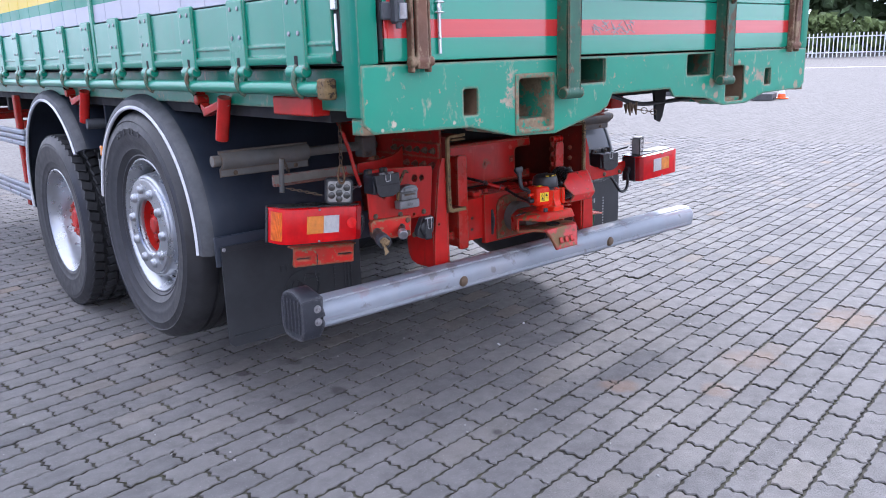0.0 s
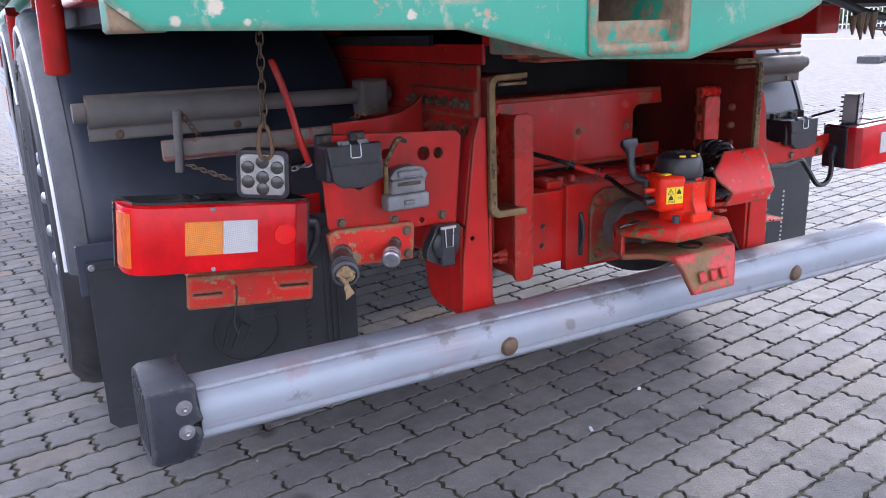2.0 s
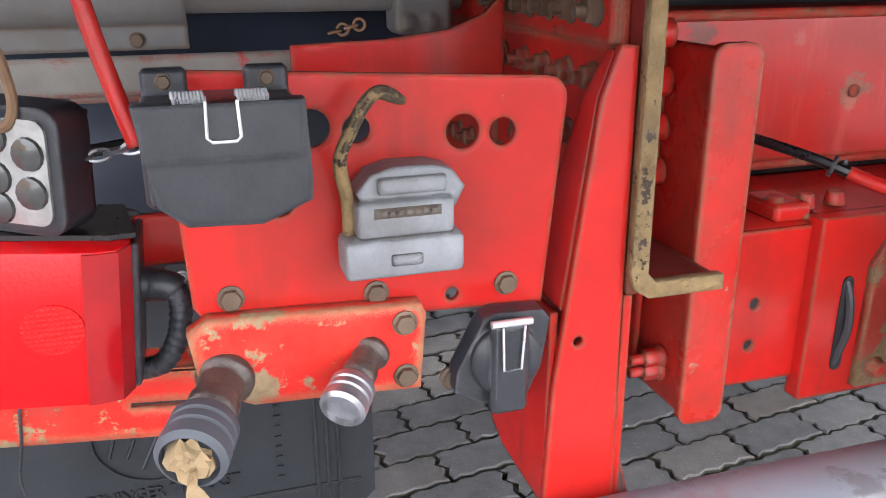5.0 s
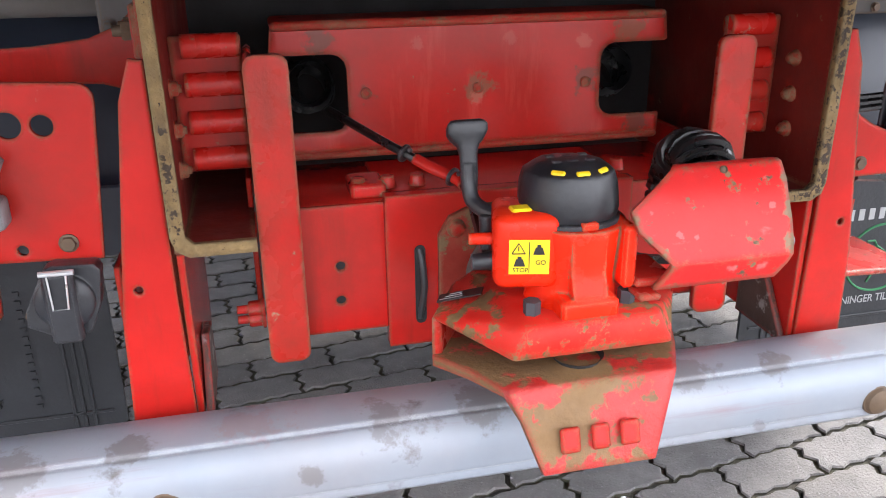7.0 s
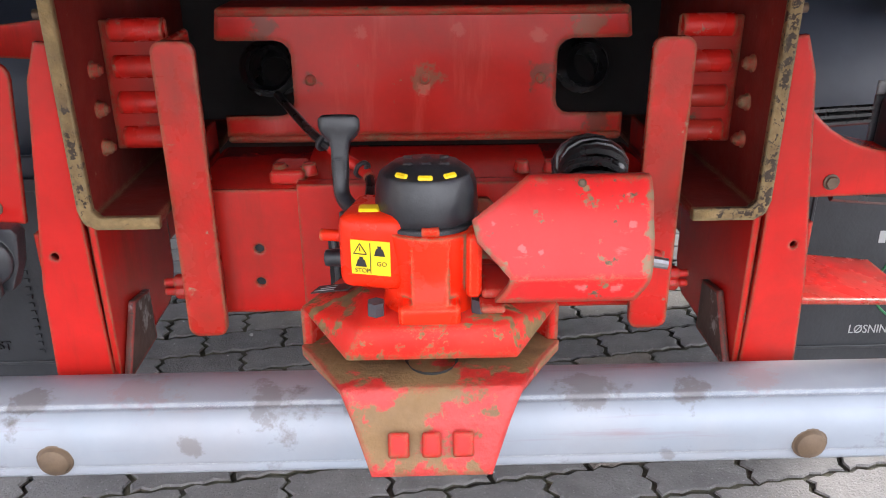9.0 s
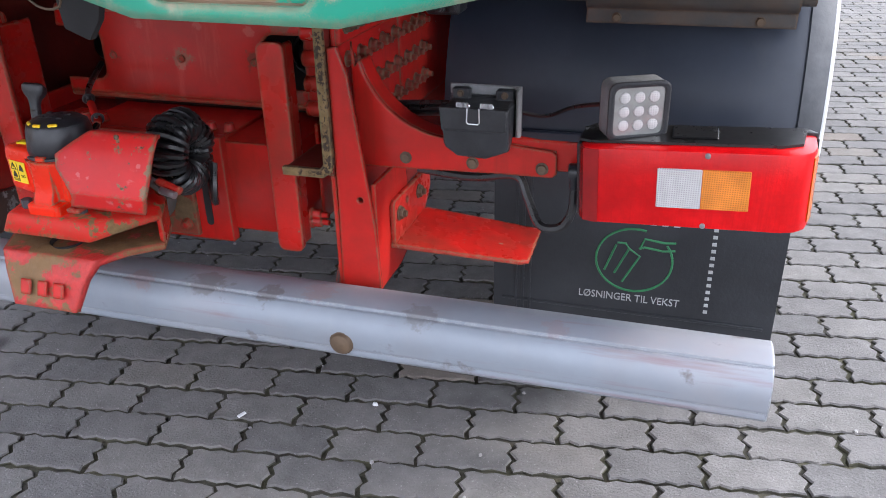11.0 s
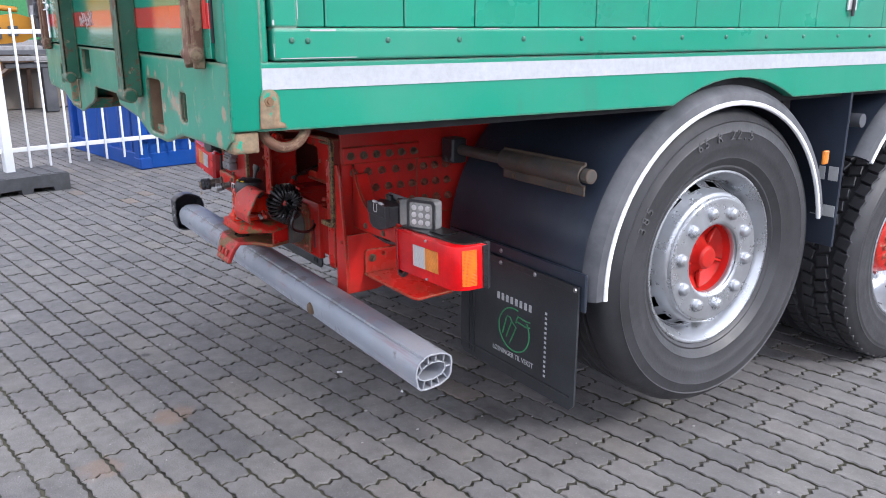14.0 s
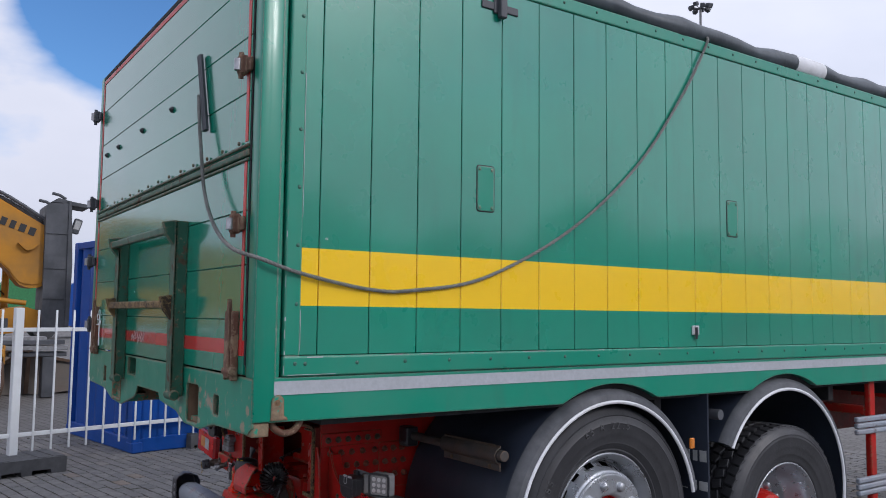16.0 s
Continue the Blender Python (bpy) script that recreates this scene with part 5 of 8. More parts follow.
# hitch box beam
bm = nb()
b2(bm, (-0.318, 0.1905, 0.586), (0.318, 0.40, 0.772), 0.010, 2)
pl(bm, rect(-0.317, 0.317, 0.588, 0.770, 0.010), "y", 0.185, 0.1910, [circ(-0.232, 0.685, 0.0068, 12), circ(-0.234, 0.635, 0.0068, 12)])
hb = part("hitch_beam", bm, red, truck, "red box beam behind the tow coupling")
bm = nb()
pl(bm, [(-0.172, 0.782), (0.175, 0.782), (0.175, 0.565), (-0.172, 0.565)], "y", 0.168, 0.19)
b2(bm, (-0.172, 0.1895, 0.771), (0.175, 0.36, 0.7795), 0.002)
b2(bm, (-0.212, 0.195, 0.772), (-0.165, 0.26, 0.792), 0.004)
for x in (-0.20, -0.16, -0.12, 0.13, 0.17):
    cy(bm, (x, 0.215, 0.782), (x, 0.215, 0.797), 0.012, 0.009, 10)
part("mounting_plate", bm, red, hb)
# near-black disc paints the shade at the bottom of each bore
for x, z in ((-0.232, 0.685), (-0.234, 0.635)):
    bm = nb()
    cy(bm, (x, 0.1895, z), (x, 0.192, z), 0.0066, n=12)
    part("bore", bm, dark, hb)
# slots drawn as near-black plates on the face, without an opening
bm = nb()
pl(bm, rect(-0.135, -0.120, 0.597, 0.712, 0.0074), "y", 0.1665, 0.1675)
pl(bm, rect(0.120, 0.135, 0.597, 0.712, 0.0074), "y", 0.1665, 0.1675)
islands("slot", bm, dark, hb)
bm = nb()
tb(bm, smooth_line([(-0.1275, 0.170, 0.706), (-0.1245, 0.163, 0.680), (-0.1240, 0.162, 0.645), (-0.1290, 0.170, 0.604)], 5), 0.0048, 8)
part("hose", bm, rubber, hb, "hose passing through the slot")
bm = nb()
pl(bm, [(-0.103, 0.575), (0.103, 0.575), (0.103, 0.735), (0.080, 0.762), (-0.055, 0.764), (-0.088, 0.750), (-0.103, 0.725)], "y", 0.158, 0.169)
part("flange_plate", bm, rust_red, hb, "rusty red coupling flange")
for x in (-0.080, 0.080):
    for z in (0.598, 0.735):
        bm = nb()
        hexa(bm, (x, 0.158, z), (0, -1, 0), 0.0105, 0.011)
        part("bolt", bm, red_dull, hb)
bm = nb()
lathe(bm, [(0.0, 0.0), (0.062, 0.0), (0.068, 0.006), (0.068, 0.05), (0.06, 0.056), (0.045, 0.06), (0.045, 0.12), (0.0, 0.12)], pose(0, 0.160, 0.665, 90), 28)
part("damper", bm, damper_m, hb, "grey worn rubber coupling damper")

# ---- tow coupling ----
bm = nb()
lathe(bm, [(0.0, 0.710), (0.053, 0.710), (0.050, 0.730), (0.049, 0.757), (0.054, 0.792), (0.056, 0.812), (0.0, 0.812)], pose(0.0, -0.045, 0), 24)
b2(bm, (-0.034, -0.112, 0.716), (0.030, -0.06, 0.742), 0.004)
pl(bm, [(-0.108, 0.742), (-0.098, 0.765), (-0.096, 0.806), (-0.06, 0.806), (-0.06, 0.742)], "x", -0.020, 0.018)
b2(bm, (-0.042, -0.075, 0.745), (0.05, 0.04, 0.81), 0.012, 2)
b2(bm, (0.036, -0.10, 0.745), (0.052, -0.03, 0.815), 0.004)
hitch = part("tow_coupling", bm, orange_red, truck, "orange-red automatic tow coupling")
bm = nb()
b2(bm, (-0.096, -0.080, 0.746), (-0.026, 0.0, 0.828), 0.012, 3, m=Matrix.Translation((-0.06, -0.07, 0)) @ pose(0, 0, 0, 0, 0, -14) @ Matrix.Translation((0.06, 0.07, 0)))
part("control_box", bm, orange_red, hitch)
STK = Matrix.Translation((-0.0615, -0.0815, 0.785)) @ pose(0, 0, 0, 90, 0, -14)
bm = nb()
bx(bm, (0, 0, 0), (0.042, 0.038, 0.001), STK)
sticker = part("warning_sticker", bm, yellow_m, hitch, "yellow stop and go warning sticker")
bm = nb()
s1 = STK @ Matrix.Translation((0, 0, 0.0011))
for a, b in (((-0.018, 0.004), (-0.011, 0.0155)), ((-0.011, 0.0155), (-0.004, 0.004)), ((-0.018, 0.004), (-0.004, 0.004)), ((-0.011, 0.007), (-0.011, 0.012))):
    tb(bm, [s1 @ Vector((*a, 0)), s1 @ Vector((*b, 0))], 0.0006, 4)
for cx_, cy_ in ((-0.010, -0.005), (0.010, 0.008)):
    pl(bm, [(cx_ - 0.006, cy_ - 0.005), (cx_ + 0.006, cy_ - 0.005), (cx_ + 0.0035, cy_ + 0.003), (cx_ - 0.0035, cy_ + 0.003)], "z", 0, 0.0003, m=s1)
    pl(bm, rect(cx_ - 0.002, cx_ + 0.002, cy_ + 0.003, cy_ + 0.006), "z", 0, 0.0003, m=s1)
b2(bm, (-0.0004, -0.017, 0), (0.0004, 0.017, 0.0004), m=s1)
part("pictogram", bm, ink, sticker)
text_part("lettering", "STOP", 0.0068, s1 @ Matrix.Translation((-0.009, -0.0145, 0)), ink, sticker, depth=0.0002)
text_part("lettering", "GO", 0.0072, s1 @ Matrix.Translation((0.012, -0.006, 0)), ink, sticker, depth=0.0002)
bm = nb()
lathe(bm, [(0.050, 0.0), (0.053, 0.008), (0.055, 0.020), (0.053, 0.052), (0.049, 0.068), (0.036, 0.079), (0.0, 0.084)], pose(-0.003, -0.034, 0.808, -3) @ Matrix.Diagonal((1, 1.05, 0.80, 1)), 12)
for k in range(3):
    for j in range(2):
        bx(bm, (-0.022 + 0.019 * k, -0.045 + 0.022 * j, 0.8745), (0.010, 0.007, 0.002), bev=0.0008)
part("cap", bm, black, hitch, "black rubber cap, scuffed")
bm = nb()
lathe(bm, [(0.050, 0.0), (0.0575, 0.002), (0.0575, 0.010), (0.050, 0.013)], pose(-0.003, -0.036, 0.803, -3), 28, closed=True)
for a in (205, 335):
    b2(bm, (0.045, -0.010, -0.022), (0.0565, 0.010, 0.004), 0.003, m=Matrix.Translation((-0.003, -0.036, 0.803)) @ pose(0, 0, 0, 0, 0, a))
part("gasket", bm, black, hitch, "black rubber gasket")
bm = nb()
for a in (-128, -92, -55):
    d = Vector((math.cos(radians(a)), math.sin(radians(a)) * 1.05, 0))
    bx(bm, (0, 0, 0), (0.015, 0.006, 0.004), Matrix.Translation(Vector((-0.003, -0.034, 0.8685)) + d * 0.041) @ pose(0, 0, 0, 0, 0, a + 90) @ pose(0, 0, 0, 38), 0.0015)
part("yellow_mark", bm, yellow_m, hitch, "yellow marks on the cap")
bm = nb()
b2(bm, (-0.009, -0.094, 0.812), (0.009, -0.084, 0.820), 0.001)
part("indicator", bm, orange_red, hitch)
bm = nb()
tb(bm, smooth_line([(-0.050, -0.035, 0.806), (-0.066, -0.024, 0.809), (-0.084, -0.004, 0.811), (-0.096, 0.014, 0.819), (-0.0985, 0.022, 0.838), (-0.099, 0.025, 0.860)], 5), [0.009] * 20 + [0.008] * 6, 10)
ring = None
for y, z, w, d in ((0.021, 0.830, 0.0085, 0.006), (0.023, 0.848, 0.0095, 0.006), (0.026, 0.868, 0.0095, 0.006), (0.028, 0.879, 0.012, 0.007), (0.030, 0.886, 0.019, 0.009), (0.032, 0.892, 0.0225, 0.010),
                   (0.034, 0.900, 0.0225, 0.010), (0.035, 0.904, 0.019, 0.007)):
    sec = [bm.verts.new((-0.098 + w * u, y - d * 0.8 * v, z + d * 0.6 * v)) for u, v in ((-1, -0.6), (-0.75, -1), (0.75, -1), (1, -0.6), (1, 0.6), (0.75, 1), (-0.75, 1), (-1, 0.6))]
    if ring:
        for k in range(8):
            bm.faces.new((ring[k], ring[(k + 1) % 8], sec[(k + 1) % 8], sec[k]))
    else:
        bm.faces.new(sec[::-1])
    ring = sec
bm.faces.new(ring)
bmesh.ops.recalc_face_normals(bm, faces=bm.faces[:])
part("hand_lever", bm, black, hitch, "black hand lever")
bm = nb()
b2(bm, (-0.074, -0.062, 0.826), (-0.052, -0.045, 0.831), 0.002)
part("lever_base", bm, yellow_m, hitch)
bm = nb()
cy(bm, (-0.085, -0.045, 0.770), (-0.112, -0.040, 0.768), 0.011, 0.009, 12)
part("control_knob", bm, black, hitch)
bm = nb()
cy(bm, (-0.085, -0.048, 0.796), (-0.116, -0.042, 0.796), 0.0065, n=12)
part("release_button", bm, orange_red, hitch, "red release button")
bm = nb()
tb(bm, [(-0.090, -0.022, 0.775), (-0.090, -0.018, 0.812)], 0.008, 10)
part("lever_pivot", bm, black, hitch)
for x, y in ((-0.058, -0.085), (0.051, -0.081)):
    bm = nb()
    cy(bm, (x, y, 0.7), (x, y, 0.714), 0.016, n=18)
    cy(bm, (x, y, 0.712), (x, y, 0.737), 0.0095, n=6)
    part("nut", bm, exc_dark, hitch, "dark steel nut")

# the catching jaw: an upper and a lower bent plate with side walls


def strip(bm, rows, t=0.012):
    """A bent plate from rows of (half width left, half width right, y, z)."""
    top = [[bm.verts.new((x0 + (x1 - x0) * k / 6, y, z)) for k in range(7)] for x0, x1, y, z in rows]
    fs = []
    for a, b in zip(top, top[1:]):
        for k in range(6):
            fs.append(bm.faces.new((a[k], a[k + 1], b[k + 1], b[k])))
    bmesh.ops.recalc_face_normals(bm, faces=fs)
    bmesh.ops.solidify(bm, geom=fs, thickness=t)


bm = nb()
JX, JR = 0.150, 0.108
top_c = [(-0.074, 0.07, 0.716), (0.074, 0.07, 0.716), (0.072, -0.117, 0.723), (-0.072, -0.117, 0.723)]
for quad in ([top_c[0], top_c[1], top_c[2], top_c[3]],
             [(-JR, 0.07, 0.694), top_c[0], top_c[3], (-JX, -0.006, 0.692)], [top_c[1], (JR, 0.07, 0.694), (JX, -0.006, 0.692), top_c[2]],
             [top_c[3], top_c[2], (0.089, -0.121, 0.687), (-0.089, -0.121, 0.687)],
             [(-JX, -0.006, 0.692), top_c[3], (-0.089, -0.121, 0.687)], [top_c[2], (JX, -0.006, 0.692), (0.089, -0.121, 0.687)]):
    bm.faces.new([bm.verts.new(p) for p in quad])
bmesh.ops.remove_doubles(bm, verts=bm.verts[:], dist=0.0005)
bmesh.ops.recalc_face_normals(bm, faces=bm.faces[:])
if max(bm.faces, key=lambda q: q.calc_center_median().z).normal.z < 0:
    bmesh.ops.reverse_faces(bm, faces=bm.faces[:])
bmesh.ops.solidify(bm, geom=bm.faces[:], thickness=0.010)
bmesh.ops.bevel(bm, geom=bm.edges[:], offset=0.002, segments=1, affect="EDGES", profile=0.5)
jaw = part("catching_jaw", bm, red_jaw, truck, "red catching jaw with rust and worn paint", 50)
for s in (-1, 1):
    bm = nb()
    pl(bm, [(s * JR, 0.07), (s * (JR - 0.011), 0.07), (s * (JX - 0.011), -0.008), (s * JX, -0.008)], "z", 0.640, 0.690)
    part("jaw_side", bm, red_worn, jaw)
bm = nb()
strip(bm, [(-0.108, 0.108, 0.07, 0.640), (-0.151, 0.151, -0.012, 0.644), (-0.124, 0.122, -0.072, 0.656), (-0.097, 0.096, -0.124, 0.655), (-0.084, 0.081, -0.141, 0.625), (-0.065, 0.061, -0.160, 0.570)], 0.012)
part("lower_jaw", bm, rust_jaw, jaw, "rust-worn lower lip with red paint remains")
bm = nb()
lathe(bm, [(0.030, 0.004), (0.026, 0.0), (0.026, -0.02), (0.0, -0.02)], pose(0.0, -0.075, 0.6585, 2), 20)
part("pin_hole", bm, dark, jaw)
bm = nb()
LIP = Matrix.Translation((-0.002, -0.1535, 0.605)) @ pose(0, 0, 0, 71, 0, 0)
for x, w in ((-0.034, 0.022), (0.0, 0.020), (0.033, 0.022)):
    bx(bm, (x, 0, 0.001), (w, 0.027, 0.005), LIP, 0.002)
islands("raised_mark", bm, red, jaw)
bm = nb()
TP = Matrix.Translation((-0.112, 0.010, 0.7075)) @ pose(0, 0, 0, 0, -16, -25)
bx(bm, (0, 0, 0), (0.054, 0.021, 0.0012), TP)
pt = part("type_plate", bm, ink, truck, "small black type plate")
bm = nb()
for k in range(3):
    bx(bm, (-0.010 + 0.002 * k, -0.006 + 0.006 * k, 0.0009), (0.028 - 0.006 * k, 0.0018, 0.0004), TP)
part("plate_print", bm, white_print, pt)

# bent red cover beside the coupling
bm = nb()
rows = [(0.104, 0.219, -0.060, 0.866), (0.098, 0.222, -0.070, 0.868), (0.093, 0.223, -0.077, 0.866), (0.068, 0.223, -0.090, 0.850), (0.041, 0.222, -0.100, 0.832), (0.046, 0.222, -0.110, 0.812), (0.068, 0.220, -0.121, 0.790), (0.078, 0.218, -0.126, 0.778),
        (0.076, 0.216, -0.123, 0.768), (0.064, 0.206, -0.116, 0.748)]
strip(bm, rows, 0.006)
cover = part("coupling_cover", bm, cover_m, truck, "bent red cover plate with chipped edges")
bm = nb()
b2(bm, (0.052, -0.10, 0.744), (0.10, -0.03, 0.754), 0.003)
b2(bm, (0.05, -0.115, 0.735), (0.075, -0.085, 0.742), 0.002)
cy(bm, (0.20, -0.06, 0.785), (0.245, -0.07, 0.775), 0.007, n=8)
islands("cover_bracket", bm, red_worn, cover)
bm = nb()
cy(bm, (0.216, -0.08, 0.778), (0.246, -0.085, 0.774), 0.006, n=10)
part("bolt", bm, nut_m, cover)
bm = nb()
for k in range(3):
    hexa(bm, (0.152, -0.080 - 0.007 * k, 0.862 - 0.013 * k), (0.1, -1, 0.5), 0.0035, 0.0015)
islands("screw", bm, bolt_m, cover)
# coiled electric cable beside it
bm = nb()
hel = []
for k in range(26 * 14):
    a, b = 2 * math.pi * k / 14, 2 * math.pi * k / (26 * 14)
    rr = 0.040 + 0.024 * math.cos(a) + 0.002 * math.sin(b * 7)
    hel.append((0.185 + 0.034 * math.sin(a) + 0.003 * math.sin(b * 5), 0.030 + rr * math.cos(b), 0.803 + 1.12 * rr * math.sin(b)))
tb(bm, hel, 0.0058, 6)
tb(bm, smooth_line([(0.235, 0.05, 0.78), (0.24, 0.03, 0.73), (0.22, 0.06, 0.70), (0.16, 0.14, 0.68), (0.12, 0.2, 0.72)], 6), 0.0065, 6)
part("coiled_cable", bm, black_gloss, truck, "coiled glossy black cable")
bm = nb()
HOSE = smooth_line([(-0.22, 0.36, 0.86), (-0.157, 0.231, 0.837), (-0.11, 0.18, 0.815), (-0.074, 0.14, 0.799), (-0.078, 0.06, 0.775), (-0.095, -0.04, 0.764)], 8)
tb(bm, HOSE, 0.0062, 8)
hose = part("hose", bm, black_gloss, truck)
bm = nb()
for k in (11, 21):
    d = (HOSE[k + 1] - HOSE[k]).normalized()
    cy(bm, HOSE[k] - d * 0.002, HOSE[k] + d * 0.002, 0.0125, n=14)
    bx(bm, HOSE[k] + Vector((0.006, -0.010, 0.006)), (0.006, 0.005, 0.005), bev=0.001)
islands("zip_tie", bm, black, hose)
bm = nb()
tb(bm, HOSE[13:25], 0.0080, 10)
part("hose_sleeve", bm, red, hose, "red sleeve on the hose")

# bumper bar: hollow extruded aluminium section
BAR = [(0.025, 0.450), (0.004, 0.452), (-0.007, 0.462), (-0.0086, 0.474), (-0.0080, 0.4755), (-0.0096, 0.477), (-0.0120, 0.492), (-0.0128, 0.508), (-0.009, 0.524), (0.0, 0.538),
       (0.010, 0.5450), (0.0115, 0.5435), (0.0145, 0.5450), (0.015, 0.5495), (0.034, 0.555), (0.066, 0.554), (0.090, 0.548), (0.105, 0.538), (0.109, 0.524), (0.107, 0.486), (0.098, 0.470), (0.070, 0.456)]
# the lens-shaped void inside, and the ribs from its wall to the outer wall
WEB = [(-0.006, 0.497), (0.006, 0.512), (0.024, 0.524), (0.045, 0.529), (0.068, 0.528), (0.086, 0.520), (0.088, 0.500), (0.076, 0.486), (0.050, 0.477), (0.020, 0.477), (0.002, 0.484)]
WEB_RIBS = [((0.0, 0.536), (0.008, 0.513)), ((0.030, 0.552), (0.030, 0.526)), ((0.056, 0.553), (0.054, 0.529)), ((0.084, 0.548), (0.080, 0.524)), ((0.106, 0.508), (0.088, 0.508)),
            ((0.094, 0.470), (0.080, 0.489)), ((0.066, 0.458), (0.060, 0.480)), ((0.042, 0.454), (0.040, 0.477)), ((0.012, 0.454), (0.018, 0.478)), ((-0.011, 0.492), (-0.004, 0.495))]
bm = nb()
cyc, czc = 0.048, 0.503


def inset(p, k):
    return (cyc + (p[0] - cyc) * k, czc + (p[1] - czc) * k)


pl(bm, BAR, "x", -1.135, 1.185, [[inset(p, 0.92) for p in BAR]])
bar = part("bumper_bar", bm, bar_m, truck, "long hollow aluminium rear bumper bar")
bm = nb()
pl(bm, WEB, "x", 0.6, 1.182, [[(0.042 + (y - 0.042) * 0.93, 0.503 + (z - 0.503) * 0.90) for y, z in WEB]])
part("inner_web", bm, alu, bar)
for p_, q_ in WEB_RIBS:
    bm = nb()
    d_ = Vector((q_[1] - p_[1], p_[0] - q_[0])).normalized() * 0.0016
    pl(bm, [(p_[0] + d_.x, p_[1] + d_.y), (q_[0] + d_.x, q_[1] + d_.y), (q_[0] - d_.x, q_[1] - d_.y), (p_[0] - d_.x, p_[1] - d_.y)], "x", 0.6, 1.183)
    part("rib", bm, alu, bar)
bm = nb()
# a torn sleeve round the bar's end: outline in y and z, and how far each edge point reaches over the bar
CAP = [(-0.027, 0.575, -1.140), (-0.012, 0.590, -1.150), (0.030, 0.606, -1.158), (0.062, 0.604, -1.150), (0.100, 0.588, -1.140), (0.116, 0.560, -1.138), (0.118, 0.500, -1.140), (0.116, 0.455, -1.138),
       (0.098, 0.430, -1.142), (0.050, 0.420, -1.140), (0.006, 0.421, -1.148), (-0.016, 0.430, -1.152), (-0.026, 0.452, -1.146), (-0.028, 0.478, -1.136), (-0.028, 0.492, -1.141), (-0.028, 0.500, -1.160),
       (-0.028, 0.506, -1.134), (-0.028, 0.540, -1.142)]
rings = []
for k, depth in ((1.0, None), (1.0, -1.216), (0.93, -1.228), (0.90, -1.226), (0.90, -1.222), (0.92, -1.212), (0.94, None)):
    rings.append([bm.verts.new((x if depth is None else depth, 0.045 + (y - 0.045) * k, 0.512 + (z - 0.512) * k)) for y, z, x in CAP])
for a, b in zip(rings, rings[1:] + rings[:1]):
    if a is not rings[3]:
        for k in range(len(CAP)):
            bm.faces.new((a[k], a[(k + 1) % len(CAP)], b[(k + 1) % len(CAP)], b[k]))
bm.faces.new(rings[3])
bm.faces.new(rings[4][::-1])
cap_ob = part("end_cap", bm, cap_m, bar, "torn black plastic end cap, bolted")
for k in range(5):
    bm = nb()
    b2(bm, (-1.2255, -0.010 + k * 0.024, 0.452), (-1.2290, -0.001 + k * 0.024, 0.572), 0.001)
    part("cap_rib", bm, cap_m, cap_ob)
for z in (0.537, 0.490):
    bm = nb()
    lathe(bm, [(0.0, 0.0), (0.0145, 0.0), (0.014, 0.003), (0.007, 0.0035), (0.007, 0.009), (0.004, 0.0095), (0.0, 0.006)], pose(-1.165, -0.0275, z, 90), 16)
    part("bolt", bm, nut_m, cap_ob)
for x in (-0.467, 0.479):
    bm = nb()
    lathe(bm, [(0.0225, -0.006), (0.0225, 0.0), (0.0205, 0.0008), (0.018, 0.006), (0.010, 0.010), (0, 0.011)], pose(x, -0.0125, 0.488, 90), 20)
    part("bolt", bm, bolt_m, bar, "rusty round bolt head")

# ---- left hand equipment ----
bm = nb()
outl = [(-0.822, 0.958), (-0.812, 0.968), (-0.513, 0.9515), (-0.505, 0.950), (-0.499, 0.945), (-0.495, 0.938), (-0.4945, 0.929), (-0.512, 0.748), (-0.63, 0.752), (-0.80, 0.757), (-0.815, 0.78)]
pl(bm, outl, "y", 0.130, 0.137, [circ(-0.712, 0.919, 0.0155), circ(-0.676, 0.916, 0.0115), circ(-0.587, 0.909, 0.0150), circ(-0.552, 0.907, 0.0122), circ(-0.597, 0.765, 0.0065, 10),
                                 circ(-0.740, 0.862, 0.013, 12)])
plate = part("socket_plate", bm, red, truck, "red steel plate with sockets and holes")
bm = nb()
pl(bm, [(-0.822, 0.765), (-0.805, 0.775), (-0.72, 0.772), (-0.63, 0.768), (-0.626, 0.758), (-0.632, 0.688), (-0.775, 0.695), (-0.815, 0.715)], "y", 0.112, 0.129)
part("coupling_plate", bm, red_flaked, plate, "worn lower coupling plate with flaking paint")
for x, z, y in ((-0.547, 0.770, 0.130), (-0.785, 0.785, 0.130), (-0.645, 0.752, 0.112), (-0.645, 0.702, 0.112), (-0.598, 0.683, 0.130), (-0.665, 0.775, 0.130)):
    bm = nb()
    hexa(bm, (x, y, z), (0, -1, 0), 0.009, 0.007)
    part("bolt", bm, bolt_m, plate)


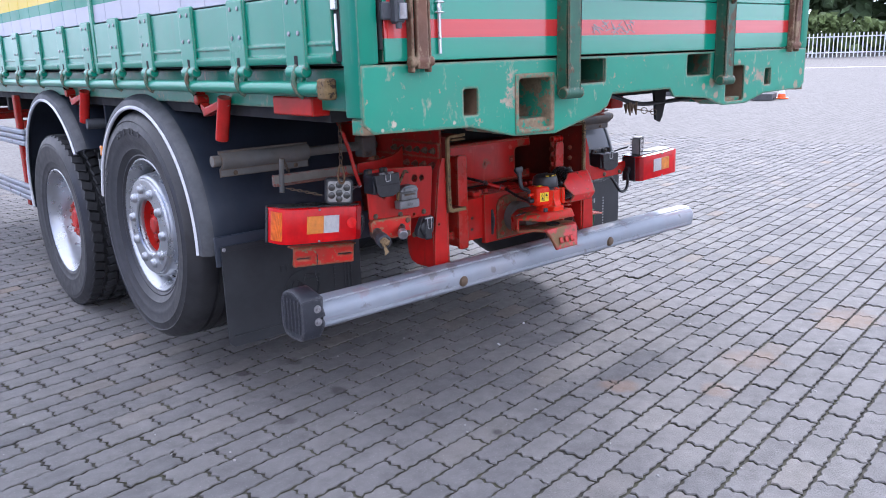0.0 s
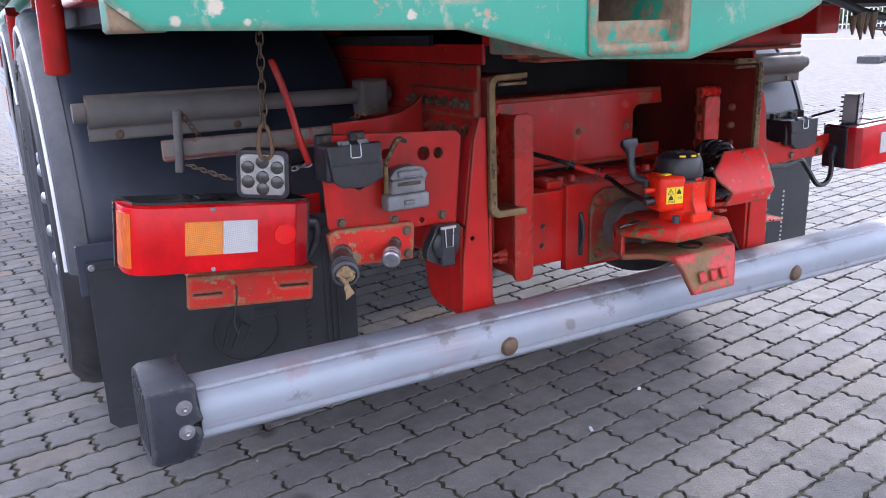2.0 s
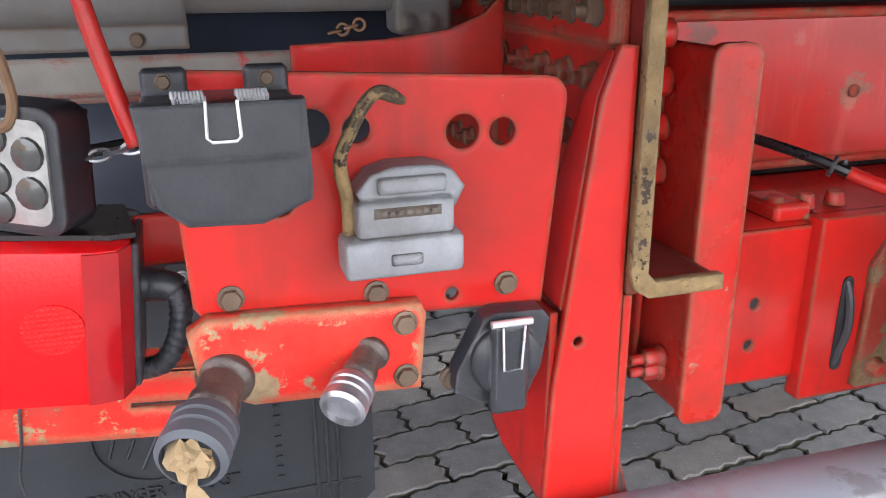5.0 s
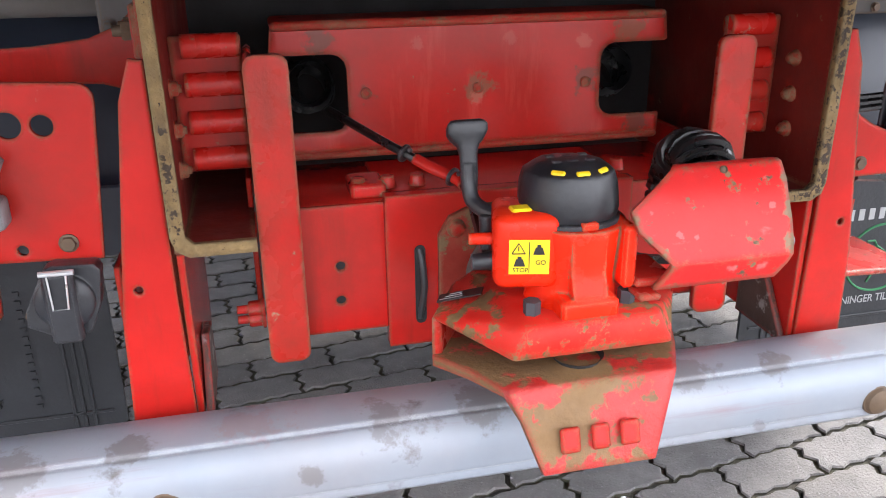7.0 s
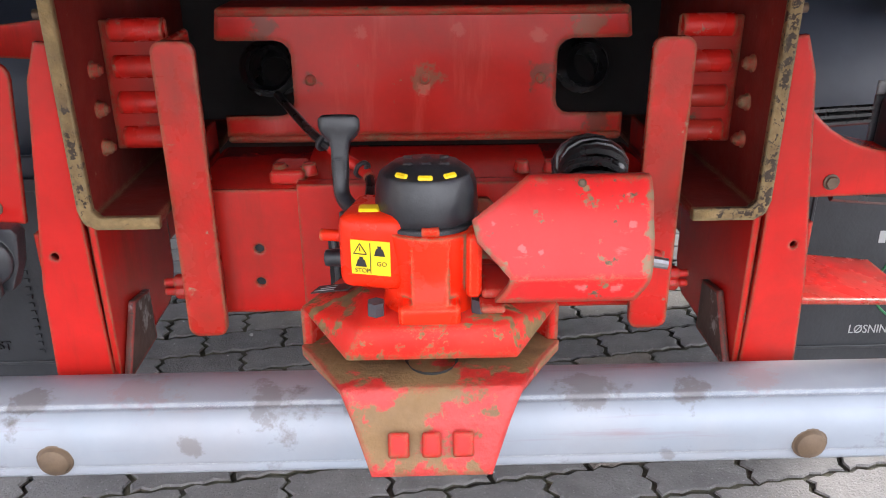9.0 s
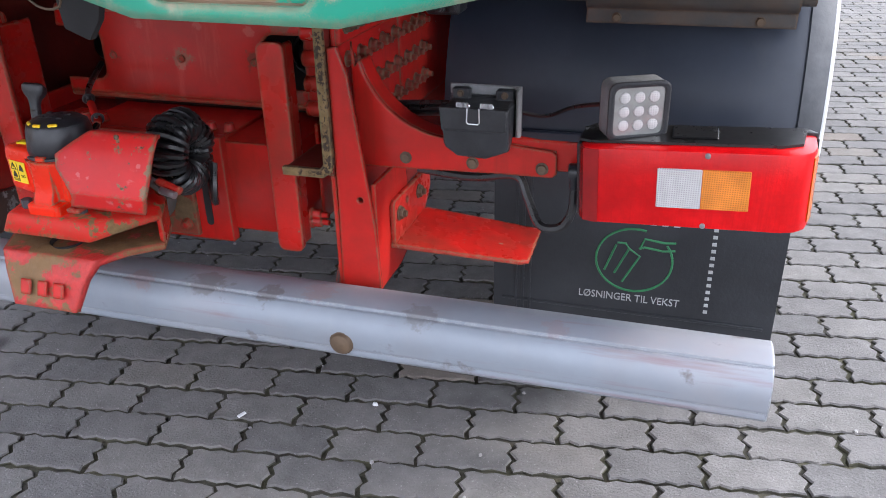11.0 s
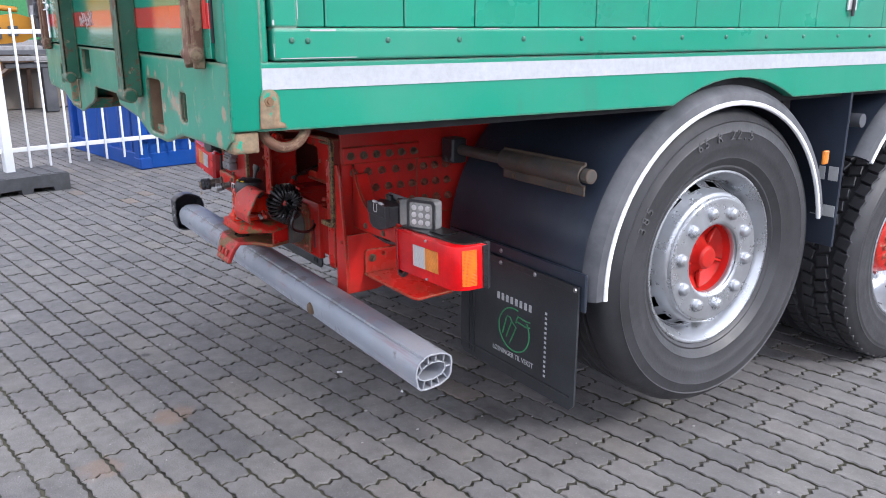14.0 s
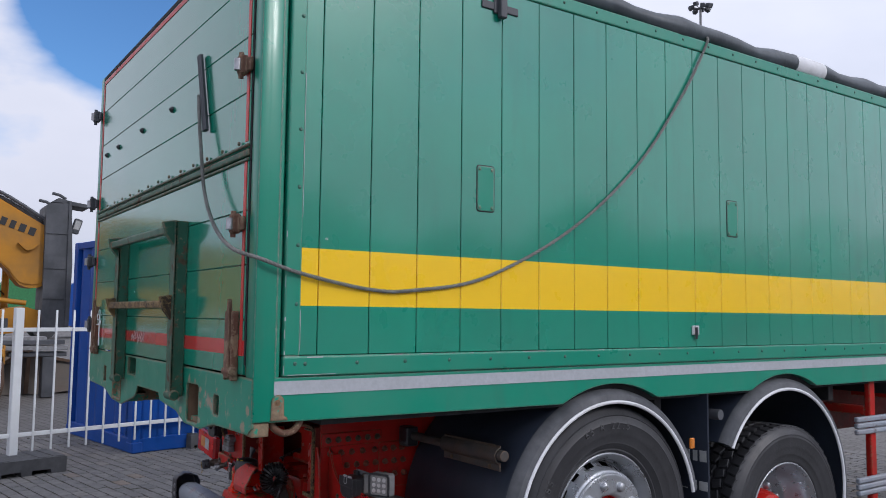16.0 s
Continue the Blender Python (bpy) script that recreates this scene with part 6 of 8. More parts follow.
def cable_box(parent, m, w=0.124):
    """Black socket box with a sprung lid, its top rear edge at the origin."""
    bm = nb()
    b2(bm, (-w / 2, -0.045, -0.075), (w / 2, 0.024, -0.004), 0.004, m=m)
    for x in (-w / 2 + 0.018, w / 2 - 0.018):
        b2(bm, (x - 0.016, 0.006, -0.01), (x + 0.016, 0.022, 0.014), 0.003, m=m)
    box = part("socket_box", bm, black, parent, "black plastic socket box with sprung lid")
    bm = nb()
    pl(bm, [(-w / 2 - 0.002, -0.002), (w / 2 + 0.002, -0.002), (w / 2 + 0.004, -0.055), (w / 2 + 0.003, -0.072), (0.022, -0.087), (-0.028, -0.085), (-w / 2 + 0.008, -0.070)], "y", -0.058, -0.040, m=m)
    pl(bm, [(-w / 2, -0.002), (w / 2, -0.002), (w / 2 - 0.002, -0.040), (-w / 2 + 0.002, -0.040)], "y", -0.0605, -0.058, m=m)
    lid = part("lid", bm, black, box)
    bm = nb()
    for x0, x1 in ((-0.030, -0.009), (0.011, 0.032)):
        n = 9
        tb(bm, [m @ Vector((x0 + (x1 - x0) * k / (n * 6), -0.052 + 0.0045 * math.cos(k * math.pi / 3), 0.001 + 0.0045 * math.sin(k * math.pi / 3))) for k in range(n * 6 + 1)], 0.0012, 5)
    part("spring", bm, chrome, lid, "bright coil spring")
    bm = nb()
    tb(bm, [m @ Vector(p) for p in ((-0.009, -0.062, 0.0), (-0.010, -0.0625, -0.024), (-0.007, -0.0625, -0.027), (0.009, -0.0625, -0.027), (0.012, -0.0625, -0.024), (0.011, -0.062, 0.0))], 0.0012, 6)
    part("wire_clip", bm, chrome, lid)
    bm = nb()
    for x in (-w / 2 + 0.018, w / 2 - 0.018):
        hexa(bm, m @ Vector((x, 0.006, 0.005)), m.to_3x3() @ Vector((0, -1, 0)), 0.005, 0.005)
    islands("bolt", bm, bolt_m, box)
    return box


cable_box(truck, pose(-0.780, 0.108, 0.957), 0.108)
# grey cast socket
bm = nb()
pl(bm, [(-0.684, 0.872), (-0.672, 0.886), (-0.655, 0.891), (-0.622, 0.891), (-0.606, 0.886), (-0.596, 0.872), (-0.604, 0.856), (-0.676, 0.856)], "y", 0.098, 0.130)
b2(bm, (-0.686, 0.090, 0.836), (-0.606, 0.128, 0.866), 0.005, 2)
b2(bm, (-0.697, 0.088, 0.802), (-0.598, 0.126, 0.836), 0.006, 2)
abs_sock = part("trailer_socket", bm, alu_cast, truck, "grey cast trailer brake socket")
bm = nb()
b2(bm, (-0.668, 0.092, 0.870), (-0.612, 0.099, 0.884), 0.003, 2)
b2(bm, (-0.660, 0.0865, 0.813), (-0.634, 0.0895, 0.823), 0.002, 2)
islands("lid_rib", bm, alu_cast, abs_sock)
bm = nb()
b2(bm, (-0.672, 0.0885, 0.853), (-0.618, 0.0905, 0.861))
for k in range(7):
    b2(bm, (-0.667 + k * 0.0068, 0.0870, 0.855), (-0.663 + k * 0.0068, 0.0885, 0.859))
part("worn_lettering", bm, tube_m, abs_sock)
bm = nb()
hk = smooth_line([(-0.688, 0.115, 0.82), (-0.690, 0.105, 0.865), (-0.697, 0.090, 0.90), (-0.688, 0.085, 0.925), (-0.676, 0.085, 0.945), (-0.664, 0.088, 0.951), (-0.645, 0.096, 0.942)], 5)
tb(bm, hk, [0.0055] * (len(hk) - 3) + [0.005, 0.004, 0.003], 8)
part("hook_strap", bm, olive, truck, "rusty bent hook strap")


def air_coupling(p0, d, k, cap_mat, label):
    m = Matrix.Translation(p0) @ Vector(d).to_track_quat("Z", "Y").to_matrix().to_4x4() @ Matrix.Diagonal((k, k, k, 1))
    bm = nb()
    lathe(bm, [(0.0, 0), (0.024, 0), (0.024, 0.008), (0.019, 0.012), (0.018, 0.034), (0.0205, 0.036), (0.0205, 0.050), (0.018, 0.052), (0.018, 0.058), (0.025, 0.060)], m, 20)
    c = part("hose_coupling", bm, dirty_steel, truck, label)
    bm = nb()
    lathe(bm, [(0.025, 0.060), (0.0265, 0.063), (0.0265, 0.070), (0.024, 0.072), (0.0265, 0.074), (0.0265, 0.081), (0.024, 0.083), (0.027, 0.086), (0.027, 0.098), (0.022, 0.102), (0.021, 0.094), (0.0, 0.094)], m, 24)
    part("collar", bm, cap_mat, c)
    return m


mc = air_coupling((-0.795, 0.118, 0.722), (-0.30, -0.95, -0.14), 1.0, exc_dark, "dirty steel hydraulic coupling")
air_coupling((-0.674, 0.118, 0.727), (-0.50, -0.82, -0.25), 0.72, nut_m, "bright steel hydraulic coupling")
bm = nb()
random.seed(5)
loops = []
for j, (rad, drop) in enumerate(((0.014, -0.004), (0.017, 0.002), (0.017, 0.007), (0.013, 0.011), (0.008, 0.009), (0.004, 0.012))):
    loops.append([bm.verts.new(mc @ Vector((rad * math.cos(a) * random.uniform(0.62, 1.25), rad * math.sin(a) * random.uniform(0.62, 1.25), 0.096 + drop + random.uniform(-0.004, 0.005)))) for a in
                  [2 * math.pi * k / 14 for k in range(14)]])
for p_, q_ in zip(loops, loops[1:]):
    for k in range(14):
        bm.faces.new((p_[k], p_[(k + 1) % 14], q_[(k + 1) % 14], q_[k]))
bm.faces.new(loops[-1])
# a torn strip hanging out of it
low = min(range(14), key=lambda k: loops[2][k].co.z)
e0, e1 = loops[2][low], loops[2][(low + 1) % 14]
for j in range(4):
    f0 = bm.verts.new(e0.co + Vector((random.uniform(-0.004, 0.002), random.uniform(-0.004, 0.003), -0.0075)))
    f1 = bm.verts.new(e1.co + Vector((random.uniform(-0.002, 0.004), random.uniform(-0.004, 0.003), -0.007)))
    bm.faces.new((e0, e1, f1, f0))
    e0, e1 = f0, f1
part("paper_plug", bm, paper, truck, "crumpled brown paper stuffed into the coupling")
# round black socket
bm = nb()
pl(bm, [(-0.602, 0.680), (-0.600, 0.70), (-0.575, 0.748), (-0.565, 0.752), (-0.520, 0.750), (-0.514, 0.742), (-0.520, 0.70), (-0.535, 0.665), (-0.575, 0.665)], "y", 0.105, 0.1285)
cy(bm, (-0.556, 0.128, 0.710), (-0.556, 0.100, 0.709), 0.031, n=24)
rs = part("round_socket", bm, black, truck, "black round trailer socket with lid")
bm = nb()
lathe(bm, [(0.0355, 0), (0.0355, 0.008), (0.028, 0.014), (0, 0.016)], pose(-0.556, 0.104, 0.709, 90) @ Matrix.Diagonal((0.93, 0.93, 0.8, 1)), 24)
b2(bm, (-0.574, 0.086, 0.662), (-0.540, 0.100, 0.750), 0.004)
part("lid", bm, black, rs)
bm = nb()
tb(bm, [(-0.566, 0.083, 0.748), (-0.565, 0.082, 0.708), (-0.549, 0.082, 0.708), (-0.546, 0.083, 0.748)], 0.0012, 6)
cy(bm, (-0.575, 0.088, 0.750), (-0.538, 0.088, 0.750), 0.0035, n=10)
part("wire_clip", bm, chrome, rs)

# grey arm, chain, red rod and support behind the plate
bm = nb()
b2(bm, (-1.077, 0.375, 0.913), (-0.66, 0.385, 0.956), 0.003)
b2(bm, (-1.077, 0.36, 0.913), (-0.66, 0.376, 0.918), 0.002)
arm = part("lamp_arm", bm, arm_m, truck, "weathered flat steel arm")
bm = nb()
pl(bm, [(-0.70, 0.922), (-0.70, 0.963), (-0.60, 0.966), (-0.53, 0.974), (-0.49, 0.990), (-0.468, 1.012), (-0.468, 0.885), (-0.485, 0.903), (-0.52, 0.914), (-0.60, 0.919)], "y", 0.352, 0.362)
part("arm_gusset", bm, red, arm, "red gusset of the arm")
bm = nb()
cy(bm, (-1.048, 0.365, 0.888), (-1.040, 0.365, 1.018), 0.0095, n=12)
part("arm_pin", bm, tube_m, arm)
bm = nb()
tb(bm, smooth_line([(-0.896, 0.16, 1.118), (-0.888, 0.158, 1.096), (-0.872, 0.152, 1.041), (-0.858, 0.148, 0.975), (-0.841, 0.140, 0.912)], 4), [0.005, 0.0066] + [0.0070] * 15, 10)
part("rod", bm, red, truck, "red steel rod")


def chain(p0, p1, n, r=0.0075):
    bm = nb()
    p0, p1 = Vector(p0), Vector(p1)
    d = (p1 - p0)
    q = d.to_track_quat("Z", "Y").to_matrix().to_4x4()
    for i in range(n):
        c = p0 + d * ((i + 0.5) / n)
        m = Matrix.Translation(c) @ q @ pose(0, 0, 0, 0, 0, 90 * (i % 2))
        L = d.length / n * 0.68
        loop = [m @ Vector((r * 0.75 * math.cos(a), 0, L * math.sin(a))) for a in [k * math.pi / 6 for k in range(13)]]
        tb(bm, loop, 0.0016, 5, cap=False)
    return bm


part("chain", chain((-0.922, 0.13, 1.19), (-0.929, 0.13, 0.995), 9, 0.0095), bolt_m, truck, "rusty hanging chain")
bm = nb()
tb(bm, smooth_line([(u - 0.931, 0.128, 0.966 + v) for u, v in ((0, 0.034), (0.008, 0.024), (0.0135, -0.012), (0.008, -0.030), (-0.006, -0.031), (-0.0135, -0.012), (-0.007, 0.026), (0, 0.034))], 4), 0.0040, 8)
part("snap_hook", bm, rust, truck, "rusty snap hook")
part("chain", chain((-1.036, 0.362, 1.016), (-0.99, 0.40, 0.952), 6, 0.008), bolt_m, truck, "rusty chain on the arm's pin")
part("chain", chain((-0.888, 0.150, 0.902), (-0.838, 0.140, 0.912), 4, 0.006), nut_m, truck, "short chain from the lamp to the plate")
part("chain", chain((-1.035, 0.35, 0.905), (-0.985, 0.19, 0.890), 9, 0.006), bolt_m, truck, "rusty chain from the arm to the lamp")
part("chain", chain((-0.66, 0.34, 0.975), (-0.63, 0.32, 0.985), 4), rust, truck)
bm = nb()
tb(bm, smooth_line([(-0.905, 0.14, 0.915), (-0.88, 0.17, 0.905), (-0.84, 0.17, 0.91)], 5), 0.005, 8)
part("cable", bm, black_gloss, truck)


def work_lamp(m, parent, label, led):
    """Square LED work lamp, its face towards local -y, 0.098 wide."""
    bm = nb()
    pl(bm, rect(-0.049, 0.049, -0.046, 0.046, 0.014, 4), "y", -0.008, 0.030, m=m)
    clear = led is lens_white
    body = part("work_lamp", bm, alu_cast if clear else black, parent, label)
    if clear:
        bm = nb()
        pl(bm, rect(-0.0498, 0.0498, -0.0468, 0.0468, 0.014, 4), "y", -0.0125, -0.0078, [rect(-0.041, 0.041, -0.038, 0.038, 0.010, 4)], m=m)
        part("frame", bm, black, body)
    bm = nb()
    for k in range(6):
        b2(bm, (-0.044, 0.029, -0.038 + k * 0.0145), (0.044, 0.039, -0.033 + k * 0.0145), 0.001, m=m)
    islands("cooling_fin", bm, black, body)
    bm = nb()
    pl(bm, rect(-0.041, 0.041, -0.038, 0.038, 0.010, 4), "y", -0.0105, -0.007, m=m)
    lens = part("lens", bm, led_m, body, "square lamp glass with reflectors")
    grid = [(0.024 * i, 0.022 * j) for i in (-1, 0, 1) for j in (-1, 0, 1)]
    for ix, iz in grid if clear else ((-0.027, 0.014), (0, 0.024), (0.027, 0.014), (-0.027, -0.014), (0, -0.005), (0.027, -0.014), (0, -0.027)):
        bm = nb()
        kk = 0.72 if clear else 1.0
        lathe(bm, [(0.0125 * kk, 0.0), (0.0115 * kk, 0.0025 * kk), (0.006 * kk, 0.004 * kk), (0.0, 0.0045 * kk)], m @ pose(ix, -0.0105, iz, 90), 14)
        part("led", bm, led, lens)
    return body


work_lamp(pose(-0.934, 0.146, 0.902, 0, 4, -27) @ Matrix.Diagonal((1.03, 1, 1.03, 1)), truck, "square LED work lamp hanging on a chain", led_dark)


def tail_lamp(s):
    """Wrap-round tail lamp; s: side."""
    prof = [(0.862, 0.130), (0.870, 0.112), (0.885, 0.106), (1.165, 0.1045), (1.188, 0.110), (1.203, 0.125), (1.210, 0.146), (1.213, 0.19), (1.213, 0.205), (0.862, 0.205)]
    bm = nb()
    pl(bm, [(s * x, y) for x, y in prof], "z", 0.714, 0.840)
    bmesh.ops.bevel(bm, geom=[e for e in bm.edges if abs(e.verts[0].co.z - e.verts[1].co.z) < 1e-5], offset=0.004, segments=2, affect="EDGES", profile=0.5)
    lamp = part("tail_lamp", bm, lens_red, truck, "red tail lamp with amber and clear fields")
    bm = nb()
    pl(bm, [(s * 0.858, 0.205), (s * 1.216, 0.205), (s * 1.205, 0.222), (s * 0.875, 0.222)], "z", 0.711, 0.843)
    b2(bm, (s * 0.856, 0.13, 0.716), (s * 0.862, 0.21, 0.838), 0.002)
    part("housing", bm, black, lamp)
    dx = 0.013 if s > 0 else 0.0
    for x0, x1, mt, nm in ((0.970 + dx, 1.036 + dx, lens_white, "clear_lens"), (1.0365 + dx, 1.106 + dx, lens_amber, "amber_lens")):
        bm = nb()
        b2(bm, (s * x0, 0.1025, 0.748), (s * x1, 0.108, 0.812), 0.001)
        part(nm, bm, mt, lamp)
    bm = nb()
    front = (1.2055, 0.1265) if s > 0 else (1.1985, 0.1185)
    pl(bm, [(s * x, y) for x, y in (front, (1.2060, 0.1275), (1.2125, 0.1455), (1.2145, 0.170), (1.2090, 0.170), (1.207, 0.150), (1.201, 0.130), (front[0] - 0.004, front[1] + 0.004))], "z", 0.727, 0.829)
    part("side_lens", bm, lens_side, lamp, "amber side marker")
    bm = nb()
    b2(bm, (s * 1.2125, 0.190, 0.716), (s * 1.2165, 0.207, 0.838), 0.001)
    part("edge_strip", bm, black_gloss, lamp)
    bm = nb()
    pl(bm, [(s * x, y) for x, y in ((0.858, 0.140), (0.875, 0.132), (1.16, 0.132), (1.190, 0.146), (1.202, 0.222), (0.872, 0.222))], "z", 0.8405, 0.8445)
    b2(bm, (s * 1.00, 0.150, 0.844), (s * 1.07, 0.205, 0.848), 0.002)
    part("top_cover", bm, black_gloss, lamp, "black cover on top of the lamp")
    if s < 0:
        bm = nb()
        pl(bm, circ(s * 0.915, 0.780, 0.022, 20, 0.020), "y", 0.1032, 0.1070)
        part("reflector", bm, lens_spot, lamp)
    bm = nb()
    pl(bm, [(s * x, y) for x, y in ((0.8605, 0.129), (0.8685, 0.1105), (0.884, 0.1045), (0.893, 0.1035), (0.893, 0.1065), (0.872, 0.112), (0.8655, 0.130))], "z", 0.716, 0.838)
    part("lens_border", bm, lens_deep, lamp)
    bm = nb()
    for x, z in ((1.055, 0.720), (1.055, 0.834), (1.208, 0.775)):
        hexa(bm, (s * x, 0.104 if x < 1.1 else 0.150, z), (0, -1, 0), 0.0034, 0.003)
    islands("screw", bm, nut_m, lamp)
    bm = nb()
    y = 0.17
    if s < 0:
        ln = smooth_line([(-0.846, y - 0.004, 0.792), (-0.832, y - 0.008, 0.790), (-0.826, y - 0.008, 0.776), (-0.828, y - 0.006, 0.745), (-0.840, y, 0.718), (-0.860, y + 0.02, 0.702)], 8)
        tb(bm, ln, [0.0125] * 10 + [0.0085 + 0.0016 * (k % 2) for k in range(len(ln) - 10)], 10)
    else:
        tb(bm, smooth_line([(0.86, y, 0.775), (0.848, y - 0.005, 0.772), (0.846, y, 0.745)], 5), 0.0085, 8)
    cy(bm, (s * 0.862, y, 0.79 if s < 0 else 0.775), (s * 0.838, y, 0.79 if s < 0 else 0.775), 0.0145, n=14)
    part("lamp_plug", bm, black, lamp, "black corrugated lamp cable")


before = set(truck.children_recursive)
tail_lamp(-1)
for ob in set(truck.children_recursive) - before:
    ob.data.transform(Matrix.Translation((-0.85, 0.12, 0.772)) @ pose(0, 0, 0, 0, 5.6, 0) @ Matrix.Translation((0.85, -0.12, -0.772)))
before = set(truck.children_recursive)
tail_lamp(1)
for ob in set(truck.children_recursive) - before:
    ob.data.transform(Matrix.Translation((0.85, 0.12, 0.772)) @ pose(0, 0, 0, 0, -2.5, 0) @ Matrix.Translation((-0.85, -0.12, -0.772)))
bm = nb()
TILT = Matrix.Translation((-0.85, 0.12, 0.772)) @ pose(0, 0, 0, 0, 5.6, 0) @ Matrix.Translation((0.85, -0.12, -0.772))
pl(bm, rect(-1.072, -0.80, 0.597, 0.672, 0.006), "y", 0.250, 0.258, [rect(-1.06, -1.00, 0.625, 0.631), rect(-0.875, -0.81, 0.630, 0.636)], m=TILT)
b2(bm, (-1.072, 0.250, 0.666), (-0.79, 0.30, 0.672), 0.002, m=TILT)
lb = part("lamp_bracket", bm, red_flaked, truck, "scratched red plate below the tail lamp")
bm = nb()
tb(bm, smooth_line([(-0.985, 0.262, 0.655), (-0.984, 0.246, 0.650), (-0.988, 0.245, 0.615), (-0.996, 0.247, 0.575), (-0.990, 0.243, 0.548)], 5), 0.0016, 5)
part("zip_tie", bm, black, lb, "thin black zip tie")
bm = nb()
b2(bm, (-0.90, 0.20, 0.795), (-0.80, 0.212, 0.84), 0.002)
part("lamp_carrier", bm, red, truck)

# ---- right hand equipment ----
bm = nb()
arc = [(0.452, 0.972), (0.458, 0.93)]
arc += [(0.632 - 0.172 * math.cos(radians(a)), 0.985 - 0.172 * math.sin(radians(a))) for a in range(15, 91, 8)]
o = arc + [(0.70, 0.812), (0.806, 0.803), (0.814, 0.797), (0.815, 0.764), (0.808, 0.757), (0.70, 0.756), (0.50, 0.750), (0.452, 0.750)]
pl(bm, o, "y", 0.178, 0.186)
arm_r = part("lamp_arm", bm, red, truck, "red curved lamp arm")
bm = nb()
line = arc[1:] + [(0.74, 0.8095), (0.812, 0.802)]
low = [(x - 0.004 * (z > 0.86), z - 0.006) for x, z in line]
pl(bm, line + low[::-1], "y", 0.1865, 0.2325)
part("arm_flange", bm, red, arm_r)
bm = nb()
b2(bm, (0.70, 0.190, 0.765), (0.868, 0.198, 0.818), 0.002)
part("arm_extension", bm, red, arm_r)
for x in (0.545, 0.668, 0.790):
    bm = nb()
    hexa(bm, (x, 0.178, 0.772), (0, -1, 0), 0.009, 0.006)
    part("bolt", bm, bolt_m, arm_r)
bm = nb()
SHELF = [(0.505, 0.186, 0.592), (0.742, 0.243, 0.557), (0.757, 0.258, 0.554), (0.755, 0.398, 0.557), (0.505, 0.375, 0.592)]
low = [bm.verts.new((x, y, z - 0.008)) for x, y, z in SHELF]
top = [bm.verts.new(v) for v in SHELF]
bm.faces.new(top)
bm.faces.new(low[::-1])
for k in range(5):
    bm.faces.new((low[k], low[(k + 1) % 5], top[(k + 1) % 5], top[k]))
shelf = part("lamp_shelf", bm, red_worn, truck, "red steel shelf bracket")
bm = nb()
pl(bm, [(0.190, 0.590), (0.370, 0.590), (0.408, 0.628), (0.408, 0.662), (0.398, 0.672), (0.200, 0.676), (0.190, 0.668)], "x", 0.5045, 0.513, [circ(0.262, 0.655, 0.007)])
part("shelf_back", bm, red_worn, shelf)
for y in (0.217, 0.331):
    bm = nb()
    hexa(bm, (0.513, y, 0.644), (1, 0, 0), 0.012, 0.009, 0.006)
    part("bolt", bm, bolt_m, shelf)
cable_box(truck, pose(0.677, 0.206, 0.880), 0.114)
bm = nb()
b2(bm, (0.614, 0.231, 0.80), (0.742, 0.236, 0.878), 0.001)
bb = part("box_bracket", bm, black, truck, "black bracket behind the socket box")
bm = nb()
b2(bm, (0.738, 0.200, 0.808), (0.742, 0.2308, 0.897), 0.001)
b2(bm, (0.614, 0.2312, 0.8785), (0.742, 0.2352, 0.897), 0.001)
part("edge", bm, alu_cast, bb, "bare metal edge")
work_lamp(pose(0.938, 0.165, 0.890, 0, 0, 26), truck, "square LED work lamp on the tail lamp arm", lens_white)
bm = nb()
b2(bm, (0.925, 0.17, 0.838), (0.965, 0.20, 0.846), 0.002)
part("lamp_foot", bm, black, truck)
bm = nb()
tb(bm, smooth_line([(0.735, 0.24, 0.85), (0.78, 0.26, 0.84), (0.83, 0.26, 0.86), (0.90, 0.21, 0.885)], 6), 0.004, 6)
for k in range(3):
    tb(bm, smooth_line([(0.50, 0.262, 0.826 + 0.010 * k), (0.56, 0.255, 0.832 + 0.010 * k), (0.62, 0.235, 0.842 + 0.009 * k)], 6), 0.005, 7)
tb(bm, smooth_line([(0.56, 0.20, 0.745), (0.66, 0.20, 0.738), (0.74, 0.20, 0.748), (0.765, 0.185, 0.715), (0.79, 0.17, 0.672), (0.825, 0.165, 0.672), (0.845, 0.165, 0.70), (0.848, 0.17, 0.745)], 6), 0.008, 7)
part("cable", bm, black_gloss, truck, "black cables behind the lamp arm")
bm = nb()
tb(bm, smooth_line([(1.235, -0.435, 1.225), (1.238, -0.425, 1.195), (1.24, -0.395, 1.175), (1.24, -0.36, 1.178), (1.238, -0.335, 1.20), (1.235, -0.325, 1.225)], 5), 0.012, 10)
part("tie_ring", bm, brown, truck, "rusty lashing ring below the body")
bm = nb()
tb(bm, smooth_line([(-0.02, -0.34, 1.215), (0.08, -0.34, 1.195), (0.18, -0.34, 1.168), (0.28, -0.34, 1.158), (0.44, -0.34, 1.160), (0.56, -0.36, 1.165)], 5), 0.009, 7)
part("hanging_cable", bm, black, truck)
bm = nb()
pl(bm, [(0.318, 1.225), (0.405, 1.225), (0.402, 1.16), (0.385, 1.10), (0.368, 1.078), (0.338, 1.090), (0.330, 1.15)], "y", -0.345, -0.335)
hang = part("hanging_bracket", bm, dark, truck, "dark steel bracket below the rear beam")
bm = nb()
for x in (0.155, 0.195):
    cy(bm, (x, -0.34, 1.172), (x + 0.012, -0.34, 1.118), 0.013, 0.002, 8)
    cy(bm, (x - 0.018, -0.34, 1.165), (x - 0.016, -0.34, 1.128), 0.009, 0.002, 8)
